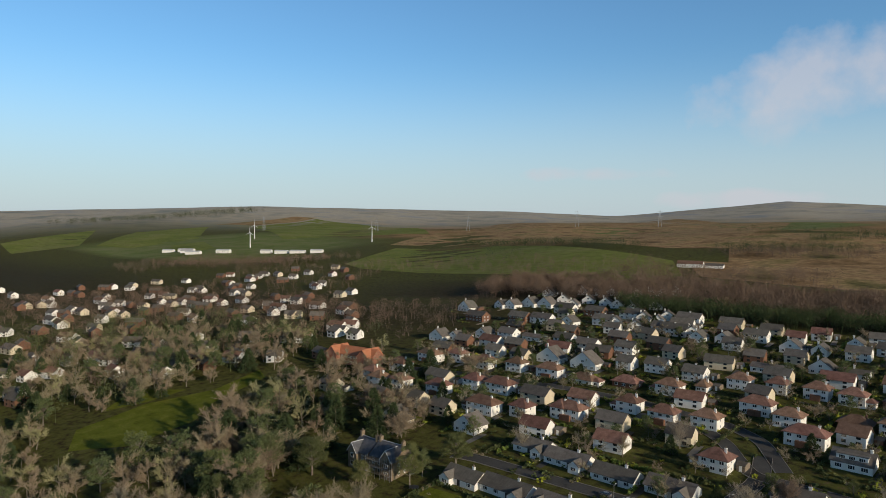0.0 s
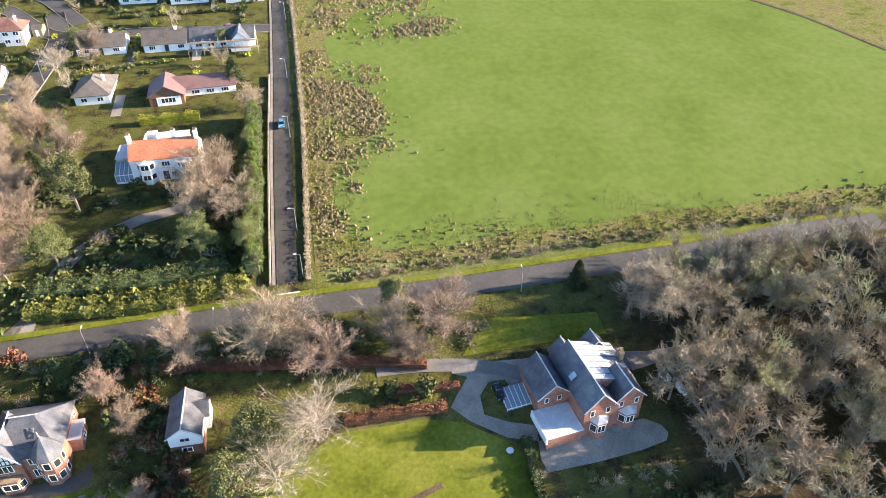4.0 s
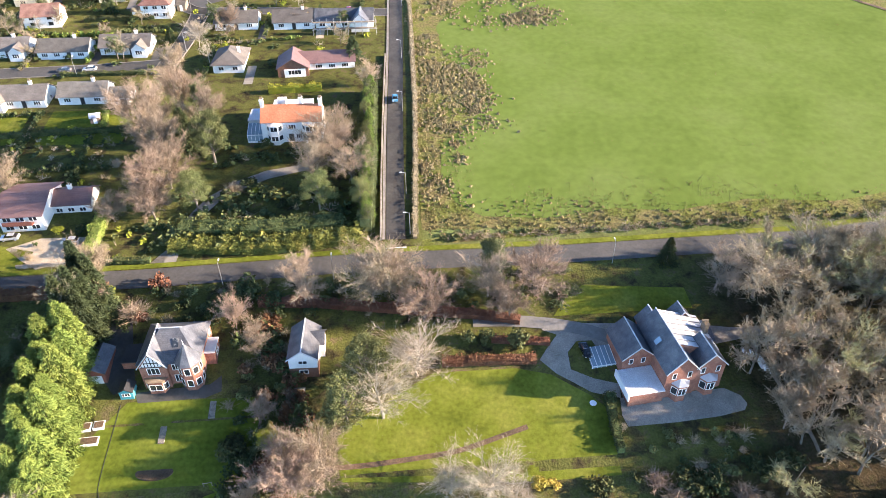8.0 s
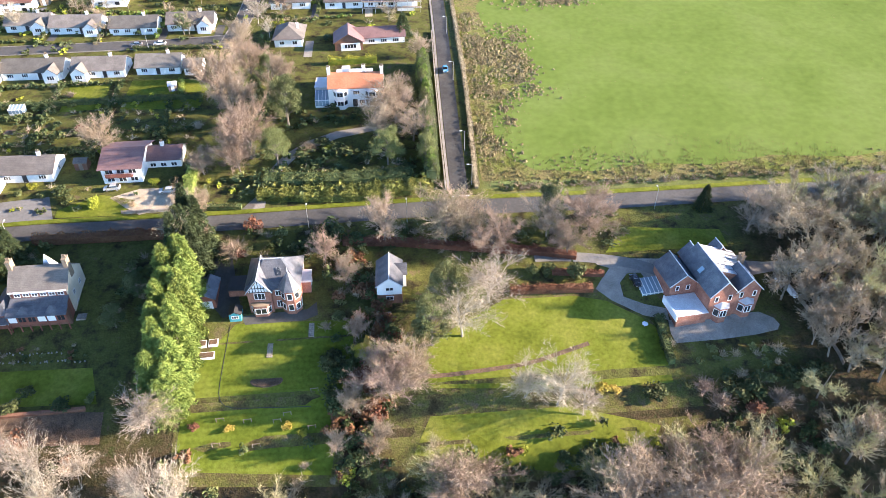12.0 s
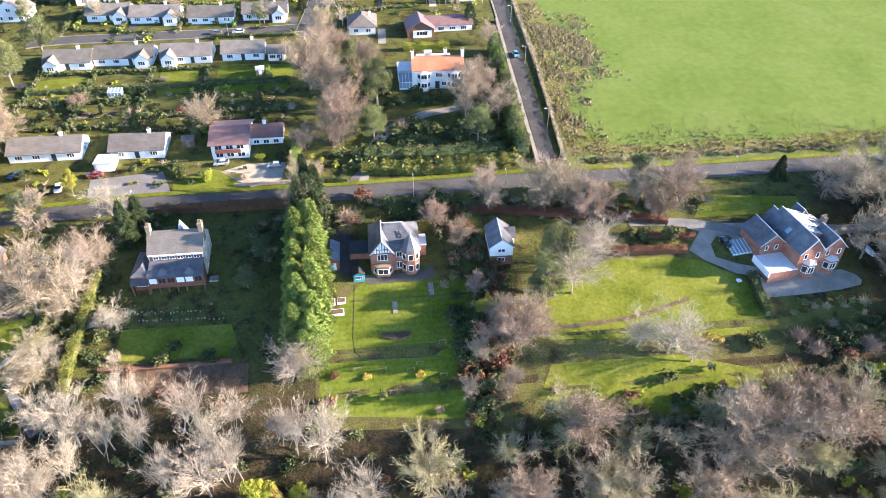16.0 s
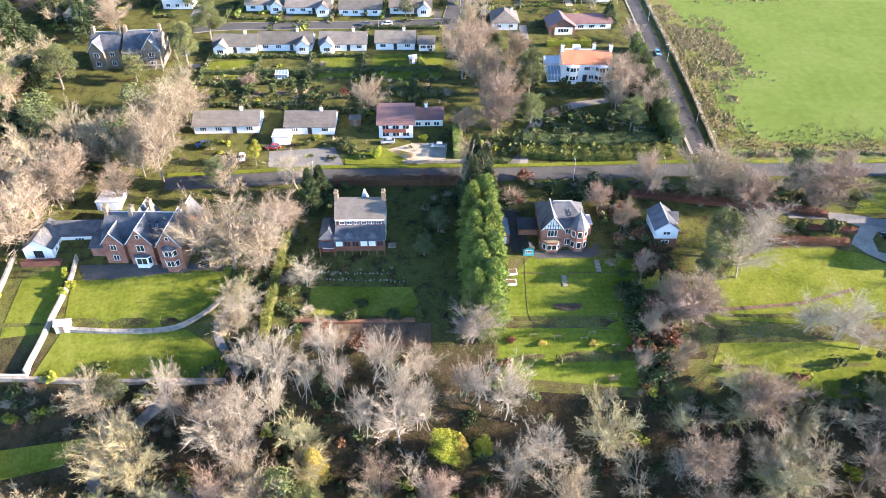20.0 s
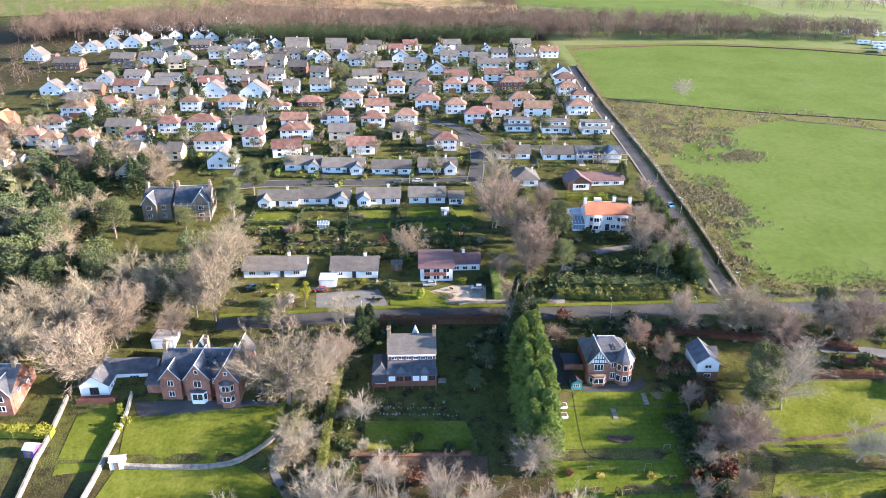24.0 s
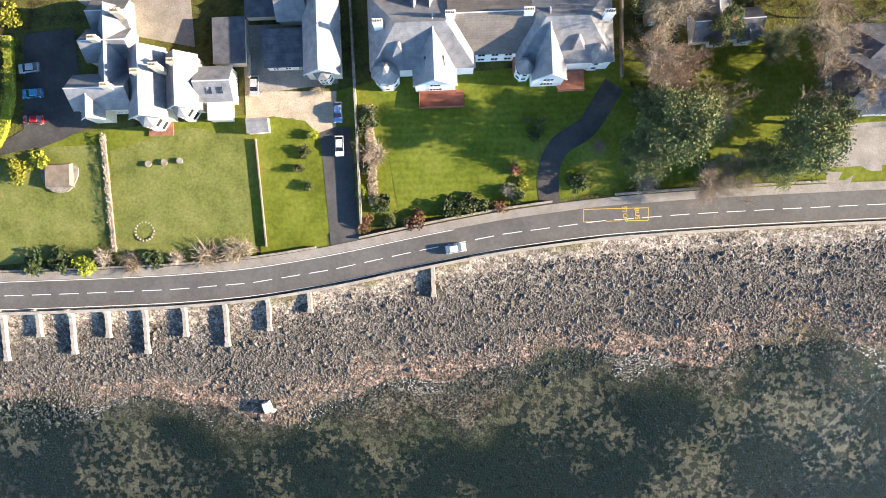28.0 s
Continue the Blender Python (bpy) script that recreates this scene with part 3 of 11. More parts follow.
def lay_ground():
    xs, ys = axis(-4800, -260, 120, 4800, 3.0), axis(-700, -112, 330, 4850, 3.0)
    gx, gy = np.meshgrid(xs, ys)
    gz = land(gx, gy)
    nx, ny = len(xs), len(ys)
    verts = np.stack([gx, gy, gz], -1).reshape(-1, 3)
    i = np.arange(nx * ny).reshape(ny, nx)
    faces = np.stack([i[:-1, :-1], i[:-1, 1:], i[1:, 1:], i[1:, :-1]], -1).reshape(-1, 4)
    me = bpy.data.meshes.new("ground")
    me.vertices.add(len(verts))
    me.vertices.foreach_set("co", verts.astype(np.float32).ravel())
    me.loops.add(faces.size)
    me.loops.foreach_set("vertex_index", faces.astype(np.int32).ravel())
    me.polygons.add(len(faces))
    me.polygons.foreach_set("loop_start", np.arange(0, faces.size, 4, dtype=np.int32))
    me.polygons.foreach_set("use_smooth", np.ones(len(faces), bool))
    me.update(calc_edges=True)
    x, y, z = verts.T
    r = np.hypot(x, y)
    patchy = np.sin(x / 61 + 1) * np.sin(y / 83 + 2) + np.sin(x / 140 - y / 170)
    # below y -2 it colours brown undergrowth and, to the east, painted shade
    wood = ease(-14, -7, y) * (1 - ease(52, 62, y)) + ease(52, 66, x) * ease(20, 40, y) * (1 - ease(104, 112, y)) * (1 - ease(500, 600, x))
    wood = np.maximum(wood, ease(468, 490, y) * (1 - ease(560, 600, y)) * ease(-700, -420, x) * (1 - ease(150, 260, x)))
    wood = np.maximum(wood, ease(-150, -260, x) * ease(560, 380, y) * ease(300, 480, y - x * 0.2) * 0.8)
    field = ease(-4, 0, x) * ease(112, 120, y) * (1 - ease(2600, 3600, r))
    field = np.maximum(field, ease(600, 640, y) * ease(0.1, 0.5, np.sin(x / 260 + 0.9) * np.sin(y / 330 - 0.6)) * (1 - ease(2400, 3000, r)) * 0.85)
    moor = ease(640, 800, y + 0.35 * x) * (1 - ease(0, 260, x - 80)) * (1 - ease(2600, 3600, r)) * ease(-0.6, 0.1, patchy)
    # painted haze grows with distance, and starts nearer over the eastern valley
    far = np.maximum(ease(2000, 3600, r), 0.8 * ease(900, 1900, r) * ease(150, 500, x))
    tide = 0.35 * np.sin(x / 9 + 1) + 0.3 * np.sin(x / 23) + 0.2 * np.sin(x / 4.1)
    shore = (1 - ease(3.0, 3.9, z)) * (1 - ease(-60, -55, y)) * ease(-0.75, -0.1, z + tide)
    bed = (1 - ease(-0.7, -0.05, z + tide)) * (1 - ease(-60, -55, y))
    one = np.ones(len(x))
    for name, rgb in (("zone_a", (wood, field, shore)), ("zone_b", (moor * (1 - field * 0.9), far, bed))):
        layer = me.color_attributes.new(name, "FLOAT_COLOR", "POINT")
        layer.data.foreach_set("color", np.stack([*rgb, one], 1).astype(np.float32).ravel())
    me.materials.append(GROUND)
    tagged(new("ground", me), "gardens, woodland floor, pasture and moor rising from the shore", "ground", kind="structure")


# ---- helpers for meshes, parts and draped sheets ----
def mesh(name, verts, faces, mat, smooth=False):
    me = bpy.data.meshes.new(name)
    me.from_pydata([tuple(map(float, v)) for v in verts], [], faces)
    me.materials.append(mat)
    if smooth:
        me.polygons.foreach_set("use_smooth", [True] * len(me.polygons))
    me.update()
    return me


def part(name, me, parent, label="", at=(0, 0, 0), turn=0.0, size=(1, 1, 1)):
    """Links a mesh as one part of a thing (or of a part)."""
    ob = new(name, me)
    ob.parent = parent
    ob.location, ob.rotation_euler, ob.scale = at, (0, 0, radians(turn)), size
    return tagged(ob, label)


def base(name, x, y, turn, label, category, group="", sink=0.0):
    """The empty at a thing's foot on the ground."""
    ob = new(name)
    ob.location, ob.rotation_euler = (x, y, float(land(x, y)) - sink), (0, 0, radians(turn))
    return tagged(ob, label, category, group)


class Shape:
    """Gathers corners and faces of one mesh."""

    def __init__(self):
        self.v, self.f = [], []

    def add(self, verts, faces):
        k = len(self.v)
        self.v += [tuple(p) for p in verts]
        self.f += [tuple(i + k for i in face) for face in faces]
        return self

    def box(self, x0, y0, z0, x1, y1, z1, inset=0.0):
        i = inset
        return self.add([(x0, y0, z0), (x1, y0, z0), (x1, y1, z0), (x0, y1, z0), (x0 + i, y0 + i, z1), (x1 - i, y0 + i, z1), (x1 - i, y1 - i, z1), (x0 + i, y1 - i, z1)],
                        [(3, 2, 1, 0), (4, 5, 6, 7), (0, 1, 5, 4), (1, 2, 6, 5), (2, 3, 7, 6), (3, 0, 4, 7)])

    def slab(self, a, b, c, d, thick):
        """A plate with the upper corners a b c d (anticlockwise from above)."""
        low = [(p[0], p[1], p[2] - thick) for p in (a, b, c, d)]
        return self.add([a, b, c, d, *low], [(0, 1, 2, 3), (7, 6, 5, 4), (0, 4, 5, 1), (1, 5, 6, 2), (2, 6, 7, 3), (3, 7, 4, 0)])

    def tube(self, a, b, ra, rb, sides=6, caps=True):
        a, b = Vector(a), Vector(b)
        d = (b - a).normalized()
        u = d.orthogonal().normalized()
        w = d.cross(u)
        ring = [u * math.cos(2 * math.pi * i / sides) + w * math.sin(2 * math.pi * i / sides) for i in range(sides)]
        n = sides
        return self.add([a + r * ra for r in ring] + [b + r * rb for r in ring],
                        [(i, (i + 1) % n, n + (i + 1) % n, n + i) for i in range(n)] + ([tuple(range(n - 1, -1, -1)), tuple(range(n, 2 * n))] if caps else []))

    def prism(self, outline, z0, z1, top=None):
        """An upright prism over an outline (anticlockwise); top: a point that closes it as a spire."""
        n = len(outline)
        low = [(x, y, z0) for x, y in outline]
        if top:
            return self.add(low + [top], [tuple(range(n - 1, -1, -1))] + [(i, (i + 1) % n, n) for i in range(n)])
        return self.add(low + [(x, y, z1) for x, y in outline],
                        [tuple(range(n - 1, -1, -1)), tuple(range(n, 2 * n))] + [(i, (i + 1) % n, n + (i + 1) % n, n + i) for i in range(n)])

    def mesh(self, name, mat, smooth=False):
        return mesh(name, self.v, self.f, mat, smooth)


def sheet(name, outline, mat, lift=0.07, step=4.0, parent=None, label=""):
    """A flat area with the given outline, laid over the ground."""
    bm = bmesh.new()
    bm.faces.new([bm.verts.new((x, y, 0)) for x, y in outline])
    bmesh.ops.triangulate(bm, faces=bm.faces[:])
    xs, ys = [p[0] for p in outline], [p[1] for p in outline]
    for lo, hi, n in ((min(xs), max(xs), (1, 0, 0)), (min(ys), max(ys), (0, 1, 0))):
        for k in range(1, int((hi - lo) / step) + 1):
            cut = lo + k * step
            bmesh.ops.bisect_plane(bm, geom=bm.verts[:] + bm.edges[:] + bm.faces[:], plane_co=(cut * n[0], cut * n[1], 0), plane_no=n, dist=0.001)
    co = np.array([v.co[:2] for v in bm.verts])
    for v, z in zip(bm.verts, land(co[:, 0], co[:, 1])):
        v.co.z = z + lift
    for f in bm.faces:
        if f.normal.z < 0:
            f.normal_flip()
    me = bpy.data.meshes.new(name)
    bm.to_mesh(me)
    bm.free()
    me.materials.append(mat)
    ob = new(name, me)
    return tagged(ob, label or {"lawn": "garden lawn of mown grass", "drive": "pale surfaced garden driveway"}.get(name.split("_")[-1], name.replace("_", " ") + " beside the house"), name.split("_")[-1], kind="structure")


def resample(points, step):
    """A polyline at even steps, softened at its corners: places and sideways directions."""
    p = np.array(points, float)
    s = np.r_[0, np.cumsum(np.hypot(*np.diff(p, axis=0).T))]
    k = np.linspace(0, s[-1], max(2, int(s[-1] / step) + 1))
    q = np.stack([np.interp(k, s, p[:, i]) for i in range(2)], 1)
    for _ in range(3):
        if len(q) > 4:
            q[1:-1] = 0.25 * q[:-2] + 0.5 * q[1:-1] + 0.25 * q[2:]
    d = np.gradient(q, axis=0)
    d /= np.hypot(*d.T)[:, None] + 1e-9
    return q, np.stack([-d[:, 1], d[:, 0]], 1)


def ribbon(name, points, width, mat, lift=0.1, step=4.0, height=0.0, side=0.0, parent=None, label="", category="", kind="structure", level=False):
    """A strip along a line, draped on the ground; with height it is a wall or kerb."""
    q, n = resample(points, step)
    rows = np.linspace(-width / 2, width / 2, 2 if height else max(2, int(width / 2.5) + 2)) + side
    verts, faces, m = [], [], len(rows)
    for (x, y), (a, b) in zip(q, n):
        for r in rows:
            verts.append((x + a * r, y + b * r, (float(land(x, y)) if level else float(land(x + a * r, y + b * r))) + lift + height))
    for i in range(len(q) - 1):
        for j in range(m - 1):
            faces.append((i * m + j + 1, i * m + j, (i + 1) * m + j, (i + 1) * m + j + 1))
    if height:
        k = len(verts)
        verts += [(x, y, z - height - 0.6) for x, y, z in verts]
        for i in range(len(q) - 1):
            faces.append((i * m, k + i * m, k + (i + 1) * m, (i + 1) * m))
            faces.append(((i + 1) * m + m - 1, k + (i + 1) * m + m - 1, k + i * m + m - 1, i * m + m - 1))
        faces.append((0, m - 1, k + m - 1, k))
        e = (len(q) - 1) * m
        faces.append((e + m - 1, e, k + e, k + e + m - 1))
    ob = new(name, mesh(name, verts, faces, mat))
    if parent:
        ob.parent = parent
        return tagged(ob, label)
    return tagged(ob, label or name.replace("_", " "), category or name.split("_")[-1], kind=kind)


# ---- houses ----
_windows = {}


def lattice(xs, zs, y0, y1):
    """A frame in one piece: solid bars between every second pair of lines, open panes between the others."""
    s, n, m = Shape(), len(xs), len(zs)
    s.v = [(x, y, z) for y in (y0, y1) for z in zs for x in xs]
    at = lambda i, j, k: k * n * m + j * n + i
    solid = lambda i, j: 0 <= i < n - 1 and 0 <= j < m - 1 and (i % 2 == 0 or j % 2 == 0)
    for j in range(m - 1):
        for i in range(n - 1):
            if not solid(i, j):
                continue
            s.f.append((at(i, j, 0), at(i + 1, j, 0), at(i + 1, j + 1, 0), at(i, j + 1, 0)))
            s.f.append((at(i, j + 1, 1), at(i + 1, j + 1, 1), at(i + 1, j, 1), at(i, j, 1)))
            for di, dj, p, q in ((-1, 0, (i, j + 1), (i, j)), (1, 0, (i + 1, j), (i + 1, j + 1)), (0, -1, (i, j), (i + 1, j)), (0, 1, (i + 1, j + 1), (i, j + 1))):
                if not solid(i + di, j + dj):
                    s.f.append((at(*p, 0), at(*p, 1), at(*q, 1), at(*q, 0)))
    return s


def window(parent, x, y, z, turn=0.0, w=1.2, h=1.3, bars=1, frame_mat=None, glass=None, tag="window"):
    """A framed window on a wall; turn 0 faces -y, 90 faces +x."""
    frame_mat, glass = frame_mat or TRIM, glass or GLASS
    key = (round(w, 1), round(h, 1), bars, frame_mat.name, glass.name)
    if key not in _windows:
        t, a, b = 0.10, w / 2, h / 2
        xs = [-a, -a + t]
        for i in range(bars):
            c = -a + w * (i + 1) / (bars + 1)
            xs += [c - 0.05, c + 0.05]
        s = lattice(xs + [a - t, a], [-b, -b + t, b - t, b], -0.08, 0.05)
        _windows[key] = (s.mesh("window", frame_mat), Shape().box(-a + t, -0.02, -b + t, a - t, 0.03, b - t).mesh("pane", glass))
    frame_me, pane_me = _windows[key]
    ob = part(tag, frame_me, parent, at=(x, y, z), turn=turn)
    part("pane", pane_me, ob)
    return ob


def door(parent, x, y, z, turn=0.0, mat=None, w=1.0, h=2.05):
    key = ("door", (mat or DARKT).name, w)
    if key not in _windows:
        s = Shape().box(-w / 2, -0.05, 0, w / 2, 0.05, h)
        s.box(-w / 2 - 0.1, -0.09, 0, -w / 2, 0.05, h + 0.1).box(w / 2, -0.09, 0, w / 2 + 0.1, 0.05, h + 0.1).box(-w / 2, -0.09, h, w / 2, 0.05, h + 0.1)
        _windows[key] = s.mesh("door", mat or DARKT)
    return part("door", _windows[key], parent, at=(x, y, z), turn=turn)


def chimney(parent, x, y, z0, z1, w=1.0, d=0.6, mat=None, pots=2):
    s = Shape().box(x - w / 2, y - d / 2, z0, x + w / 2, y + d / 2, z1 - 0.25).box(x - w / 2 - 0.08, y - d / 2 - 0.08, z1 - 0.25, x + w / 2 + 0.08, y + d / 2 + 0.08, z1)
    stack = part("chimney", s.mesh("chimney", mat or WHITE), parent)
    key = "pot"
    if key not in _windows:
        _windows[key] = Shape().tube((0, 0, 0), (0, 0, 0.7), 0.16, 0.13, 8).mesh("chimney_pot", TANST)
    for i in range(pots):
        part("chimney_pot", _windows[key], stack, at=(x - w / 2 + w * (i + 0.5) / pots, y, z1))


def gable_end(s, x0, y0, x1, y1, z0, z1, rise, along):
    """Walls of a block with gables; along: the axis of the ridge ('x' or 'y')."""
    mx, my = (x0 + x1) / 2, (y0 + y1) / 2
    v = [(x0, y0, z0), (x1, y0, z0), (x1, y1, z0), (x0, y1, z0), (x0, y0, z1), (x1, y0, z1), (x1, y1, z1), (x0, y1, z1)]
    if along == "x":
        v += [(x0, my, z1 + rise), (x1, my, z1 + rise)]
        f = [(0, 1, 5, 4), (2, 3, 7, 6), (1, 2, 6, 9, 5), (3, 0, 4, 8, 7), (4, 5, 9, 8), (6, 7, 8, 9)]
    else:
        v += [(mx, y0, z1 + rise), (mx, y1, z1 + rise)]
        f = [(1, 2, 6, 5), (3, 0, 4, 7), (0, 1, 5, 8, 4), (2, 3, 7, 9, 6), (5, 6, 9, 8), (7, 4, 8, 9)]
    s.add(v, f + [(3, 2, 1, 0)])


def block(parent, x0, y0, w, d, eave, rise, roof="side", wall=None, tile=None, over=0.35, foot=-3.0, z0=0.0, cut=0.0, ridge=None):
    """One block of a house: walls and roof. roof: side, front (which way the ridge runs), hip, flat, mono."""
    wall, tile = wall or WHITE, tile or GREYT
    x1, y1, t = x0 + w, y0 + d, 0.16
    mx, my, e, top = (x0 + x1) / 2, (y0 + y1) / 2, eave, eave + rise
    walls, r = Shape(), Shape()
    o = over
    if roof in ("side", "front"):
        gable_end(walls, x0, y0, x1, y1, z0 + foot, e, rise - 0.04, "x" if roof == "side" else "y")
        half = d / 2 if roof == "side" else w / 2
        drop = o * rise / half
        prof = [(-half - o, e - drop + t), (0, top + t), (half + o, e - drop + t), (half + o, e - drop), (0, top), (-half - o, e - drop)]
        ends = [(x0 - o, x1 + o, my), (y0 - o, y1 + o, mx)][roof == "front"]
        v = [(a, ends[2] + p, z) if roof == "side" else (ends[2] - p, a, z) for a in ends[:2] for p, z in prof]
        r.add(v, [(5, 4, 3, 2, 1, 0)[::1], (6, 7, 8, 9, 10, 11)] + [(i, (i + 1) % 6, 6 + (i + 1) % 6, 6 + i) for i in range(6)])
    elif roof == "hip":
        walls.box(x0, y0, z0 + foot, x1, y1, e + 0.05)
        a, b = (x0 - o, y0 - o), (x1 + o, y1 + o)
        k = min(w, d) / 2 + o - cut
        if w >= d:
            p, q = (x0 - o + k, my, top), (x1 + o - k, my, top)
        else:
            p, q = (mx, y0 - o + k, top), (mx, y1 + o - k, top)
        c = [(a[0], a[1], e - 0.12), (b[0], a[1], e - 0.12), (b[0], b[1], e - 0.12), (a[0], b[1], e - 0.12), (a[0], a[1], e + 0.06), (b[0], a[1], e + 0.06), (b[0], b[1], e + 0.06), (a[0], b[1], e + 0.06), p, q]
        low = [(3, 2, 1, 0), (0, 1, 5, 4), (1, 2, 6, 5), (2, 3, 7, 6), (3, 0, 4, 7)]
        r.add(c, low + ([(4, 5, 9, 8), (5, 6, 9), (6, 7, 8, 9), (7, 4, 8)] if w >= d else [(4, 5, 8), (5, 6, 9, 8), (6, 7, 9), (7, 4, 8, 9)]))
    elif roof == "mono":
        walls.add([(x0, y0, z0 + foot), (x1, y0, z0 + foot), (x1, y1, z0 + foot), (x0, y1, z0 + foot), (x0, y0, e), (x1, y0, e), (x1, y1, top), (x0, y1, top)],
                  [(3, 2, 1, 0), (4, 5, 6, 7), (0, 1, 5, 4), (1, 2, 6, 5), (2, 3, 7, 6), (3, 0, 4, 7)])
        r.slab((x0 - o, y0 - o, e + t - 0.05), (x1 + o, y0 - o, e + t - 0.05), (x1 + o, y1, top + t), (x0 - o, y1, top + t), t)
    else:
        walls.box(x0, y0, z0 + foot, x1, y1, e)
        r.box(x0 - 0.15, y0 - 0.15, e, x1 + 0.15, y1 + 0.15, e + 0.22)
    part("wall", walls.mesh("wall", wall), parent)
    ob = part("roof", r.mesh("roof", tile), parent)
    if ridge and roof in ("side", "front"):
        s = Shape()
        if roof == "side":
            s.tube((x0 - o, my, top + t + 0.05), (x1 + o, my, top + t + 0.05), 0.13, 0.13, 6)
        else:
            s.tube((mx, y0 - o, top + t + 0.05), (mx, y1 + o, top + t + 0.05), 0.13, 0.13, 6)
            for sx, xx in ((1, x0), (-1, x1)):
                s.tube((xx - sx * o, y0 - o - 0.05, e - o * rise / (w / 2) + t), (mx, y0 - o - 0.05, top + t), 0.12, 0.12, 4)
        part("ridge", s.mesh("ridge", ridge), ob)
    return ob


def facade(parent, x0, x1, y, floors, cols, turn=0.0, w=1.3, h=1.25, bars=1, skip=()):
    """Windows in rows along a wall that faces -y (turn 0)."""
    for r, z in enumerate(floors):
        for c in range(cols):
            if (r, c) not in skip:
                window(parent, x0 + (x1 - x0) * (c + 0.5) / cols, y, z, turn, w, h, bars)


def side_windows(parent, x, y0, y1, floors, cols, turn=90.0, w=1.1, h=1.2):
    for z in floors:
        for c in range(cols):
            window(parent, x, y0 + (y1 - y0) * (c + 0.5) / cols, z, turn, w, h)


LOTS = []


def bungalow(x, y, turn, w, d=8.5, tile=None, wall=None, wing=0, group="bungalows", label="", chim=1, rise=2.7):
    """Low white house with its long side to the front; wing: a gabled bay at the left (-1) or right (1)."""
    tile, wall = tile or GREYT, wall or WHITE
    h = base("bungalow", x, y, turn, label or "white rendered bungalow with a low grey tiled roof", "house", group)
    LOTS.append((x, y, turn, w, d))
    block(h, 0, 0, w, d, 2.7, rise, "side", wall, tile, over=0.5)
    n = max(2, int(w / 4))
    facade(h, 0.4, w - 0.4, 0, (1.5,), n, w=2.0, h=1.25, bars=2, skip=((0, n // 2),) if n > 2 else ())
    door(h, w * (n // 2 + 0.5) / n, 0, 0.05, 0, DARKT)
    side_windows(h, w, 1.5, d - 1.5, (1.5,), 1)
    side_windows(h, 0, 1.5, d - 1.5, (1.5,), 1, -90)
    if wing:
        a = 0.6 if wing < 0 else w - 5.1
        block(h, a, -2.6, 4.5, d / 2 + 2.0, 2.7, 1.7, "front", wall, tile, over=0.3)
        window(h, a + 2.25, -2.6, 1.5, 0, 2.2, 1.4, 2)
    if chim:
        chimney(h, w * 0.72, d / 2, 3.6, 2.7 + rise + 1.1, 0.9, 0.6, wall)
    return h


def villa(x, y, turn, w, d=8.0, tile=None, wall=None, wing=0, group="red-roofed houses", label="", two=True, roof="hip", garage=0, brick=False):
    """Two-storey house with a hipped or gabled roof; wing: a lower side bay; garage: a small block at one side."""
    tile, wall = tile or REDT, wall or WHITE
    h = base("house", x, y, turn, label or "white two-storey house with a red tiled roof", "house", group)
    eave = 5.0 if two else 2.8
    LOTS.append((x, y, turn, w, d))
    block(h, 0, 0, w, d, eave, 3.1 if roof == "hip" else 3.3, roof, wall, tile, over=0.7)
    rows = (1.5, 4.0) if two else (1.5,)
    n = max(2, int(w / 3.3))
    facade(h, 0.3, w - 0.3, 0, rows, n, w=1.7, h=1.25, bars=1)
    side_windows(h, w, 1.0, d - 1.0, rows, 1)
    side_windows(h, 0, 1.0, d - 1.0, rows, 1, -90)
    if roof == "front":
        window(h, w / 2, 0, eave + 1.0, 0, 1.2, 1.0)
    if wing:
        a = -3.6 if wing < 0 else w - 0.4
        block(h, a, 1.0, 4.0, d - 2.5, 2.7, 1.5, "hip", wall, tile, over=0.4)
        window(h, a + 2.0, 1.0, 1.4, 0, 1.8, 1.2)
    if garage:
        a = -3.4 if garage < 0 else w + 0.1
        block(h, a, 2.0, 3.3, d - 3, 2.5, 0.2, "flat", wall, LEADW)
        part("garage_door", Shape().box(a + 0.4, 1.93, 0.05, a + 2.9, 2.02, 2.15).mesh("garage_door", DARKT if brick else TRIM), h)
    if brick:
        part("porch", Shape().box(w * 0.3, -1.3, -1, w * 0.7, 0, 2.4).mesh("porch", BROWN), h, "brown brick ground-floor bay")
    chimney(h, w * 0.8, d / 2, eave + 1.0, eave + 3.3, 0.8, 0.6, wall, 1)
    return h


# ---- trees and planting ----
_rng = np.random.default_rng(5)


def blades(starts, ways, lengths, widths, rng):
    """Thin pointed twigs or leaves: one triangle each."""
    side = np.cross(ways, rng.normal(size=ways.shape))
    side /= np.linalg.norm(side, axis=1)[:, None] + 1e-9
    a, b = starts - side * widths[:, None], starts + side * widths[:, None]
    return np.stack([a, b, starts + ways * lengths[:, None]], 1).reshape(-1, 3)


def leaf_quads(centres, sizes, rng):
    """Small leaf clusters: one quad each, turned at random."""
    u = rng.normal(size=centres.shape)
    u /= np.linalg.norm(u, axis=1)[:, None]
    w = np.cross(u, rng.normal(size=centres.shape))
    w /= np.linalg.norm(w, axis=1)[:, None]
    s = sizes[:, None]
    return np.stack([centres - u * s - w * s * 0.5, centres + u * s * 0.3 - w * s, centres + u * s + w * s * 0.6, centres - u * s * 0.4 + w * s], 1).reshape(-1, 3)


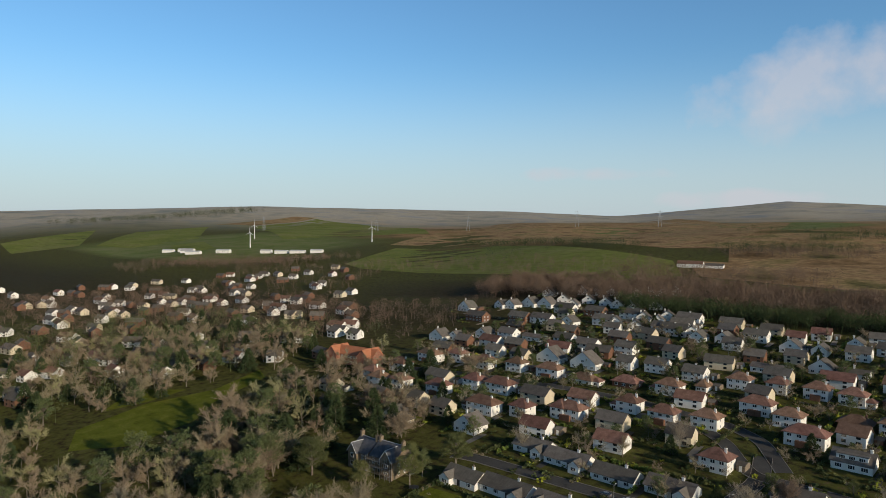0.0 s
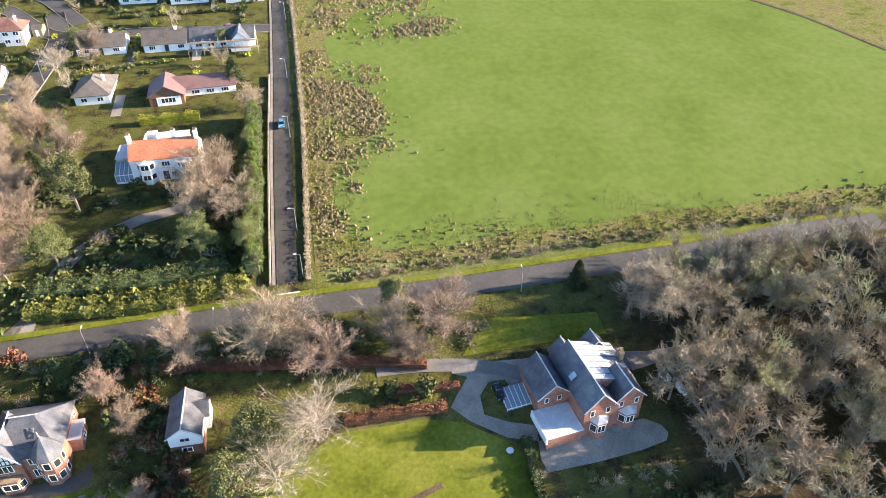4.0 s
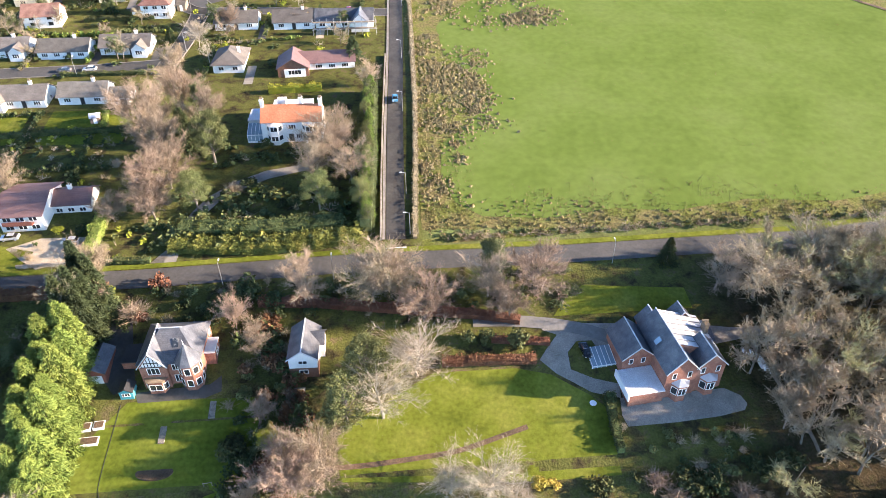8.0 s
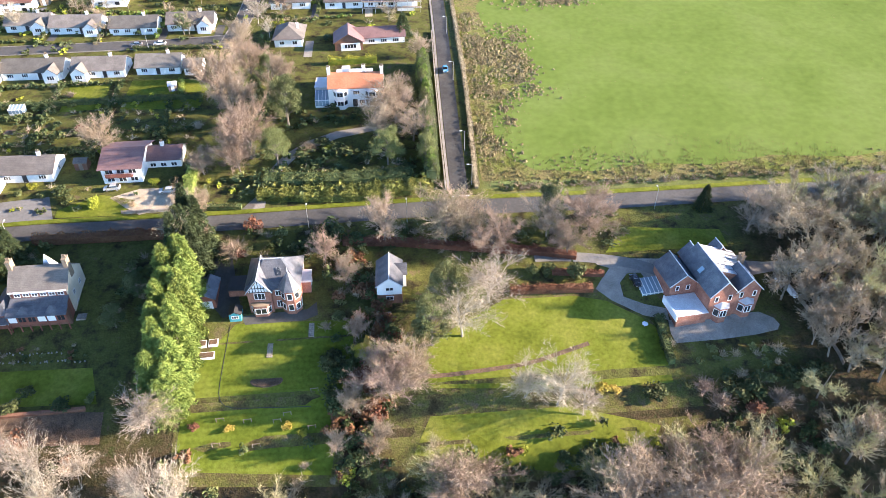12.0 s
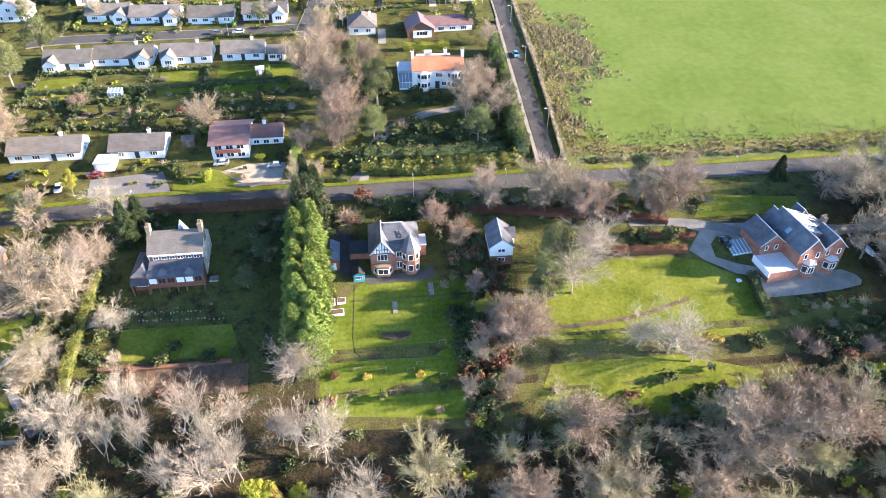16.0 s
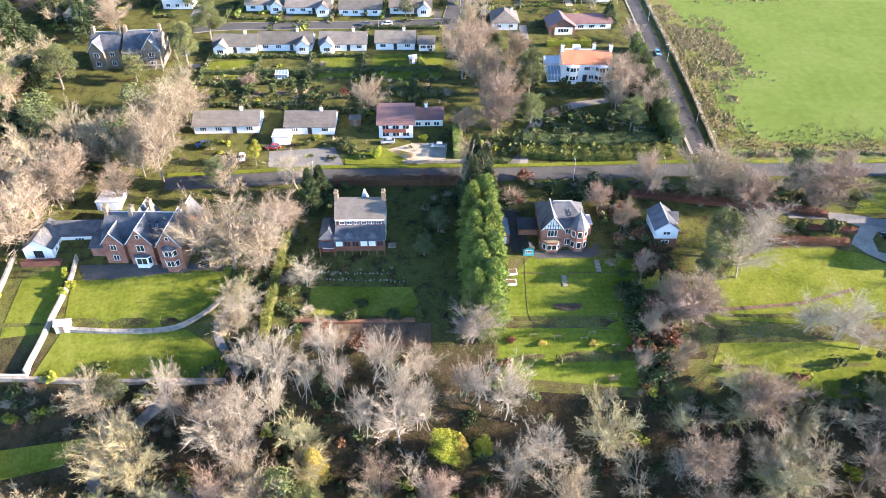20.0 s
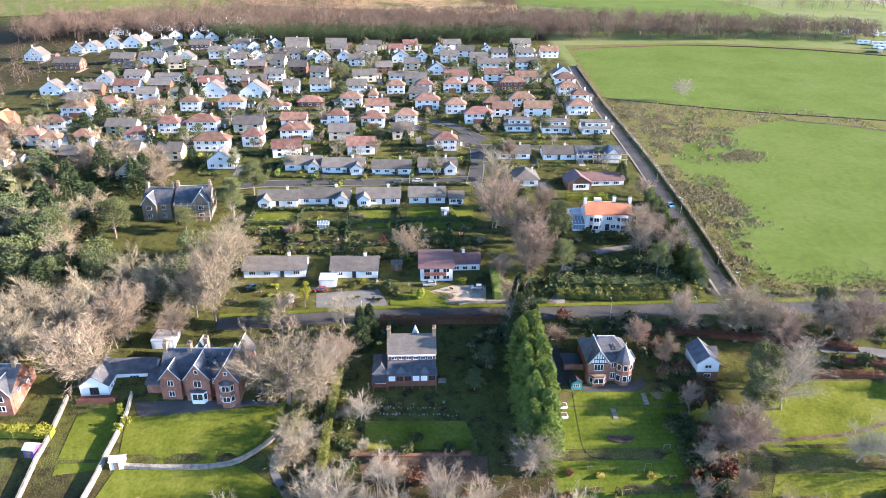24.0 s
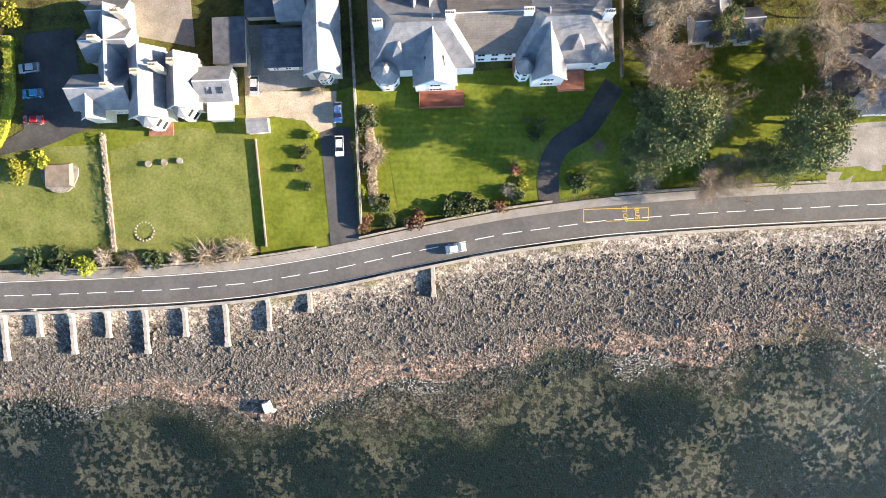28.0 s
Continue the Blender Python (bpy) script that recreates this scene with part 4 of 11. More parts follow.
def soup(name, corners, per, mat):
    """A mesh of loose triangles or quads from a run of corners."""
    me = bpy.data.meshes.new(name)
    n = len(corners) // per
    me.vertices.add(len(corners))
    me.vertices.foreach_set("co", np.asarray(corners, np.float32).ravel())
    me.loops.add(n * per)
    me.loops.foreach_set("vertex_index", np.arange(n * per, dtype=np.int32))
    me.polygons.add(n)
    me.polygons.foreach_set("loop_start", np.arange(0, n * per, per, dtype=np.int32))
    me.materials.append(mat)
    me.update(calc_edges=True)
    return me


def bare_tree(seed, high, wide, bark, twig, stems=1, low=0.25, twigs=3000, fine=0.024, limbs=20, rise=0.62):
    """Trunk, curved limbs that reach out to an egg-shaped crown, and two orders of fine twigs along them."""
    rng = np.random.default_rng(seed)
    wood, segs = Shape(), []

    def reach(a, b, r, lengths, bend):
        """A limb from a to b in bowed lengths."""
        a, b = np.asarray(a, float), np.asarray(b, float)
        up = np.array([0, 0, np.linalg.norm(b - a) * bend])
        ks = np.linspace(0, 1, lengths + 1)
        pts = [a + (b - a) * k + up * k * (1 - k) * 2 + rng.normal(size=3) * 0.12 * (0 < k < 1) for k in ks]
        for k in range(lengths):
            wood.tube(tuple(pts[k]), tuple(pts[k + 1]), r * (1 - 0.8 * ks[k]), r * (1 - 0.8 * ks[k + 1]), 3, False)
            segs.append((pts[k], pts[k + 1], k + 1 if lengths < 3 else k * 0.7))
        return pts

    def crown_point():
        while True:
            u = rng.uniform(-1, 1, 3)
            d = np.linalg.norm(u)
            if 0.5 < d < 1:
                break
        t = (u[2] + 1) / 2
        girth = wide / 2 * (0.62 + 0.6 * t) if t < 0.5 else wide / 2 * (1.22 - 0.3 * (t - 0.5))
        return np.array([u[0] * girth, u[1] * girth, high * (low + (1 - low) * t)])

    for s in range(stems):
        foot = np.array([rng.normal() * 0.35 * (stems - 1), rng.normal() * 0.35 * (stems - 1), -0.4])
        head = np.array([rng.normal() * wide * 0.08 * stems, rng.normal() * wide * 0.08 * stems, high * 0.93])
        r0 = high * 0.015 / stems ** 0.4 + 0.03
        trunk = [foot + (head - foot) * k + np.r_[rng.normal(size=2) * high * 0.016, 0] for k in (0, 0.25, 0.5, 0.75, 1)]
        for k in range(4):
            wood.tube(tuple(trunk[k]), tuple(trunk[k + 1]), r0 * (1 - 0.23 * k), r0 * (1 - 0.23 * (k + 1)), 6)
        for _ in range(max(3, limbs // stems)):
            p = crown_point()
            t = max(0.12, (p[2] / high - rise * np.hypot(p[0], p[1]) / high) * 0.85)
            k = min(t * 4, 3.99)
            start = trunk[int(k)] + (trunk[int(k) + 1] - trunk[int(k)]) * (k % 1)
            limb = reach(start, p, r0 * (0.52 - 0.33 * t), 3, 0.12)
            for _ in range(4 if limbs > 12 else 2):
                q = limb[rng.integers(1, 3)]
                e = q + (p - start) * rng.uniform(0.15, 0.42) + rng.normal(size=3) * wide * 0.12
                reach(q, e, r0 * 0.15, 2, 0.1)
    a = np.array([g_[0] for g_ in segs])
    b = np.array([g_[1] for g_ in segs])
    odds = np.array([g_[2] for g_ in segs]) * np.linalg.norm(b - a, axis=1)
    n1, n2 = int(twigs * 0.16), int(twigs * 0.36)
    n3 = twigs - n1 - n2

    def unit(v):
        return v / (np.linalg.norm(v, axis=1)[:, None] + 1e-9)

    def shoots(at, way, size, n, lean, stray, lift, lo, hi):
        """Side shoots along earlier twigs: places, ways and lengths."""
        k = rng.integers(0, len(at), n)
        start = at[k] + way[k] * (size[k] * rng.uniform(0.15, 1.0, n))[:, None]
        return start, unit(way[k] * lean + rng.normal(size=(n, 3)) * stray + np.array([0, 0, lift])), rng.uniform(lo, hi, n) * high / 12

    k = rng.choice(len(segs), n1, p=odds / odds.sum())
    at = a[k] + (b - a)[k] * rng.random(n1)[:, None]
    out = unit(at - np.array([0, 0, high * (low + 0.1)]))
    way = unit(unit((b - a)[k]) * 0.6 + out * 0.35 + rng.normal(size=(n1, 3)) * 0.42 + np.array([0, 0, 0.3]))
    size = rng.uniform(0.8, 2.1, n1) * high / 12
    at2, way2, size2 = shoots(at, way, size, n2, 0.65, 0.45, 0.15, 0.6, 1.4)
    at3, way3, size3 = shoots(at2, way2, size2, n3, 0.6, 0.5, 0.12, 0.3, 0.8)
    twigs_ = [blades(p, w, m_, rng.uniform(0.7, 1.3, len(p)) * fine * g_, rng) for p, w, m_, g_ in ((at, way, size, 1.25), (at2, way2, size2, 1.0), (at3, way3, size3, 0.9))]
    return wood.mesh("trunk", bark), soup("crown", np.concatenate(twigs_), 3, twig)


def conifer(seed, high, wide, needle, thin=1.0, fronds=4200, foot=0.06, shape=0.8, fine=1.0):
    """Trunk and whorls of drooping sprays."""
    rng = np.random.default_rng(seed)
    wood = Shape().tube((0, 0, -0.4), (0, 0, high * 0.96), high * 0.018, 0.03, 6)
    t = rng.uniform(foot, 1.0, fronds) ** 1.15
    whorl = np.round(t * high / 0.6) * 0.6 / high
    t = whorl * 0.55 + t * 0.45
    a = rng.uniform(0, 2 * np.pi, fronds)
    lump = 1 + 0.2 * np.sin(a * 3 + t * 23) + 0.14 * np.sin(a * 5 - t * 31) + 0.1 * np.sin(a * 9 + t * 57)
    r = wide / 2 * np.clip(1 - t, 0, 1) ** shape * lump * rng.uniform(0.3, 1.0, fronds) ** 0.5 + 0.1
    c = np.stack([r * np.cos(a), r * np.sin(a), t * high - r * 0.22], 1)
    ways = np.stack([np.cos(a), np.sin(a), np.full(fronds, -0.1)], 1) + rng.normal(size=(fronds, 3)) * 0.42
    ways /= np.linalg.norm(ways, axis=1)[:, None]
    crown = blades(c - ways * 0.3, ways, rng.uniform(0.5, 1.1, fronds) * wide / 8 ** thin * fine ** 0.5, rng.uniform(0.045, 0.12, fronds) * fine, rng)
    return wood.mesh("trunk", BARK), soup("crown", crown, 3, needle)


def broad_evergreen(seed, high, wide, mat, leaves=4200, clumps=34, size=1.0):
    """Pine or yew: limbs carrying separate clumps of foliage, with gaps."""
    rng = np.random.default_rng(seed)
    wood = Shape().tube((0, 0, -0.4), (0, 0, high * 0.7), high * 0.025, high * 0.012, 6)
    cs, rs = [], []
    for _ in range(clumps):
        a, t = rng.uniform(0, 6.28), rng.uniform(0.36, 0.97)
        r = wide * 0.42 * math.sqrt(rng.uniform(0.05, 1)) * (1.25 - t * 0.75)
        c = np.array([r * math.cos(a), r * math.sin(a), t * high])
        cs.append(c)
        rs.append(wide * rng.uniform(0.07, 0.16))
        wood.tube((0, 0, high * t * 0.62), tuple(c), high * 0.009, 0.03, 3)
    k = rng.integers(0, clumps, leaves)
    u = rng.normal(size=(leaves, 3))
    u /= np.linalg.norm(u, axis=1)[:, None]
    c = np.array(cs)[k] + u * np.array(rs)[k][:, None] * rng.uniform(0.3, 1.25, leaves)[:, None] * (1, 1, 0.7)
    return wood.mesh("trunk", BARK), soup("crown", leaf_quads(c, rng.uniform(0.07, 0.18, leaves) * size, rng), 4, mat)


def bush_mesh(seed, mat, leaves=620, lumps=9, big=1.0, bare=False):
    """A shrub of unit size: lumps of leaves down to the ground, or a sheaf of bare twigs."""
    rng = np.random.default_rng(seed)
    if bare:
        m = int(leaves * 1.3)
        foot = np.stack([rng.normal(0, 0.1, m), rng.normal(0, 0.1, m), rng.uniform(0, 0.2, m)], 1)
        way = np.stack([rng.normal(0, 0.5, m), rng.normal(0, 0.5, m), np.abs(rng.normal(0.8, 0.3, m))], 1)
        way /= np.linalg.norm(way, axis=1)[:, None]
        reach_ = rng.uniform(0.35, 0.75, m)
        half = m // 3
        k = rng.integers(0, half, m - half)
        foot[half:] = foot[k] + way[k] * (reach_[k] * rng.uniform(0.35, 0.9, m - half))[:, None]
        way[half:] = way[k] * 0.6 + rng.normal(size=(m - half, 3)) * 0.5
        reach_[half:] *= 0.5
        return soup("shrub", blades(foot, way, reach_, rng.uniform(0.007, 0.015, m) * big, rng), 3, mat)
    c = np.stack([rng.uniform(-0.35, 0.35, lumps), rng.uniform(-0.35, 0.35, lumps), rng.uniform(0.2, 0.68, lumps)], 1)
    r = rng.uniform(0.14, 0.34, lumps)
    k = rng.integers(0, lumps, leaves)
    u = rng.normal(size=(leaves, 3))
    u /= np.linalg.norm(u, axis=1)[:, None]
    p = c[k] + u * r[k][:, None] * rng.uniform(0.6, 1.12, leaves)[:, None]
    p[:, 2] = np.maximum(p[:, 2], 0.02)
    return soup("shrub", leaf_quads(p, rng.uniform(0.03, 0.08, leaves) * big, rng), 4, mat)


TREES, CROWD = {}, {}


def tree_kinds():
    """Fine trees for single use, and plainer ones for the crowd."""
    for T, k, limbs, fine in ((TREES, 2.1, 22, 0.025), (CROWD, 0.52, 7, 0.05)):
        for i in range(3):
            T["grey", i] = ("bare grey-brown broadleaf tree with a rounded crown", *bare_tree(11 + i, 12, 9, BARK, TWIG, 1, 0.22, int(3200 * k), fine, limbs))
            T["pink", i] = ("bare tree with a dense reddish-brown twiggy crown", *bare_tree(21 + i, 12, 9, BARK, PINKTWIG, 1, 0.15, int(4600 * k), fine * 1.1, limbs, 0.7))
            T["pale", i] = ("bare pale-barked tree with spreading limbs", *bare_tree(31 + i, 12, 9, PALEBARK, PALETWIG, 1, 0.3, int(2400 * k), fine * 0.85, limbs + 4))
            T["stems", i] = ("bare many-stemmed upright tree with pale bark", *bare_tree(41 + i, 12, 8, PALEBARK, PALETWIG, 6, 0.4, int(2400 * k), fine * 0.85, limbs + 12, 1.3))
            T["moss", i] = ("leafless tree with mossy greenish twigs", *bare_tree(51 + i, 12, 9, BARK, MOSSTWIG, 1, 0.2, int(3400 * k), fine, limbs))
        for i in range(2):
            w = 1.3 if T is TREES else 1.9
            T["fir", i] = ("dark green conifer with drooping branches", *conifer(61 + i, 12, 8.5, NEEDLE, 1.0, int(4200 * k), 0.05, 0.8, w))
            T["ley", i] = ("tall bright green cypress tree", *conifer(71 + i, 12, 8.0, LEYLAND, 1.1, int(6200 * k), 0.0, 0.42, w))
            T["pine", i] = ("green spreading pine tree with open limbs", *broad_evergreen(81 + i, 12, 10, PINE, int(4800 * k), 46, w * 0.66))
            T["oak", i] = ("broad evergreen tree with olive green foliage", *broad_evergreen(91 + i, 12, 10, OLIVE, int(5200 * k), 46, w * 0.64))
        T["gold", 0] = ("golden yellow conifer in a garden", *conifer(101, 12, 6, GOLD, 1.1, int(3600 * k), 0.02, 0.6))
        T["gold", 1] = ("small tree with yellow-green leaves", *broad_evergreen(102, 12, 10, LIME, int(3600 * k), 26))


_count = {}


def tree(kind, x, y, high, wide=None, label=""):
    """One tree at a place: trunk with its crown."""
    n = _count[kind] = _count.get(kind, 0) + 1
    i = n % sum(1 for k in TREES if k[0] == kind)
    words, trunk, crown = TREES[kind, i]
    ob = new("tree", trunk)
    ob.location, ob.rotation_euler = (x, y, float(land(x, y))), (0, 0, (n * 2.399) % 6.283)
    k = high / 12
    ob.scale = ((wide / 9 if wide else k), (wide / 9 if wide else k), k)
    tagged(ob, label or words, "tree", kind + " trees")
    part("crown", crown, ob)
    return ob


def mass(name, items, label, category):
    """Many far trees or shrubs joined into one object of kind stuff. items: (meshes, x, y, turn, scale)."""
    co, lv, lt, mi, mats, nv = [], [], [], [], [], 0
    cache = {}
    for meshes, x, y, turn, (kx, kz) in items:
        c, sn, z = math.cos(turn), math.sin(turn), float(land(x, y))
        for me in meshes:
            if me.name not in cache:
                v = np.empty(len(me.vertices) * 3, np.float32)
                me.vertices.foreach_get("co", v)
                l = np.empty(len(me.loops), np.int32)
                me.loops.foreach_get("vertex_index", l)
                t = np.empty(len(me.polygons), np.int32)
                me.polygons.foreach_get("loop_total", t)
                if me.materials[0] not in mats:
                    mats.append(me.materials[0])
                cache[me.name] = (v.reshape(-1, 3), l, t, mats.index(me.materials[0]))
            v, l, t, k = cache[me.name]
            co.append(np.stack([x + (v[:, 0] * c - v[:, 1] * sn) * kx, y + (v[:, 0] * sn + v[:, 1] * c) * kx, z + v[:, 2] * kz], 1))
            lv.append(l + nv)
            lt.append(t)
            mi.append(np.full(len(t), k, np.int32))
            nv += len(v)
    co, lv, lt, mi = np.concatenate(co), np.concatenate(lv), np.concatenate(lt), np.concatenate(mi)
    me = bpy.data.meshes.new(name)
    me.vertices.add(len(co))
    me.vertices.foreach_set("co", co.astype(np.float32).ravel())
    me.loops.add(len(lv))
    me.loops.foreach_set("vertex_index", lv)
    me.polygons.add(len(lt))
    me.polygons.foreach_set("loop_start", np.r_[0, np.cumsum(lt)[:-1]].astype(np.int32))
    for m in mats:
        me.materials.append(m)
    me.polygons.foreach_set("material_index", mi)
    me.update(calc_edges=True)
    return tagged(new(name, me), label, category, kind="stuff")


PARK = ((-318.6, 111.4), (-342.1, 123.4), (-348.9, 160.0), (-339.5, 192.6), (-351.5, 228.3), (-335.0, 221.3), (-319.9, 181.4), (-302.7, 161.5), (-299.1, 129.6))


def inside(x, y, ring):
    odd = False
    for (a, b), (c, d) in zip(ring, ring[1:] + ring[:1]):
        if (b > y) != (d > y) and x < a + (y - b) * (c - a) / (d - b):
            odd = not odd
    return odd


def hides_park(x, y):
    """Open ground: the parkland lawn and a glade on its seaward side."""
    return any(inside(x - 0.87 * d, y + 0.5 * d, PARK) for d in (0, 7, 14, 22, 30, 38))


def on_wood_lawn(x, y):
    """The mown glades of the woodland garden, with a strip of open ground on their seaward side."""
    return -200 < x < -160 and 20 < y < 39 or -187 < x < -169 and 6 < y < 19


_far = []


def far_tree(kind, x, y, high, wide=None):
    """A tree that is only one of a crowd."""
    if x < -230 and hides_park(x, y):
        return
    n = _count[kind] = _count.get(kind, 0) + 1
    words, trunk, crown = CROWD[kind, n % sum(1 for k in CROWD if k[0] == kind)]
    _far.append(((trunk, crown), x, y, n * 2.399, ((wide / 9 if wide else high / 12), high / 12)))


_low = []


def far_shrub(kind, x, y, wide=2.0, high=1.6):
    n = _count["b" + kind] = _count.get("b" + kind, 0) + 1
    bushes()
    _low.append(((BUSH[kind][(3 if y > 112 else 5) + n % 2],), x, y, n * 2.4, (wide, high)))


BUSH = {}


def bushes():
    if not BUSH:
        for k, m in (("green", LEAF), ("lime", LIME), ("rust", RUST), ("gold", GOLD), ("twig", TWIG), ("pale", PALETWIG), ("olive", OLIVE), ("pink", PINKTWIG), ("laurel", LAUREL), ("ley", LEYLAND)):
            bare = k in ("twig", "pale", "pink")
            BUSH[k] = [bush_mesh(hash_of(k) + j, m, bare=bare) for j in range(3)] + [bush_mesh(hash_of(k) + 5 + j, m, 40, 5, 2.6, bare) for j in range(2)] + [bush_mesh(hash_of(k) + 9 + j, m, 170, 7, 1.35, bare) for j in range(2)]


def shrub(kind, x, y, wide=2.0, high=1.6, label=""):
    """One garden shrub."""
    bushes()
    n = _count["b" + kind] = _count.get("b" + kind, 0) + 1
    ob = new("shrub", BUSH[kind][n % 3])
    ob.location, ob.rotation_euler, ob.scale = (x, y, float(land(x, y)) - 0.05), (0, 0, n * 2.4), (wide, wide, high)
    words = dict(green="dark evergreen garden shrub", lime="bright yellow-green garden shrub", rust="russet-leaved shrub in the border", gold="small golden-leaved garden shrub", twig="leafless brown twiggy shrub", pale="pale leafless twiggy shrub", olive="rounded olive green shrub", pink="reddish leafless twiggy shrub", laurel="bright glossy laurel bush", ley="clipped bright green conifer bush")
    return tagged(ob, label or words[kind], "shrub", kind + " shrubs")


def hash_of(text):
    return sum(ord(c) * (i + 3) for i, c in enumerate(text))


def hedge(points, wide, high, mat, label, step=1.5, density=14):
    """A clipped hedge: a solid core under a coat of leaves."""
    q, n = resample(points, step)
    rng = np.random.default_rng(int(abs(points[0][0] * 7 + points[0][1] * 3)) + 1)
    length = np.hypot(*np.diff(q, axis=0).T).sum()
    m = int(length * (wide + 2 * high) * density * 1.7)
    k = rng.uniform(0, len(q) - 1, m)
    i = np.minimum(k.astype(int), len(q) - 2)
    f = (k - i)[:, None]
    c, s = q[i] * (1 - f) + q[i + 1] * f, n[i]
    around = rng.uniform(0, wide + 2 * high, m)
    off = np.where(around < high, -wide / 2, np.where(around > wide + high, wide / 2, around - high - wide / 2))
    up = np.where(around < high, around, np.where(around > wide + high, wide + 2 * high - around, high))
    wob = 1 + 0.12 * np.sin(k * 1.7) + 0.08 * np.sin(k * 3.1 + 1) + 0.07 * np.sin(k * 0.6 + around * 2.0)
    p = np.concatenate([c + s * (off * wob)[:, None], (land(c[:, 0], c[:, 1]) + up * wob)[:, None]], 1) + rng.normal(size=(m, 3)) * 0.13
    leaves = leaf_quads(p, rng.uniform(0.06, 0.17, m), rng)
    me = soup("hedge", leaves, 4, mat)
    ob = new("hedge", me)
    core = ribbon("hedge_core", points, wide * 0.86, mat, 0.0, step, high * (0.5 if mat in (TWIG, PINKTWIG, PALETWIG, DUSKTWIG) else 0.8), parent=ob, label="")
    return tagged(ob, label, "hedge")


# ---- cars, lamps and small things ----
def car_kind(colour):
    paint = CARPAINT[colour]
    root = new("car")
    s = Shape()
    prof = [(-2.1, 0.35), (-2.12, 0.72), (-1.95, 0.88), (-1.15, 0.95), (1.55, 0.98), (2.05, 0.90), (2.1, 0.55), (2.05, 0.32)]
    n = len(prof)
    for y0, y1, k in ((-0.86, 0.86, 1.0),):
        s.add([(x, y0, z) for x, z in prof] + [(x, y1, z) for x, z in prof], [tuple(range(n)), tuple(range(2 * n - 1, n - 1, -1))] + [(i, n + i, n + (i + 1) % n, (i + 1) % n) for i in range(n)])
    part("body", s.mesh("body", paint), root)
    cab = Shape().add([(-1.2, -0.78, 0.93), (1.75, -0.78, 0.96), (1.75, 0.78, 0.96), (-1.2, 0.78, 0.93), (-0.45, -0.62, 1.42), (1.25, -0.62, 1.42), (1.25, 0.62, 1.42), (-0.45, 0.62, 1.42)],
                      [(4, 5, 6, 7), (0, 1, 5, 4), (1, 2, 6, 5), (2, 3, 7, 6), (3, 0, 4, 7)])
    part("glasshouse", cab.mesh("glasshouse", CARGLASS), root)
    part("roof_panel", Shape().box(-0.42, -0.64, 1.40, 1.22, 0.64, 1.47, 0.05).mesh("roof_panel", paint), root)
    if "wheel" not in _windows:
        w = Shape().tube((0, -0.1, 0), (0, 0.1, 0), 0.32, 0.32, 14)
        _windows["wheel"] = w.mesh("wheel", TYRE)
        _windows["rim"] = Shape().tube((0, -0.115, 0), (0, 0.115, 0), 0.2, 0.2, 10).mesh("rim", METAL)
        _windows["lamp"] = Shape().box(-0.03, -0.17, -0.07, 0.03, 0.17, 0.07).mesh("headlight", LAMPG)
        _windows["tail"] = Shape().box(-0.03, -0.14, -0.08, 0.03, 0.14, 0.08).mesh("tail_light", CARPAINT["red"])
    for x in (-1.3, 1.3):
        for y in (-0.8, 0.8):
            part("rim", _windows["rim"], part("wheel", _windows["wheel"], root, at=(x, y, 0.32)))
    for y in (-0.62, 0.62):
        part("headlight", _windows["lamp"], root, at=(-2.1, y, 0.66))
        part("tail_light", _windows["tail"], root, at=(2.08, y, 0.74))
    return root


_cars = {}


def car(colour, x, y, turn, where="parked on a driveway", lift=0.12):
    m = pose(x, y, float(land(x, y)) + lift, 0, 0, turn)
    label = f"{colour} hatchback car {where}"
    if colour not in _cars:
        _cars[colour] = car_kind(colour)
        _cars[colour].matrix_basis = m
        return tagged(_cars[colour], label, "car", "cars")
    return tagged(copy_thing(_cars[colour], m), label, "car", "cars")


_lamp = []


def street_lamp(x, y, turn):
    m = pose(x, y, float(land(x, y)), 0, 0, turn)
    if _lamp:
        return copy_thing(_lamp[0], m)
    root = tagged(new("street_lamp"), "grey steel street lamp with a short bracket", "street lamp", "street lamps")
    root.matrix_basis = m
    part("pole", Shape().tube((0, 0, -0.3), (0, 0, 1.2), 0.10, 0.09, 8).tube((0, 0, 1.2), (0, 0, 6.2), 0.07, 0.05, 8).mesh("pole", METAL), root)
    part("bracket", Shape().tube((0, 0, 6.1), (0.9, 0, 6.4), 0.045, 0.035, 6).mesh("bracket", METAL), root)
    part("lantern", Shape().box(0.75, -0.14, 6.32, 1.45, 0.14, 6.5, 0.04).mesh("lantern", LAMPG), root)
    _lamp.append(root)
    return root


def shed(name, x, y, turn, w, d, h, wall, tile, label, category="shed", roof="side"):
    r = base(name, x, y, turn, label, category)
    block(r, 0, 0, w, d, h, 0.8 if roof != "flat" else 0.1, roof, wall, tile, over=0.15, foot=-1.0)
    door(r, w / 2, 0, 0, 0, TIMBER if wall is not TIMBER else TRIM, 0.8)
    return r


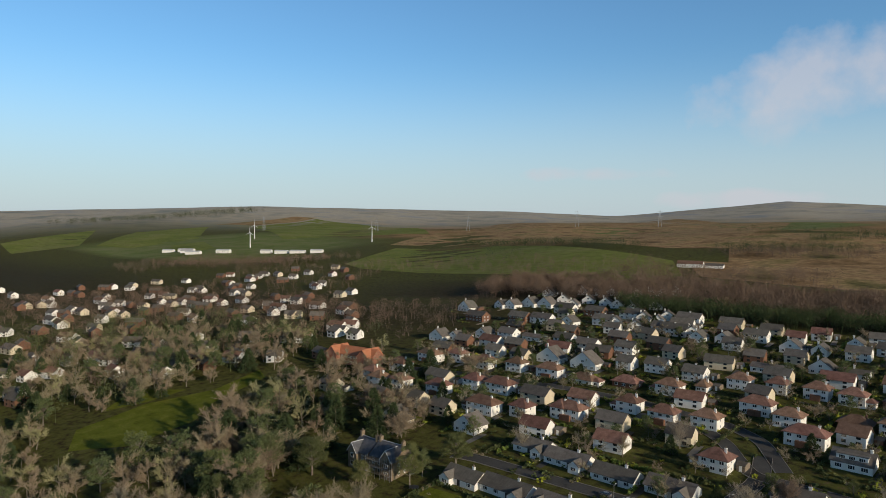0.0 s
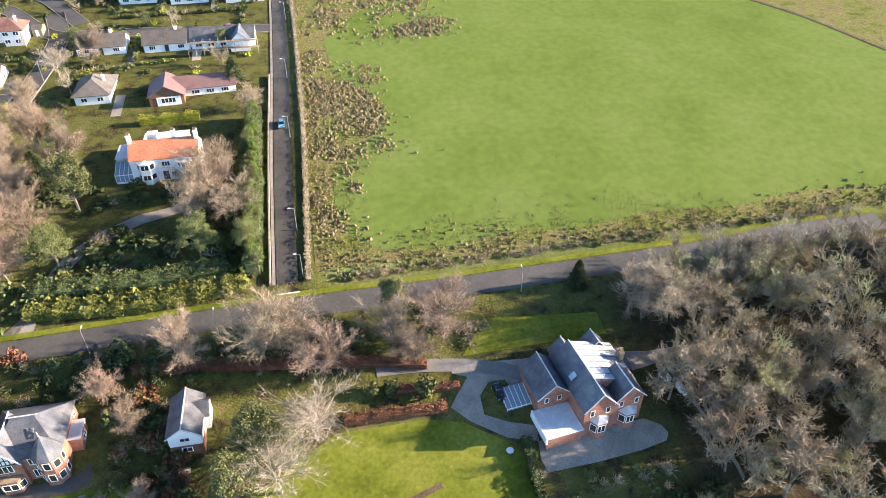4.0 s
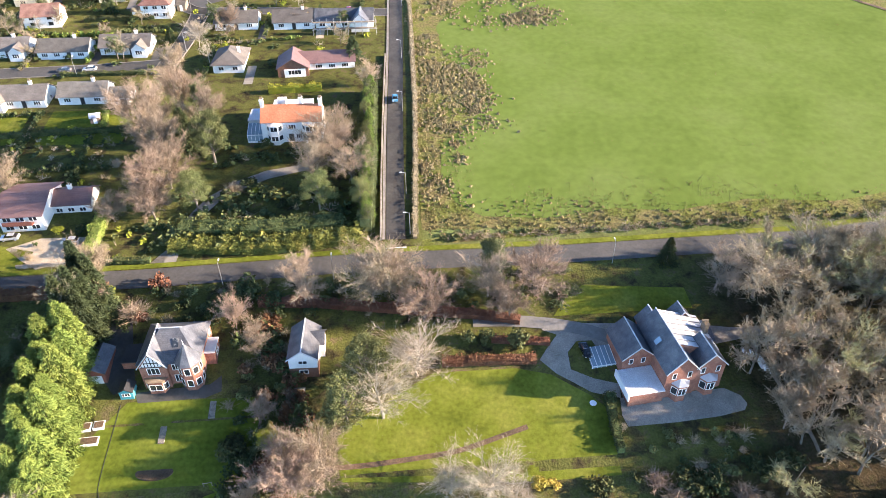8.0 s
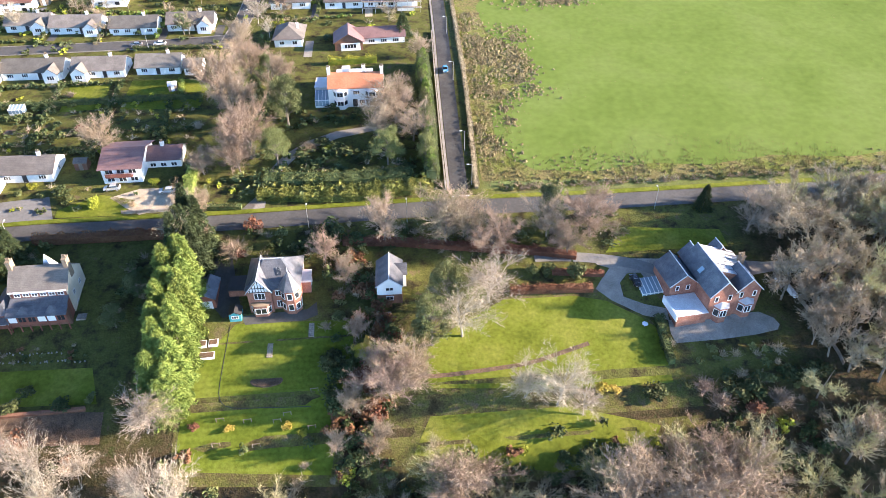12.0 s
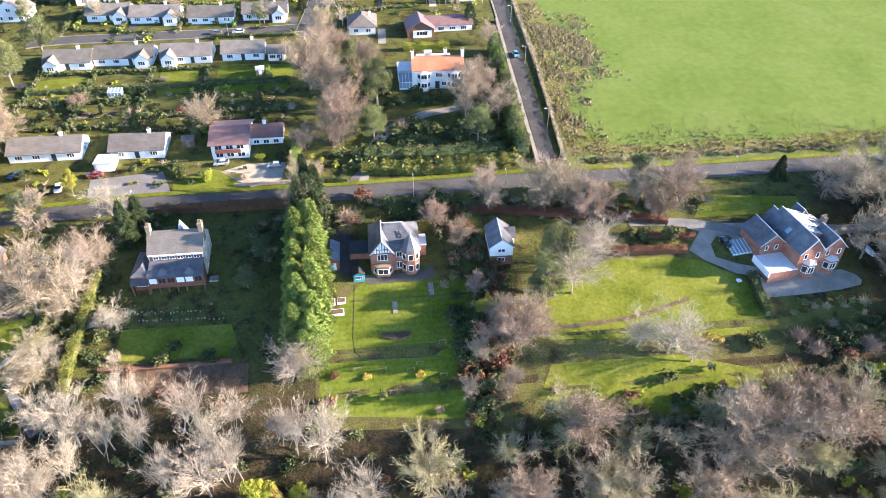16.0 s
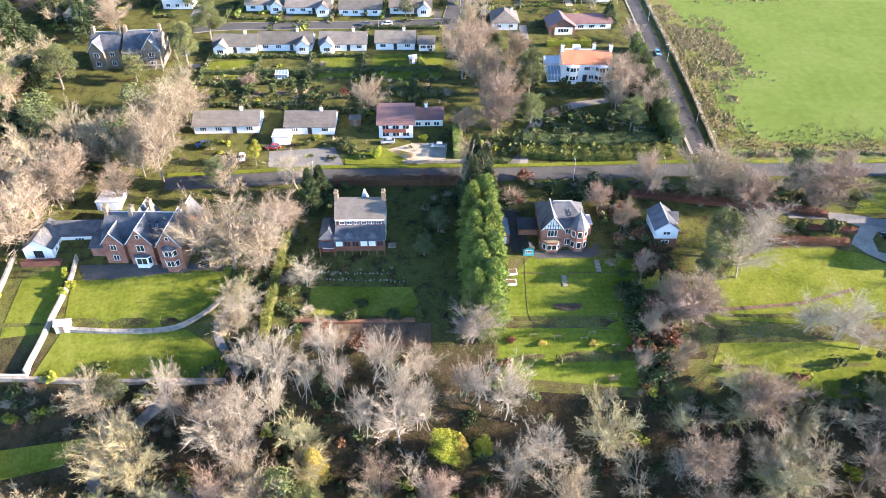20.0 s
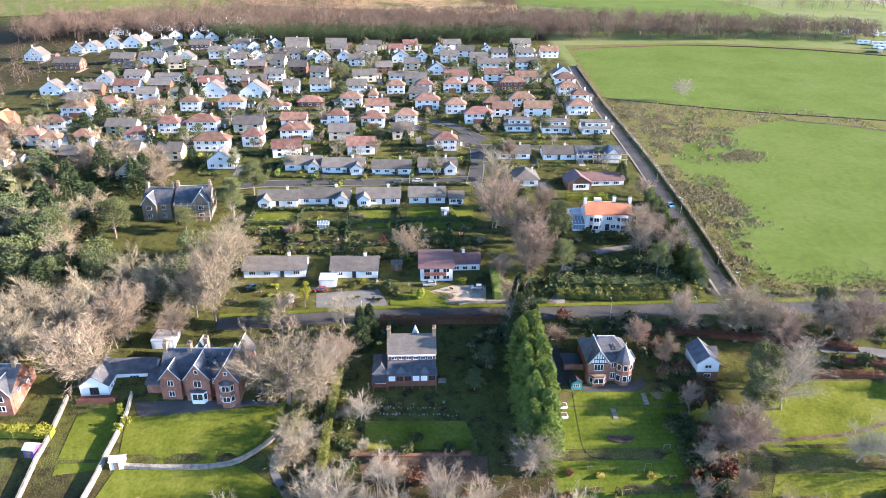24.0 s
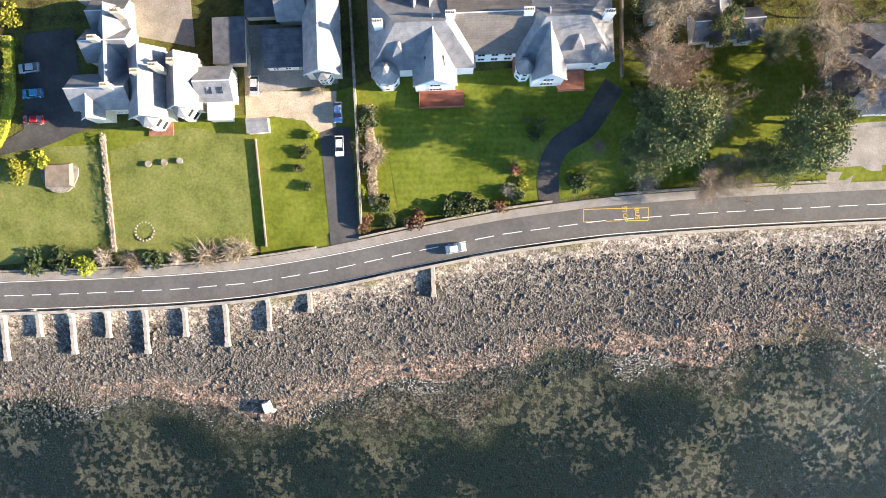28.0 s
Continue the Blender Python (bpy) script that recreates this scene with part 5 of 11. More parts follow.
def conservatory(parent, x0, y0, w, d, h=2.4, rise=1.1, foot=-1.5):
    """Glazed lean-to with white bars."""
    frame_, glass = Shape(), Shape()
    frame_.box(x0, y0, foot, x0 + w, y0 + d, 0.5)
    n, m = max(2, int(w / 0.9)), max(2, int(d / 0.9))
    for i in range(n + 1):
        x = x0 + w * i / n
        frame_.box(x - 0.05, y0 - 0.05, 0.5, x + 0.05, y0 + 0.05, h)
        frame_.slab((x - 0.05, y0 - 0.1, h + 0.08), (x + 0.05, y0 - 0.1, h + 0.08), (x + 0.05, y0 + d, h + rise + 0.08), (x - 0.05, y0 + d, h + rise + 0.08), 0.1)
    for i in range(m + 1):
        y = y0 + d * i / m
        for x in (x0, x0 + w):
            frame_.box(x - 0.05, y - 0.05, 0.5, x + 0.05, y + 0.05, h + rise * i / m)
    frame_.box(x0 - 0.06, y0 - 0.06, h - 0.1, x0 + w + 0.06, y0 + 0.06, h + 0.05)
    glass.add([(x0, y0, 0.5), (x0 + w, y0, 0.5), (x0 + w, y0 + d, 0.5), (x0, y0 + d, 0.5), (x0, y0, h), (x0 + w, y0, h), (x0 + w, y0 + d, h + rise), (x0, y0 + d, h + rise)],
              [(4, 5, 6, 7), (0, 1, 5, 4), (1, 2, 6, 5), (3, 0, 4, 7)])
    ob = part("conservatory", frame_.mesh("conservatory", TRIM), parent, "white-framed glazed conservatory")
    part("pane", glass.mesh("pane", PALEGLASS), ob)
    return ob


def bay_window(parent, x, y, w, depth, z0, z1, wall, tile, panes=3, floors=(1.5,), h=1.5, cap=0.9):
    """A canted bay on a wall facing -y."""
    a = depth
    line = [(x - w / 2, y), (x - w / 2 + a * 0.7, y - depth), (x + w / 2 - a * 0.7, y - depth), (x + w / 2, y)]
    s = Shape().prism([(p[0], p[1]) for p in line], z0, z1)
    bay = part("bay_window", s.mesh("bay_window", wall), parent)
    over = [(x - w / 2 - 0.2, y), (x - w / 2 + a * 0.7 - 0.15, y - depth - 0.25), (x + w / 2 - a * 0.7 + 0.15, y - depth - 0.25), (x + w / 2 + 0.2, y)]
    part("bay_roof", Shape().prism(over, z1, z1, (x, y, z1 + cap)).mesh("bay_roof", tile), bay)
    for z in floors:
        window(bay, x, y - depth, z, 0, w - 2 * a * 0.7 - 0.2, h, 1)
        ang = math.degrees(math.atan2(depth, a * 0.7))
        for sx in (-1, 1):
            window(bay, x + sx * (w / 2 - a * 0.35), y - depth / 2, z, sx * ang, math.hypot(depth, a * 0.7) - 0.25, h, 0)
    return bay


lay_ground()
sea = new("water", mesh("water", [(-4800, -4800, 0), (4800, -4800, 0), (4800, -55, 0), (-4800, -55, 0)], [(0, 1, 2, 3)], WATER))
tagged(sea, "clear dark green sea with small ripples over weed", "sea", kind="structure")

# ---- roads, pavements and their markings ----
DITCH = ((90.0, 284.0), (115.0, 275.0), (135.3, 263.5), (161.4, 243.5), (180.4, 219.0), (187.1, 204.5), (196.3, 184.0))
FIELD_DYKE = ((3.0, 325.0), (45.0, 310.0), (84.0, 296.5), (118.0, 288.5), (169.0, 275.5), (216.0, 262.5), (258.0, 251.5))
WOOD_DYKE = ((10.7, 450.2), (40.0, 457.5), (94.0, 465.0), (140.0, 458.5), (186.0, 446.5), (254.5, 418.5), (370.8, 402.6))
HILL_DYKE = ((-106.1, 1435.0), (61.5, 1301.8), (96.3, 1106.8), (160.3, 883.6))
UPPER = ((-161.1, 107.1), (-140.6, 108.2), (-119.6, 110.1), (-67.1, 110.0), (-42.1, 110.6), (-17.7, 111.2), (29.7, 110.5), (63.8, 110.9), (95.8, 111.0), (101.8, 112.7), (134.2, 112.3))
LANE = ((-9.6, 117.9), (-8.9, 145.0), (-8.0, 172.1), (-6.6, 206.4), (-5.4, 250.2), (-4.4, 318.8), (-0.5, 401.1))
CLOSE = ((-8.5, 239.5), (-25.0, 240.8), (-44.1, 243.4), (-66.5, 245.3), (-79.0, 245.1), (-87.8, 255.8), (-96.5, 268.7), (-107.2, 276.8))
CRESCENT = ((-71.4, 253.6), (-86.3, 277.9), (-101.9, 287.5), (-144.6, 294.8), (-179.7, 295.1), (-230.1, 288.9), (-281.5, 277.5))
TERRACE_ROAD = ((-80.3, 206.5), (-103.7, 204.5), (-135.8, 203.9), (-167.6, 203.2), (-176.2, 201.1))
CUL = ((-81.3, 199.5), (-77.5, 224.0), (-76.2, 244.1), (-81.5, 263.7))
FIELD_HEDGE = ((-5.0, 117.9), (-3.2, 150.0), (-2.0, 175.6), (-0.6, 234.6), (-0.2, 318.2), (2.3, 400.7))
FIELD_FOOT = ((-4.5, 114.8), (17.1, 115.9), (44.8, 116.7), (73.2, 117.5), (102.0, 117.7))
COAST = tuple((float(x), float(coast(x))) for x in np.arange(-330, 201, 6.0))
road = ribbon("road", COAST, 6.2, SEAROAD, 0.12, 3.0, label="two-lane tarmac coast road with a broken white centre line", category="road")
ribbon("pavement", COAST, 1.5, PAVING, 0.22, 3.0, 0.0, 4.0, label="narrow pavement along the coast road", category="pavement")
ribbon("kerb", COAST, 0.25, PAVING, 0.12, 3.0, 0.1, 3.15, label="pale stone kerb beside the road", category="kerb")
ribbon("sea_wall", COAST, 0.6, CONCRETE, 0.0, 3.0, 0.75, -3.7, label="low concrete sea wall along the road", category="wall", level=True)
for k in np.arange(-55.76 - 5.77 * 44, 130, 5.77):
    x = float(k)
    a = math.degrees(math.atan2(float(coast(x + 2) - coast(x - 2)), 4.0))
    dash = part("dash", _windows.setdefault("dash", Shape().box(-2.0, -0.07, 0, 2.0, 0.07, 0.012).mesh("dash", MARK)), road, at=(x, float(coast(x)), float(land(x, coast(x))) + 0.13), turn=a)
edge_rows = [(x, y) for x, y in COAST if -210 < x < 30]
ribbon("edge_line", edge_rows, 0.12, MARK, 0.135, 3.0, 0.0, -2.85, parent=road)
ribbon("edge_line", [p for p in edge_rows if p[0] < -100], 0.12, MARK, 0.135, 3.0, 0.0, 2.85, parent=road)
for i, word in enumerate(("BUS", "STOP")):
    font = bpy.data.curves.new("lettering", "FONT")
    font.body, font.size, font.align_x = word, 1.35, "CENTER"
    font.extrude = 0.005
    text = new("lettering", font)
    text.data.materials.append(YMARK)
    text.parent = road
    text.location, text.rotation_euler = (-65.0 - i * 2.5, -61.75, float(land(-64.0, -61.3)) + 0.15), (0, 0, radians(-88))
for a, b in (((-75.5, -60.5), (-62.2, -60.6)), ((-75.6, -63.1), (-75.5, -60.5)), ((-62.3, -63.2), (-62.2, -60.6)), ((-75.6, -63.1), (-72.5, -63.1)), ((-71.0, -63.1), (-68.0, -63.1)), ((-66.5, -63.15), (-62.3, -63.2))):
    ribbon("bay_line", (a, b), 0.12, YMARK, 0.136, 2.0, parent=road)

upper = ribbon("road", UPPER, 5.4, MIDROAD, 0.14, 3.0, label="worn grey tarmac road along the hillside", category="road")
ribbon("verge", UPPER, 1.4, GRASS, 0.12, 3.0, 0.0, 3.7, label="narrow strip of grass verge", category="verge")
lane = ribbon("road", LANE, 4.6, ASPHALT, 0.16, 4.0, label="straight tarmac lane beside the field", category="road")
ribbon("pavement", LANE, 0.7, PAVING, 0.2, 4.0, 0.0, 2.85, label="concrete pavement beside the lane", category="pavement")
ribbon("boundary_wall", [p for p in LANE if p[1] < 215], 0.35, STONE, 0.0, 4.0, 0.9, 3.6, label="garden boundary wall along the lane", category="wall")
ribbon("give_way_line", ((-12.0, 115.2), (-7.2, 115.2)), 0.3, MARK, 0.2, 1.0, parent=lane)
for nm, line, w in (("close", CLOSE, 5.5), ("crescent", CRESCENT, 5.5), ("terrace", TERRACE_ROAD, 6.0), ("cul", CUL, 6.0)):
    ribbon("road", line, w, MIDROAD, 0.15, 3.0, label="grey tarmac estate road", category="road")
    ribbon("kerb", line, 0.2, PAVING, 0.14, 3.0, 0.1, w / 2 + 0.1, label="pale concrete kerb of the estate", category="kerb")
    ribbon("kerb", line, 0.2, PAVING, 0.14, 3.0, 0.1, -w / 2 - 0.1, label="pale concrete kerb of the estate", category="kerb")

# ---- lawns, drives and pasture ----
# lawns
sheet('villa_lawn', ((-63.6, 79.5), (-37.0, 78.9), (-39.5, 60.8), (-42.6, 46.9), (-71.6, 49.2), (-73.1, 52.7), (-72.0, 69.5)), STRIPED, 0.08, 4.0, label='striped garden lawn of the half-timbered villa')
sheet('meadow_lawn', ((-3.2, 81.6), (13.6, 81.4), (20.5, 79.6), (27.4, 74.8), (30.0, 72.0), (30.2, 58.9), (11.4, 58.9), (-21.9, 61.1), (-22.7, 69.5), (-15.3, 75.1)), GRASS, 0.08, 4.0, label='sloping lawn with worn paths below the brick house')
sheet('lower_meadow', ((-22.1, 55.7), (6.9, 55.7), (25.5, 51.0), (21.4, 44.8), (2.4, 44.6), (-25.9, 49.2)), GRASS, 0.08, 4.0, label='mown meadow between bare trees')
sheet('upper_lawn', ((-175.1, 74.2), (-158.9, 75.7), (-137.0, 77.6), (-137.9, 67.9), (-144.8, 61.7), (-150.3, 60.4), (-163.8, 60.1), (-172.7, 60.5)), GRASS, 0.08, 4.0, label='sunlit lawn of the twin-gabled villa')
sheet('lower_lawn', ((-173.0, 59.7), (-163.0, 59.4), (-150.1, 59.5), (-144.5, 60.2), (-136.6, 55.5), (-133.3, 53.0), (-134.8, 49.3), (-176.8, 49.7)), GRASS, 0.08, 4.0, label='sunlit lower lawn behind a curved wall')
sheet('shaded_lawn', ((-117.0, 71.6), (-92.8, 71.1), (-90.0, 62.6), (-117.1, 63.6)), GRASS, 0.08, 4.0, label='shaded terrace lawn')
sheet('cottage_lawn', ((-187.3, 74.7), (-177.7, 78.8), (-175.9, 59.8), (-186.5, 58.6)), GRASS, 0.08, 4.0, label='narrow side lawn')
sheet('roadside_lawn', ((31.6, 101.1), (54.3, 98.7), (54.4, 93.1), (23.6, 93.1), (27.0, 97.5)), GRASS, 0.08, 4.0, label='shaded grass below the road hedge')
sheet('bungalow_lawn', ((-108.0, 180.2), (-82.8, 179.8), (-84.1, 162.3), (-107.8, 162.8)), GRASS, 0.08, 4.0)
sheet('terrace_lawn', ((-126.7, 180.1), (-114.0, 179.8), (-113.9, 163.8), (-125.5, 163.1)), GRASS, 0.08, 4.0)
sheet('far_lawn', ((-165.2, 174.9), (-148.9, 176.5), (-147.1, 164.4), (-164.1, 164.8)), GRASS, 0.08, 4.0)
sheet('front_lawn', ((-112.5, 117.6), (-112.4, 114.9), (-95.7, 114.6), (-93.7, 120.2), (-103.1, 123.0)), GRASS, 0.08, 4.0)
# shore properties
sheet('court_lawn', ((-172.3, -45.4), (-156.4, -41.0), (-144.7, -43.1), (-143.4, -67.7), (-158.1, -68.4), (-172.8, -68.1)), PALEGRASS, 0.08, 4.0, label='mown lawn in the walled court')
sheet('wild_lawn', ((-143.0, -40.0), (-134.4, -40.0), (-129.7, -43.6), (-128.7, -66.3), (-142.5, -67.7)), GRASS, 0.08, 4.0, label='uncut grass strip beside the drive')
sheet('west_lawn', ((-195.1, -45.4), (-188.0, -44.2), (-173.4, -44.0), (-173.7, -66.7), (-196.9, -68.0)), PALEGRASS, 0.08, 4.0, label='mown lawn by the shore road')
sheet('mansion_lawn', ((-117.1, -35.1), (-98.3, -32.1), (-69.5, -35.3), (-79.0, -43.2), (-85.4, -47.5), (-90.3, -58.7), (-113.8, -59.3), (-115.7, -45.2)), STRIPED, 0.08, 4.0, label='striped lawn of the white shore mansion')
sheet('corner_lawn', ((-79.0, -46.4), (-67.4, -46.8), (-67.0, -57.8), (-72.2, -57.6), (-78.5, -52.2)), GRASS, 0.08, 4.0)
sheet('tree_lawn', ((-52.8, -27.4), (-28.2, -26.6), (-32.7, -57.2), (-52.5, -57.7)), GRASS, 0.08, 4.0, label='shaded lawn under evergreens')
sheet('east_lawn', ((-19.7, -54.7), (-13.2, -54.6), (-13.3, -58.2), (-18.8, -58.4)), GRASS, 0.08, 4.0)
sheet('gravel_court', ((-144.0, -34.3), (-125.4, -34.9), (-125.9, -42.0), (-129.7, -43.2), (-132.1, -40.6), (-138.5, -39.5), (-144.1, -40.0)), GRAVEL, 0.08, 4.0, label='pale gravel forecourt')
sheet('side_drive', ((-129.2, -42.0), (-122.7, -42.2), (-122.1, -66.1), (-128.0, -66.3)), MIDROAD, 0.08, 4.0, label='straight tarmac drive')
sheet('dark_drive', ((-188.1, -21.6), (-177.9, -20.6), (-177.1, -38.0), (-173.1, -39.0), (-182.1, -42.8), (-195.3, -47.1), (-194.9, -43.1), (-189.8, -40.4)), ASPHALT, 0.08, 4.0, label='dark tarmac forecourt')
ribbon("drive", ((-68.7, -35.3), (-72.8, -41.4), (-74.2, -44.1), (-80.7, -47.1), (-82.9, -52.4), (-82.6, -58.7), (-81.7, -61.9)), 4.4, ASPHALT, 0.1, 1.5, label="curving tarmac drive up to the mansion", category="drive")
sheet('car_park', ((-120.8, -1.8), (-72.8, -1.9), (-68.5, -11.6), (-68.9, -17.8), (-120.1, -17.0)), ASPHALT, 0.08, 4.0, label='tarmac car park behind the mansion')
sheet('east_paving', ((-25.5, -45.0), (-13.3, -44.6), (-13.2, -54.6), (-19.7, -54.7), (-21.1, -58.1), (-25.5, -57.4)), PAVING, 0.08, 4.0)
sheet('rear_yard', ((-144.1, -21.3), (-125.0, -21.2), (-125.0, -33.3), (-143.9, -35.1)), PAVING, 0.08, 4.0, label='paved rear yard')
sheet('yard', ((-179.1, -13.5), (-153.8, -11.8), (-153.6, -25.2), (-166.8, -22.4)), PAVING, 0.08, 4.0)
# drives and terraces on the hill
sheet('house_drive', ((20.5, 89.7), (21.1, 91.5), (38.5, 90.1), (37.0, 84.5), (31.5, 84.0), (30.5, 86.6), (27.2, 86.6), (24.9, 84.2), (24.8, 80.4), (29.1, 78.1), (34.0, 76.6), (33.6, 73.6), (28.1, 75.2), (21.8, 79.6), (18.8, 82.9), (20.5, 85.1), (23.4, 88.4)), PAVING, 0.08, 4.0, label='grey drive of the brick house')
sheet('rear_drive', ((55.0, 88.6), (61.0, 87.6), (80.0, 87.4), (79.0, 85.6), (65.5, 85.2), (56.5, 84.0)), PAVING, 0.08, 4.0, label='grey track behind the brick house')
sheet('house_terrace', ((33.4, 73.6), (32.9, 70.0), (33.5, 67.6), (43.4, 67.8), (52.0, 68.4), (57.4, 69.3), (58.4, 70.6), (57.7, 72.4), (54.9, 74.2)), PAVING, 0.09, 4.0, label='pale paved terrace')
sheet('villa_drive', ((-76.4, 98.3), (-66.6, 99.0), (-62.6, 82.2), (-66.8, 81.3), (-72.9, 89.0)), ASPHALT, 0.08, 4.0)
sheet('villa_terrace', ((-62.6, 81.4), (-48.0, 82.2), (-45.9, 84.0), (-45.6, 80.6), (-48.6, 79.4), (-61.6, 79.2)), MIDROAD, 0.09, 4.0, label='paved terrace below the villa')
sheet('gabled_terrace', ((-175.0, 78.7), (-146.6, 79.0), (-139.5, 78.3), (-138.3, 75.6), (-172.1, 74.0)), MIDROAD, 0.08, 4.0, label='flagged terrace below the twin-gabled house')
sheet('manor_drive', ((-66.4, 114.1), (-63.3, 113.9), (-62.4, 123.6), (-59.5, 131.5), (-56.3, 137.2), (-50.0, 142.8), (-42.8, 146.8), (-30.8, 149.2), (-30.9, 146.5), (-41.8, 143.4), (-48.0, 139.6), (-53.4, 135.0), (-56.8, 129.5), (-59.4, 123.3), (-60.3, 113.8)), PAVING, 0.09, 4.0, label='gravel drive through the shrubbery')
sheet('bungalow_drive', ((-100.5, 121.6), (-93.5, 124.7), (-83.0, 124.4), (-83.7, 117.1), (-91.5, 114.5), (-95.5, 117.3)), GRAVEL, 0.08, 4.0)
sheet('split_drive', ((-134.7, 121.1), (-116.1, 123.2), (-112.3, 113.6), (-133.9, 114.0)), PALE_ROAD, 0.08, 4.0)
sheet('terrace_beds', ((-118.7, 62.8), (-88.3, 60.9), (-88.3, 55.0), (-116.8, 56.1)), SOIL, 0.08, 4.0, label='dug terraced beds')
# pasture
sheet('near_field', ((12.0, 124.5), (6.0, 130.0), (3.0, 139.0), (4.0, 155.0), (10.0, 161.0), (15.0, 168.0), (20.0, 177.0), (21.0, 187.0), (14.0, 197.0), (9.0, 206.0), (8.0, 226.0), (14.0, 239.0), (26.2, 250.2), (36.0, 259.0), (49.1, 267.4), (65.9, 275.4), (80.0, 280.5), (90.0, 282.6), (114.8, 273.9), (135.3, 262.8), (161.4, 242.5), (180.4, 218.2), (187.1, 203.9), (193.1, 190.9), (240.0, 150.0), (240.0, 124.5), (180.0, 126.0), (150.0, 123.5), (120.0, 126.5), (102.0, 123.5), (80.0, 126.0), (60.0, 123.0), (45.0, 125.0), (28.0, 122.6)), MEADOW, 0.10, 8.0, label='bright green pasture with drill lines')
sheet('far_field', ((3.5, 326.5), (8.9, 448.1), (40.0, 456.0), (94.0, 463.5), (140.0, 457.0), (185.3, 445.0), (254.0, 417.0), (364.7, 402.0), (380.3, 376.9), (259.9, 253.0), (216.0, 264.0), (169.0, 277.0), (118.0, 290.0), (84.0, 298.0), (45.0, 311.5)), MEADOW, 0.10, 10.0, label='green pasture below the wood')
sheet('rough_pasture', ((-1.4, 216.0), (6.2, 465.2), (112.6, 474.4), (231.8, 445.2), (372.2, 400.2), (385.8, 382.4), (190.9, 186.5)), ROUGH, 0.06, 10.0, label='rough tussocky pasture and rushes')
sheet('rough_strip', ((-3.4, 115.6), (0.1, 250.1), (179.0, 236.0), (240.0, 140.0), (240.0, 118.0), (112.8, 118.0), (45.0, 117.4)), ROUGH, 0.05, 8.0, label='rough tussocky pasture beside the field hedge')
# fields and moor beyond the houses
sheet('hill_field', ((-101.4, 1413.7), (59.7, 1264.6), (159.2, 877.8), (241.2, 669.8), (235.6, 567.0), (132.5, 580.3), (-2.4, 655.5), (-16.5, 771.9), (-66.9, 929.8)), MEADOW, 0.30, 25.0, label='green hill pasture above the wood')
sheet('pale_moor', ((-17.8, 904.2), (158.2, 872.0), (163.4, 790.5), (-11.9, 783.6)), MOOR, 0.50, 25.0, label='strip of bleached moor grass')
sheet('west_moor', ((-372.2, 1028.6), (-110.1, 1459.3), (-66.9, 929.8), (-26.3, 865.2), (-5.0, 655.8), (-9.3, 608.0), (-82.7, 611.3), (-153.4, 673.4), (-244.1, 672.4)), MOOR, 0.30, 25.0, label='rough brown moorland pasture')
sheet('moor_field', ((-841.4, 699.0), (-1005.7, 966.3), (-794.9, 1025.1), (-336.8, 756.8), (-282.8, 659.4), (-282.1, 587.7), (-468.1, 624.8), (-759.3, 662.3)), FARGREEN, 0.40, 25.0, label='long green pasture on the moor')
sheet('brown_moor', ((-1079.5, 1020.5), (-1786.3, 2301.8), (-1320.3, 3016.6), (-570.5, 2025.1), (-320.9, 905.0), (-398.6, 877.5), (-800.0, 1066.6)), MOOR, 0.40, 40.0, label='russet open moorland')
sheet('tan_moor', ((-326.4, 763.1), (-169.5, 793.6), (-131.1, 763.6), (-108.4, 634.5), (-265.8, 661.4)), MOOR, 0.40, 25.0, label='bleached moor grass')
sheet('green_slope', ((-1741.9, 677.9), (-2143.9, 951.8), (-2227.7, 1244.3), (-1671.2, 901.8), (-1630.2, 710.2)), FARGREEN, 0.50, 30.0, label='green fields on the far slope')
sheet('green_slope', ((-2159.5, 1380.5), (-2568.3, 1966.9), (-1811.4, 1856.1), (-1262.6, 1336.5), (-1388.4, 1134.7), (-1437.2, 998.0)), FARGREEN, 0.50, 30.0, label='green fields on the far slope')
sheet('green_slope', ((-2026.3, 553.8), (-2143.4, 711.8), (-2296.0, 894.0), (-1789.6, 657.0), (-1811.0, 517.4)), FARGREEN, 0.50, 30.0, label='green fields on the far slope')
sheet('green_slope', ((-1581.8, 782.0), (-1584.9, 870.1), (-1384.5, 786.5), (-1354.5, 693.6)), FARGREEN, 0.50, 30.0, label='green fields on the far slope')
sheet('brown_slope', ((-2394.9, 1360.8), (-2679.9, 1922.8), (-2608.7, 1997.9), (-2216.3, 1416.8)), MOOR, 0.50, 30.0, label='brown moor on the far slope')
sheet('park_lawn', ((-318.6, 111.4), (-342.1, 123.4), (-348.9, 160.0), (-339.5, 192.6), (-351.5, 228.3), (-335.0, 221.3), (-319.9, 181.4), (-302.7, 161.5), (-299.1, 129.6)), GRASS, 0.10, 6.0, label='sunlit parkland lawn beside tall trees')
sheet('park_glade', ((-357.5, 141.0), (-379.5, 167.8), (-353.6, 183.9), (-351.7, 161.3)), GRASS, 0.10, 6.0, label='mown glade among the trees')
sheet('wood_lawn', ((-198.2, 37.9), (-179.7, 35.8), (-159.9, 38.2), (-165.8, 32.7), (-180.9, 29.6), (-198.0, 24.8)), GRASS, 0.08, 4.0, label='mown grass among the woodland garden paths')
sheet('wood_lawn', ((-183.2, 16.6), (-171.6, 18.0), (-174.1, 12.0), (-185.1, 11.7)), GRASS, 0.08, 4.0, label='mown grass among the woodland garden paths')
sheet('garden_lawn', ((-198.2, 49.0), (-187.3, 49.0), (-189.6, 41.1), (-198.2, 39.1)), GRASS, 0.08, 4.0, label='mown grass below the retaining wall')


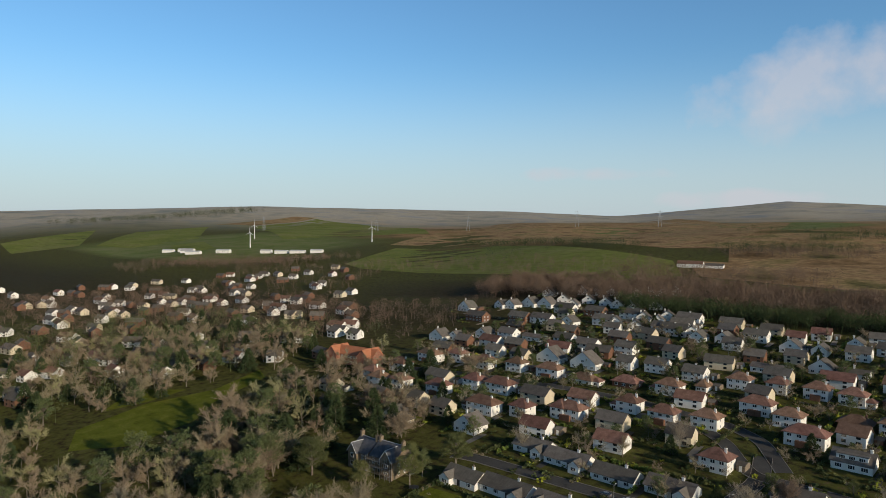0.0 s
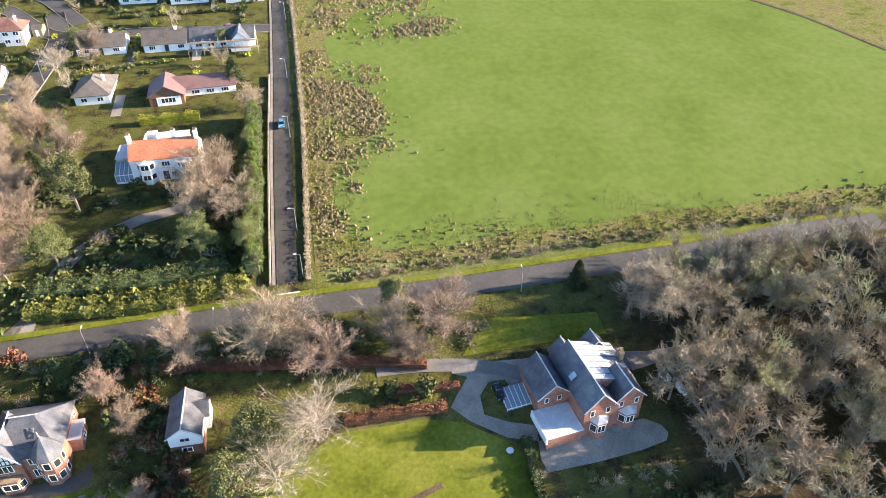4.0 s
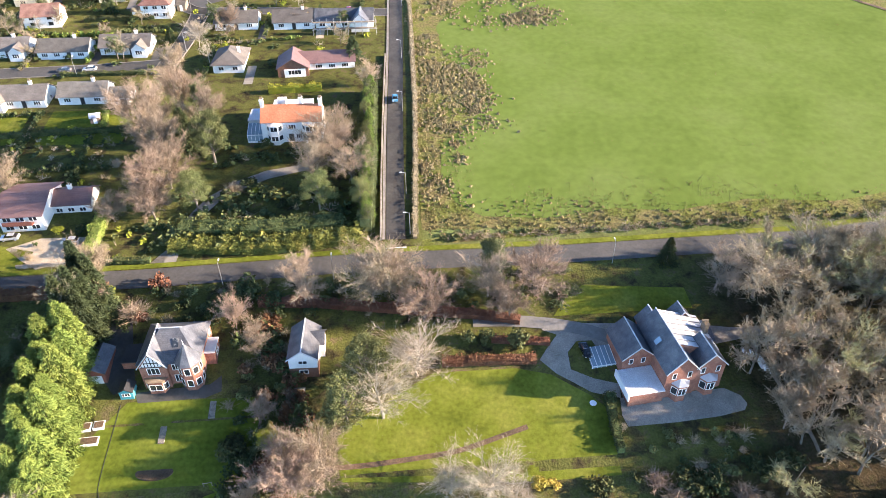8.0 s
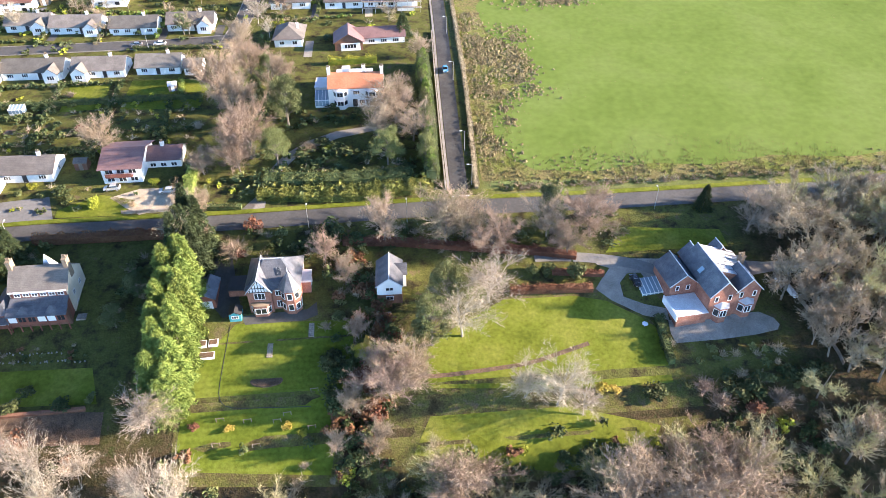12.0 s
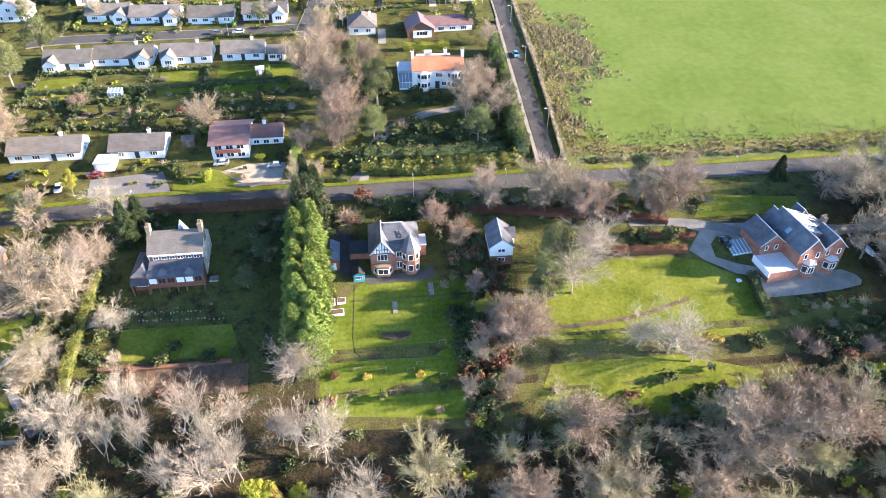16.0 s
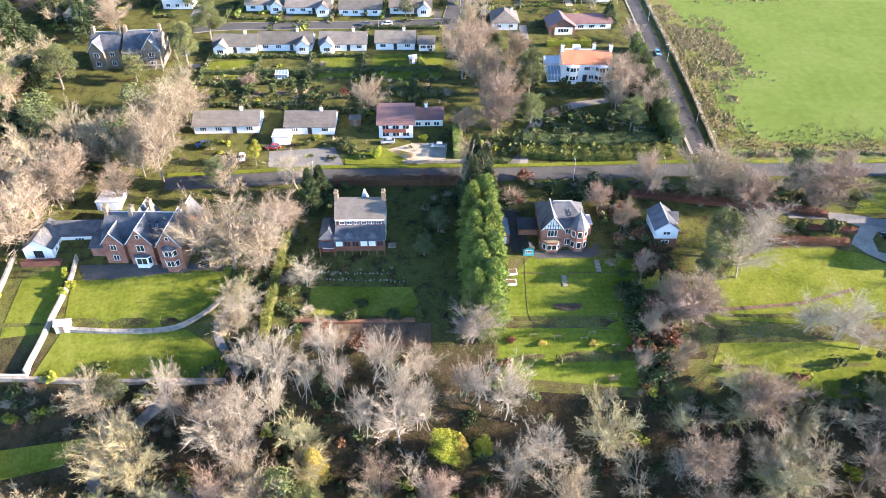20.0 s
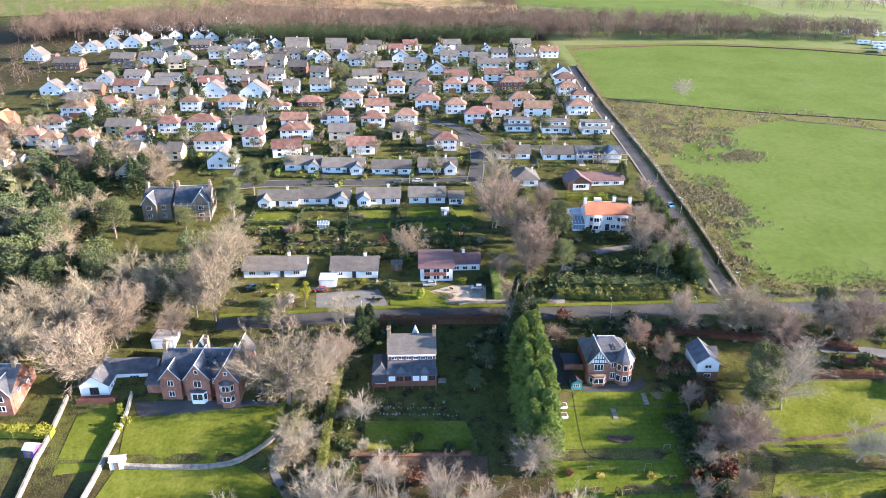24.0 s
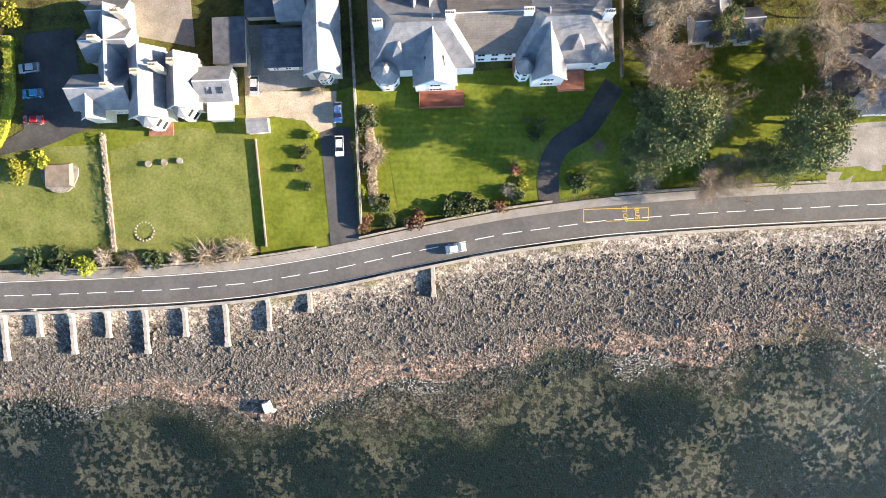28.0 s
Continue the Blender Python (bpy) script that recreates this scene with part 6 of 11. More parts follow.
ribbon("ditch", DITCH, 1.6, SOIL, 0.25, 5.0, label="dark ditch winding across the pasture", category="ditch")
ribbon("field_dyke", FIELD_DYKE, 0.7, SOIL, 0.0, 6.0, 0.5, label="low dark earth bank between the pastures", category="wall")
ribbon("field_dyke", WOOD_DYKE, 0.7, SOIL, 0.0, 6.0, 0.7, label="low dark earth bank below the wood", category="wall")
ribbon("field_dyke", HILL_DYKE, 2.5, LEAF, 0.0, 12.0, 2.2, label="dark hedge over the hill", category="hedge")


# ---- groynes on the beach ----
GROYNES = (((-197.4, -77.2), 10.6), ((-190.0, -77.4), 5.5), ((-183.0, -77.6), 9.2), ((-175.5, -78.0), 5.5), ((-167.6, -78.2), 9.0), ((-159.3, -77.8), 6.0),
           ((-150.7, -77.6), 8.6), ((-141.7, -76.6), 6.6), ((-133.0, -75.6), 4.0), ((-107.1, -71.0), 6.2), ((-204.5, -77.0), 6.0), ((-212.0, -77.0), 9.0))
for (gx, gy), length in GROYNES:
    ob = base("groyne", gx, gy, 0, "weathered concrete groyne running down the beach", "groyne", "groynes")
    z0 = ob.location.z
    s = Shape()
    n = 5
    for i in range(n):
        a, b = -length * i / n, -length * (i + 1) / n
        za, zb = float(land(gx, gy + a)) - z0, float(land(gx, gy + b)) - z0
        s.add([(-0.45, b, zb - 1), (0.45, b, zb - 1), (0.45, a, za - 1), (-0.45, a, za - 1), (-0.38, b, zb + 1.0), (0.38, b, zb + 1.0), (0.38, a, za + 1.25), (-0.38, a, za + 1.25)],
              [(3, 2, 1, 0), (4, 5, 6, 7), (0, 1, 5, 4), (1, 2, 6, 5), (2, 3, 7, 6), (3, 0, 4, 7)])
    part("wall", s.mesh("wall", CONCRETE), ob)
    part("end_post", Shape().box(-0.6, -length - 0.5, float(land(gx, gy - length)) - z0 - 1, 0.6, -length + 0.4, float(land(gx, gy - length)) - z0 + 1.15, 0.08).mesh("end_post", CONCRETE), ob)


outfall = base("outfall", -143.1, -99.9, 20, "squat concrete outfall block with a pale cap in the shallows", "outfall")
part("block", Shape().box(-1.0, -1.3, -1.5, 1.0, 1.3, 1.3, 0.15).mesh("block", CONCRETE), outfall)
part("cap", Shape().box(-0.7, -1.0, 1.3, 0.7, 1.0, 1.45).mesh("cap", WHITE), outfall)

# ---- further house kinds ----
def chalet(x, y, turn, w, d=9.0):
    """White house whose upper floor is a wide box dormer in a grey roof."""
    h = base("house", x, y, turn, "white chalet house with a wide white dormer in its grey roof", "house", "dormer houses")
    LOTS.append((x, y, turn, w, d))
    block(h, 0, 0, w, d, 3.0, 3.4, "side", WHITE, GREYT, over=0.5)
    dorm = part("dormer", Shape().box(w * 0.12, 0.9, 3.2, w * 0.88, d / 2, 5.4).mesh("dormer", WHITE), h, "white boarded box dormer")
    part("dormer_roof", Shape().box(w * 0.12 - 0.2, 0.6, 5.4, w * 0.88 + 0.2, d / 2 + 0.4, 5.62).mesh("dormer_roof", GREYT), dorm)
    facade(dorm, w * 0.14, w * 0.86, 0.9, (4.4,), 3, w=2.0, h=1.2, bars=2)
    facade(h, 0.4, w - 0.4, 0, (1.5,), 3, w=2.2, h=1.4, bars=2)
    side_windows(h, w, 1, d - 1, (1.5,), 1)
    chimney(h, w * 0.9, d / 2, 5.4, 7.6, 0.8, 0.6, WHITE, 1)
    return h


def plain_house(x, y, turn, w, kind):
    """Grey-roofed estate house: ridge across (side), gable to the front (front), low, red, brown or tan."""
    wall = dict(brown=BROWN, tan=CREAM).get(kind, WHITE)
    tile = dict(red=REDT, tan=GREYT).get(kind, GREYT)
    roof = "front" if kind in ("front", "tan") else "side"
    words = dict(side="white two-storey house with a grey tiled roof", front="white house with its gable to the street and grey roof", low="long low white house with a shallow grey roof",
                 red="white house with a red tiled roof", brown="brown brick house with a grey roof", tan="cream house with a big steep grey roof")[kind]
    h = base("house", x, y, turn, words, "house", "grey-roofed houses")
    eave = 2.8 if kind in ("low", "tan") else (3.6 if kind == "front" else 4.7)
    d = 9.0
    block(h, 0, 0, w, d, eave, {"low": 1.6, "front": w * 0.36, "tan": w * 0.4}.get(kind, 3.0), roof, wall, tile, over=0.5)
    LOTS.append((x, y, turn, w, d))
    rows = (1.4, 3.8) if eave > 4 else (1.4,)
    n = max(2, int(w / 3.4))
    facade(h, 0.3, w - 0.3, 0, rows, n, w=1.6, h=1.2)
    if roof == "front":
        window(h, w / 2, 0, eave + 0.7, 0, 1.6, 1.2)
    side_windows(h, w, 1, d - 1, rows, 2)
    chimney(h, w * 0.5 if roof == "side" else w * 0.3, d * 0.5, eave + 0.8, eave + (3.6 if roof == "side" else w * 0.4 + 0.6), 0.8, 0.6, wall, 1)
    return h


# ---- the row of villas below the upper road ----
def gabled_villa():
    h = base("villa", -168.2, 79.4, -2.0, "red sandstone villa with twin front gables and slate roofs", "house")
    block(h, 0, 1.2, 20, 11, 6.0, 4.6, "side", BRICK, SLATE, ridge=LEADW)
    block(h, 0.3, 0.0, 5.0, 8, 6.0, 3.0, "front", BRICK, SLATE, ridge=LEADW)
    block(h, 6.6, -0.4, 6.0, 9, 6.4, 3.9, "front", BRICK, SLATE, ridge=LEADW)
    block(h, 14.2, -1.4, 5.8, 10, 6.4, 4.3, "front", BRICK, SLATE, ridge=LEADW)
    block(h, 15.5, 8, 4.5, 7.5, 6.2, 3.6, "front", BRICK, SLATE, ridge=LEADW)
    block(h, 4.5, 8, 4.5, 7.0, 6.0, 3.4, "front", BRICK, SLATE, ridge=LEADW)
    block(h, -4.2, 2.0, 4.4, 8, 3.2, 1.6, "side", BRICK, SLATE)
    facade(h, 0.8, 4.8, 0.0, (1.7, 4.7), 1, w=1.5, h=1.6)
    facade(h, 7.0, 12.2, -0.4, (4.8,), 1, w=1.9, h=1.9)
    window(h, 9.6, -0.4, 8.2, 0, 0.9, 1.1, 0)
    bay_window(h, 9.6, -0.4, 4.2, 1.0, -2, 2.9, TRIM, SLATE, floors=(1.6,), h=1.9, cap=0.5)
    bay_window(h, 17.1, -1.4, 3.6, 1.1, -2, 5.9, BRICK, SLATE, floors=(1.7, 4.7), h=1.6, cap=0.9)
    window(h, 17.1, -1.4, 8.4, 0, 0.9, 1.1, 0)
    window(h, 13.4, 1.2, 4.7, 0, 1.1, 1.5, 0)
    door(h, 13.4, 1.15, 0.1, 0, CARPAINT["red"], 1.1, 2.3)
    side_windows(h, 20, 2, 11, (1.7, 4.6), 2)
    for x, y, z in ((0.2, 6.7, 12.6), (6.3, 6.7, 12.4), (19.8, 6.7, 12.6), (9, 11, 11.5)):
        chimney(h, x, y, 6, z, 0.9, 1.8, TANST, 3)
    for x in (10.5, 12.3):
        part("rooflight", Shape().slab((x, 3.6, 8.2), (x + 1.0, 3.6, 8.2), (x + 1.0, 4.9, 9.3), (x, 4.9, 9.3), 0.12).mesh("rooflight", SOLAR), h, "pale-framed rooflight")


gabled_villa()


def white_cottage():
    h = base("cottage", -188.6, 80.8, 2.0, "white L-shaped cottage with a blue slate roof", "house")
    block(h, 0, 0, 7.0, 9.5, 3.0, 2.6, "front", WHITE, SLATE)
    block(h, 3.0, 5.5, 13.5, 6.5, 3.0, 2.3, "side", WHITE, SLATE)
    window(h, 3.5, 0, 1.35, 0, 2.2, 2.1, 2, DARKT)
    window(h, 11.5, 5.5, 1.5, 0, 2.4, 1.3, 2)
    side_windows(h, 7.0, 1, 5, (1.5,), 2)
    deck = part("deck", Shape().box(-0.3, -2.5, -2, 9, -0.02, 0.05).mesh("deck", REDWOOD), h, "red-stained timber deck")
    part("railing", Shape().box(-0.3, -2.5, 0.05, 9, -2.42, 0.95).mesh("railing", REDWOOD), deck)
    g2 = base("garage", -176.0, 97.0, 0, "small white flat-roofed garage", "garage")
    block(g2, 0, 0, 6.0, 6, 2.5, 0.2, "flat", WHITE, LEADW)
    part("garage_door", Shape().box(0.8, -0.08, 0, 5.2, 0.02, 2.1).mesh("garage_door", TRIM), g2)


white_cottage()


def edge_villa():
    h = base("villa", -216.0, 76.2, 0, "red sandstone villa with slate gables beside the trees", "house")
    block(h, 0, 0, 13.7, 11, 6.0, 4.2, "side", BRICK, SLATE, ridge=LEADW)
    block(h, 8.6, -1.0, 5.0, 8, 5.6, 3.2, "front", BRICK, SLATE, ridge=LEADW)
    facade(h, 0.5, 8, 0, (1.7, 4.6), 2)
    facade(h, 8.6, 13.6, -1.0, (1.7, 4.4), 1, w=1.8, h=1.6)
    side_windows(h, 13.7, 1, 9, (1.7, 4.5), 2)
    chimney(h, 1, 5.5, 6, 12, 0.9, 1.6, TANST, 3)
    chimney(h, 12.7, 5.5, 6, 12, 0.9, 1.6, TANST, 3)


edge_villa()


def veranda_house():
    h = base("villa", -111.9, 81.4, 0.5, "tall stone house with grey slate roof and a glazed timber veranda", "house")
    block(h, 0, 4.0, 12.4, 9, 7.6, 3.6, "side", CREAM, GREYT, over=0.2)
    block(h, 0.2, 1.6, 12.0, 2.6, 5.0, 1.0, "mono", REDWOOD, SLATE, over=0.2)
    block(h, -3.6, 0.6, 3.8, 9, 4.3, 1.4, "hip", REDWOOD, SLATE)
    part("porch_roof", Shape().slab((-4.0, -1.0, 2.9), (0.2, -1.0, 2.9), (0.2, 0.8, 3.6), (-4.0, 0.8, 3.6), 0.12).mesh("porch_roof", SLATE), h, "lean-to slate porch roof")
    for x in (-3.7, -0.2):
        part("post", Shape().box(x - 0.11, -0.9, -3, x + 0.11, -0.68, 2.9).mesh("post", REDWOOD), h)
    part("clerestory", Shape().box(0.3, 3.84, 5.9, 12.1, 3.98, 7.6).mesh("clerestory", REDWOOD), h, "red-brown boarded band with white windows")
    part("upper_front", Shape().box(0.1, 3.55, 7.45, 12.3, 3.82, 7.7).mesh("upper_front", TRIM), h, "white painted fascia band")
    facade(h, 0.8, 11.8, 3.84, (6.75,), 6, w=1.35, h=0.95, bars=1)
    lean = part("veranda", Shape().slab((-0.2, -0.6, 4.3), (12.6, -0.6, 4.3), (12.6, 1.6, 5.3), (-0.2, 1.6, 5.3), 0.14).mesh("veranda", SLATE), h, "slate veranda roof with glazed lanterns")
    for x in (3.4, 9.4):
        part("lantern_light", Shape().prism([(x - 1.3, -0.2), (x + 1.3, -0.2), (x + 1.3, 1.4), (x - 1.3, 1.4)], 4.6, 5, (x, 1.1, 6.0)).mesh("lantern_light", SLATE), lean)
    part("veranda_front", Shape().box(0, -0.5, 1.9, 12.4, -0.3, 2.6).mesh("veranda_front", REDWOOD), h)
    for i in range(7):
        x = 0.1 + 12.2 * i / 6
        part("post", Shape().box(x - 0.11, -0.5, -3, x + 0.11, -0.28, 4.3).mesh("post", REDWOOD), h)
    for i, m in enumerate((TRIM, None, None, TRIM, TRIM, None)):
        x = 0.1 + 12.2 * i / 6
        if m:
            part("blind", Shape().box(x + 0.2, -0.42, 2.6, x + 1.85, -0.36, 4.1).mesh("blind", m), h, "white window blind")
        else:
            window(h, x + 1.0, -0.4, 3.35, 0, 1.7, 1.5, 1, REDWOOD)
    part("loggia_wall", Shape().box(0, 0.8, -3, 12.4, 1.7, 4.4).mesh("loggia_wall", BROWN), h)
    part("steps", Shape().box(12.8, 1.5, -3, 15, 6, 0.2).box(13.0, 1.5, 0.2, 15, 4, 0.9).mesh("steps", STONE), h)
    for x in (0.3, 12.1):
        chimney(h, x, 8.5, 8, 13.0, 0.9, 1.7, TANST, 3)
    part("gablet", Shape().add([(6.0, 9.0, 8.6), (8.4, 9.0, 8.6), (8.4, 12.2, 8.6), (6.0, 12.2, 8.6), (7.2, 10.2, 13.0)], [(0, 1, 4), (1, 2, 4), (2, 3, 4), (3, 0, 4)]).mesh("gablet", LEADW), h)
    side_windows(h, 12.4, 4.5, 12, (1.8, 4.9), 2)
    window(h, -1.8, 0.6, 1.9, 0, 2.6, 1.2, 2)


veranda_house()


def timbered_villa():
    h = base("villa", -60.8, 82.2, -0.5, "sandstone villa with a half-timbered gable, corner turret and slate roof", "house")
    block(h, 0, 0.8, 11.6, 11, 6.2, 4.2, "hip", BRICK, SLATE, cut=1.5)
    block(h, 0.3, 0.0, 5.2, 8, 6.2, 3.4, "front", BRICK, SLATE, ridge=LEADW)
    gable = part("gable_panel", Shape().add([(0.5, -0.12, 6.0), (5.3, -0.12, 6.0), (2.9, -0.12, 9.2), (0.5, 0.0, 6.0), (5.3, 0.0, 6.0), (2.9, 0.0, 9.2)], [(0, 1, 2), (5, 4, 3), (0, 3, 4, 1), (1, 4, 5, 2), (2, 5, 3, 0)]).mesh("gable_panel", TRIM), h, "white plaster gable panel")
    for i in range(7):
        x = 1.0 + 3.8 * i / 6
        part("timber", Shape().box(x - 0.07, -0.2, 6.05, x + 0.07, -0.1, 6.05 + max(0.2, 3.1 * (1 - abs(x - 2.9) / 2.4))).mesh("timber", DARKT), gable)
    for z in (6.1, 7.2):
        part("timber", Shape().box(0.7 + (z - 6.1) * 0.7, -0.2, z - 0.08, 5.1 - (z - 6.1) * 0.7, -0.1, z + 0.08).mesh("timber", DARKT), gable)
    bay_window(h, 2.9, 0, 4.4, 1.2, -3, 3.0, BRICK, TANST, floors=(1.4,), h=1.6, cap=0.25)
    window(h, 2.9, 0, 4.8, 0, 2.4, 1.8, 2)
    window(h, 6.9, 0.8, 1.8, 0, 1.3, 1.9, 1)
    window(h, 6.9, 0.8, 4.9, 0, 1.3, 1.6, 1)
    octo = [(9.6 + 2.3 * math.cos(a), 1.2 + 2.3 * math.sin(a)) for a in np.linspace(0, 2 * math.pi, 9)[:-1] + math.pi / 8]
    turret = part("turret", Shape().prism(octo, -3, 6.6).mesh("turret", BRICK), h, "octagonal sandstone corner turret")
    cap = [(9.6 + 2.7 * math.cos(a), 1.2 + 2.7 * math.sin(a)) for a in np.linspace(0, 2 * math.pi, 9)[:-1] + math.pi / 8]
    part("spire", Shape().prism(cap, 6.5, 6.5, (9.6, 1.2, 10.6)).mesh("spire", SLATE), turret, "pointed slate turret roof")
    part("finial", Shape().tube((9.6, 1.2, 10.4), (9.6, 1.2, 11.6), 0.12, 0.05, 6).mesh("finial", LEADW), turret)
    for a in (-90, -45, 0, -135):
        for z in (1.8, 4.9):
            window(turret, 9.6 + 2.13 * math.cos(radians(a)), 1.2 + 2.13 * math.sin(radians(a)), z, a + 90, 1.2, 1.8, 0)
    block(h, 11.6, 4.6, 2.0, 4.2, 4.4, 0.2, "flat", BRICK, LEADW)
    side_windows(h, 11.6, 9, 11.5, (1.7, 4.7), 1)
    window(h, 13.6, 6.7, 2.9, 90, 1.6, 1.3)
    part("rooflight", Shape().slab((6.6, 3.0, 8.1), (7.7, 3.0, 8.1), (7.7, 4.4, 9.3), (6.6, 4.4, 9.3), 0.12).mesh("rooflight", SOLAR), h)
    part("ridge", Shape().tube((3.4, 6.3, 10.4), (8.2, 6.3, 10.4), 0.13, 0.13, 6).mesh("ridge", LEADW), h)
    block(h, -5.0, 4.5, 5.0, 5, 3.0, 0.2, "flat", BRICK, DARKT)
    g2 = base("garage", -72.5, 84.0, 0, "red timber garage with a dark felt roof", "garage")
    block(g2, 0, 0, 4.2, 7.5, 2.6, 1.2, "front", REDWOOD, SLATE, over=0.15)
    part("garage_door", Shape().box(0.7, -0.08, 0, 3.5, 0.02, 2.1).mesh("garage_door", TRIM), g2)
    s2 = base("summer_house", -65.0, 80.2, 0, "turquoise painted summer house with a dark roof", "summer house")
    block(s2, 0, 0, 2.6, 2.6, 2.1, 0.7, "front", TEAL, DARKT, over=0.2)
    window(s2, 1.3, 0, 1.3, 0, 1.6, 0.9, 2)


timbered_villa()


def coach_house():
    h = base("coach_house", -32.0, 82.6, -1.5, "small two-storey coach house, white above a stone base", "house")
    block(h, 0, 0, 5.6, 9.0, 5.2, 2.1, "front", WHITE, SLATE, ridge=LEADW)
    part("stone_base", Shape().box(-0.06, -0.06, -3, 5.66, 3.0, 2.6).mesh("stone_base", BROWN), h, "brown stone ground floor")
    block(h, 2.8, 4.4, 3.8, 3.8, 5.0, 1.5, "side", WHITE, SLATE)
    window(h, 2.8, 0, 4.2, 0, 1.8, 1.0, 1)
    window(h, 2.8, -0.07, 1.6, 0, 1.8, 1.2, 1)
    part("steps", Shape().box(0.8, -5.5, -4, 3.0, -0.1, -0.6).mesh("steps", STONE), h)


coach_house()


def brick_house():
    h = base("villa", 41.6, 73.0, 6.0, "red brick house with two front gables and dark slate roofs", "house")
    block(h, 0, 0, 6.4, 14, 7.2, 3.6, "front", BRICK, SLATE, ridge=LEADW)
    block(h, 6.4, 0.4, 6.0, 6.0, 7.2, 3.0, "front", BRICK, SLATE, ridge=LEADW)
    part("east_wall", Shape().box(6.42, 6.4, -3, 12.38, 13.9, 7.2).add([(3.3, 4.0, 10.4), (6.4, 4.0, 7.2), (12.38, 4.0, 7.2), (3.3, 13.9, 10.4), (6.4, 13.9, 7.2), (12.38, 13.9, 7.2)], [(0, 1, 2), (5, 4, 3), (0, 2, 5, 3), (2, 1, 4, 5), (1, 0, 3, 4)]).mesh("east_wall", BRICK), h)
    # sun-facing slate: the glare of the wet slope is put into a pale colour
    part("east_roof", Shape().slab((3.25, 4.0, 10.75), (12.8, 4.0, 7.2), (12.8, 14.2, 7.2), (3.25, 14.2, 10.75), 0.14).mesh("east_roof", LEADW), h, "wide slate roof slope with its sun glare painted pale")
    for i in range(6):
        part("roof_rib", Shape().slab((3.4, 5.2 + i * 1.6, 10.83), (12.6, 5.2 + i * 1.6, 7.4), (12.6, 5.45 + i * 1.6, 7.4), (3.4, 5.45 + i * 1.6, 10.83), 0.1).mesh("roof_rib", PALESLATE), h)
    block(h, -6.4, 6.2, 6.6, 8.5, 6.0, 2.8, "front", BRICK, SLATE, ridge=LEADW)
    block(h, 0.6, 13.6, 4.6, 3.0, 6.8, 2.6, "front", BRICK, SLATE, ridge=LEADW)
    block(h, 7.2, 13.6, 4.6, 3.0, 6.8, 2.6, "front", BRICK, SLATE, ridge=LEADW)
    block(h, 12.3, 8.0, 1.6, 5.5, 6.0, 1.0, "side", BRICK, SLATE)
    block(h, -7.4, -0.6, 7.2, 6.6, 2.9, 0.2, "flat", BRICK, CANVAS)
    part("parapet", Shape().box(-7.7, -0.8, 1.6, -7.4, 6.2, 3.4).mesh("parapet", TRIM), h)
    for x in (3.2, 9.4):
        bay_window(h, x, 0.0 if x < 5 else 0.4, 3.6, 1.3, -3, 4.2, BRICK, LEADW, floors=(2.6,), h=1.9, cap=0.8)
        for dx in (-1.6, 1.6):
            window(h, x + dx, 0.0 if x < 5 else 0.4, 6.0, 0, 0.9, 1.6, 0)
    for x in (-4.6, -2.0):
        for z in (2.2, 5.0):
            window(h, x, 6.2, z, 0, 0.9, 1.4, 0)
    chimney(h, 12.2, 9.5, 6, 9.8, 0.9, 1.5, TANST, 3)
    for x in (1.3, 2.3):
        part("rooflight", Shape().slab((x - 1.0, 4.0 + x * 2, 8.4), (x, 4.0 + x * 2, 9.5), (x, 5.2 + x * 2, 9.5), (x - 1.0, 5.2 + x * 2, 8.4), 0.1).mesh("rooflight", PALEGLASS), h)
    side_windows(h, 12.4, 2, 8, (2.2, 5.4), 2)
    conservatory(h, -11.5, 8.5, 5.0, 4.5)
    part("porch", Shape().box(-9.5, 10.5, -2, -6.4, 14.5, 2.8).mesh("porch", BRICK), h)
    t2 = base("garden_table", 27.6, 72.5, 0, "round white garden table", "table")
    part("tabletop", Shape().tube((0, 0, 0.68), (0, 0, 0.74), 0.7, 0.7, 16).mesh("tabletop", TRIM), t2)
    part("leg", Shape().tube((0, 0, 0), (0, 0, 0.68), 0.12, 0.08, 8).mesh("leg", TRIM), t2)
    rng = random.Random(4)
    for i in range(9):
        c = base("covered_pallet", 62.4 + i * 0.42 + rng.uniform(-0.5, 0.5), 82.0 - i * 0.62, rng.uniform(0, 90), "stack of materials under white sheeting", "building material", "covered pallets")
        part("cover", Shape().box(-0.6, -0.5, 0, 0.6, 0.5, 0.9, 0.12).mesh("cover", CANVAS), c)


brick_house()


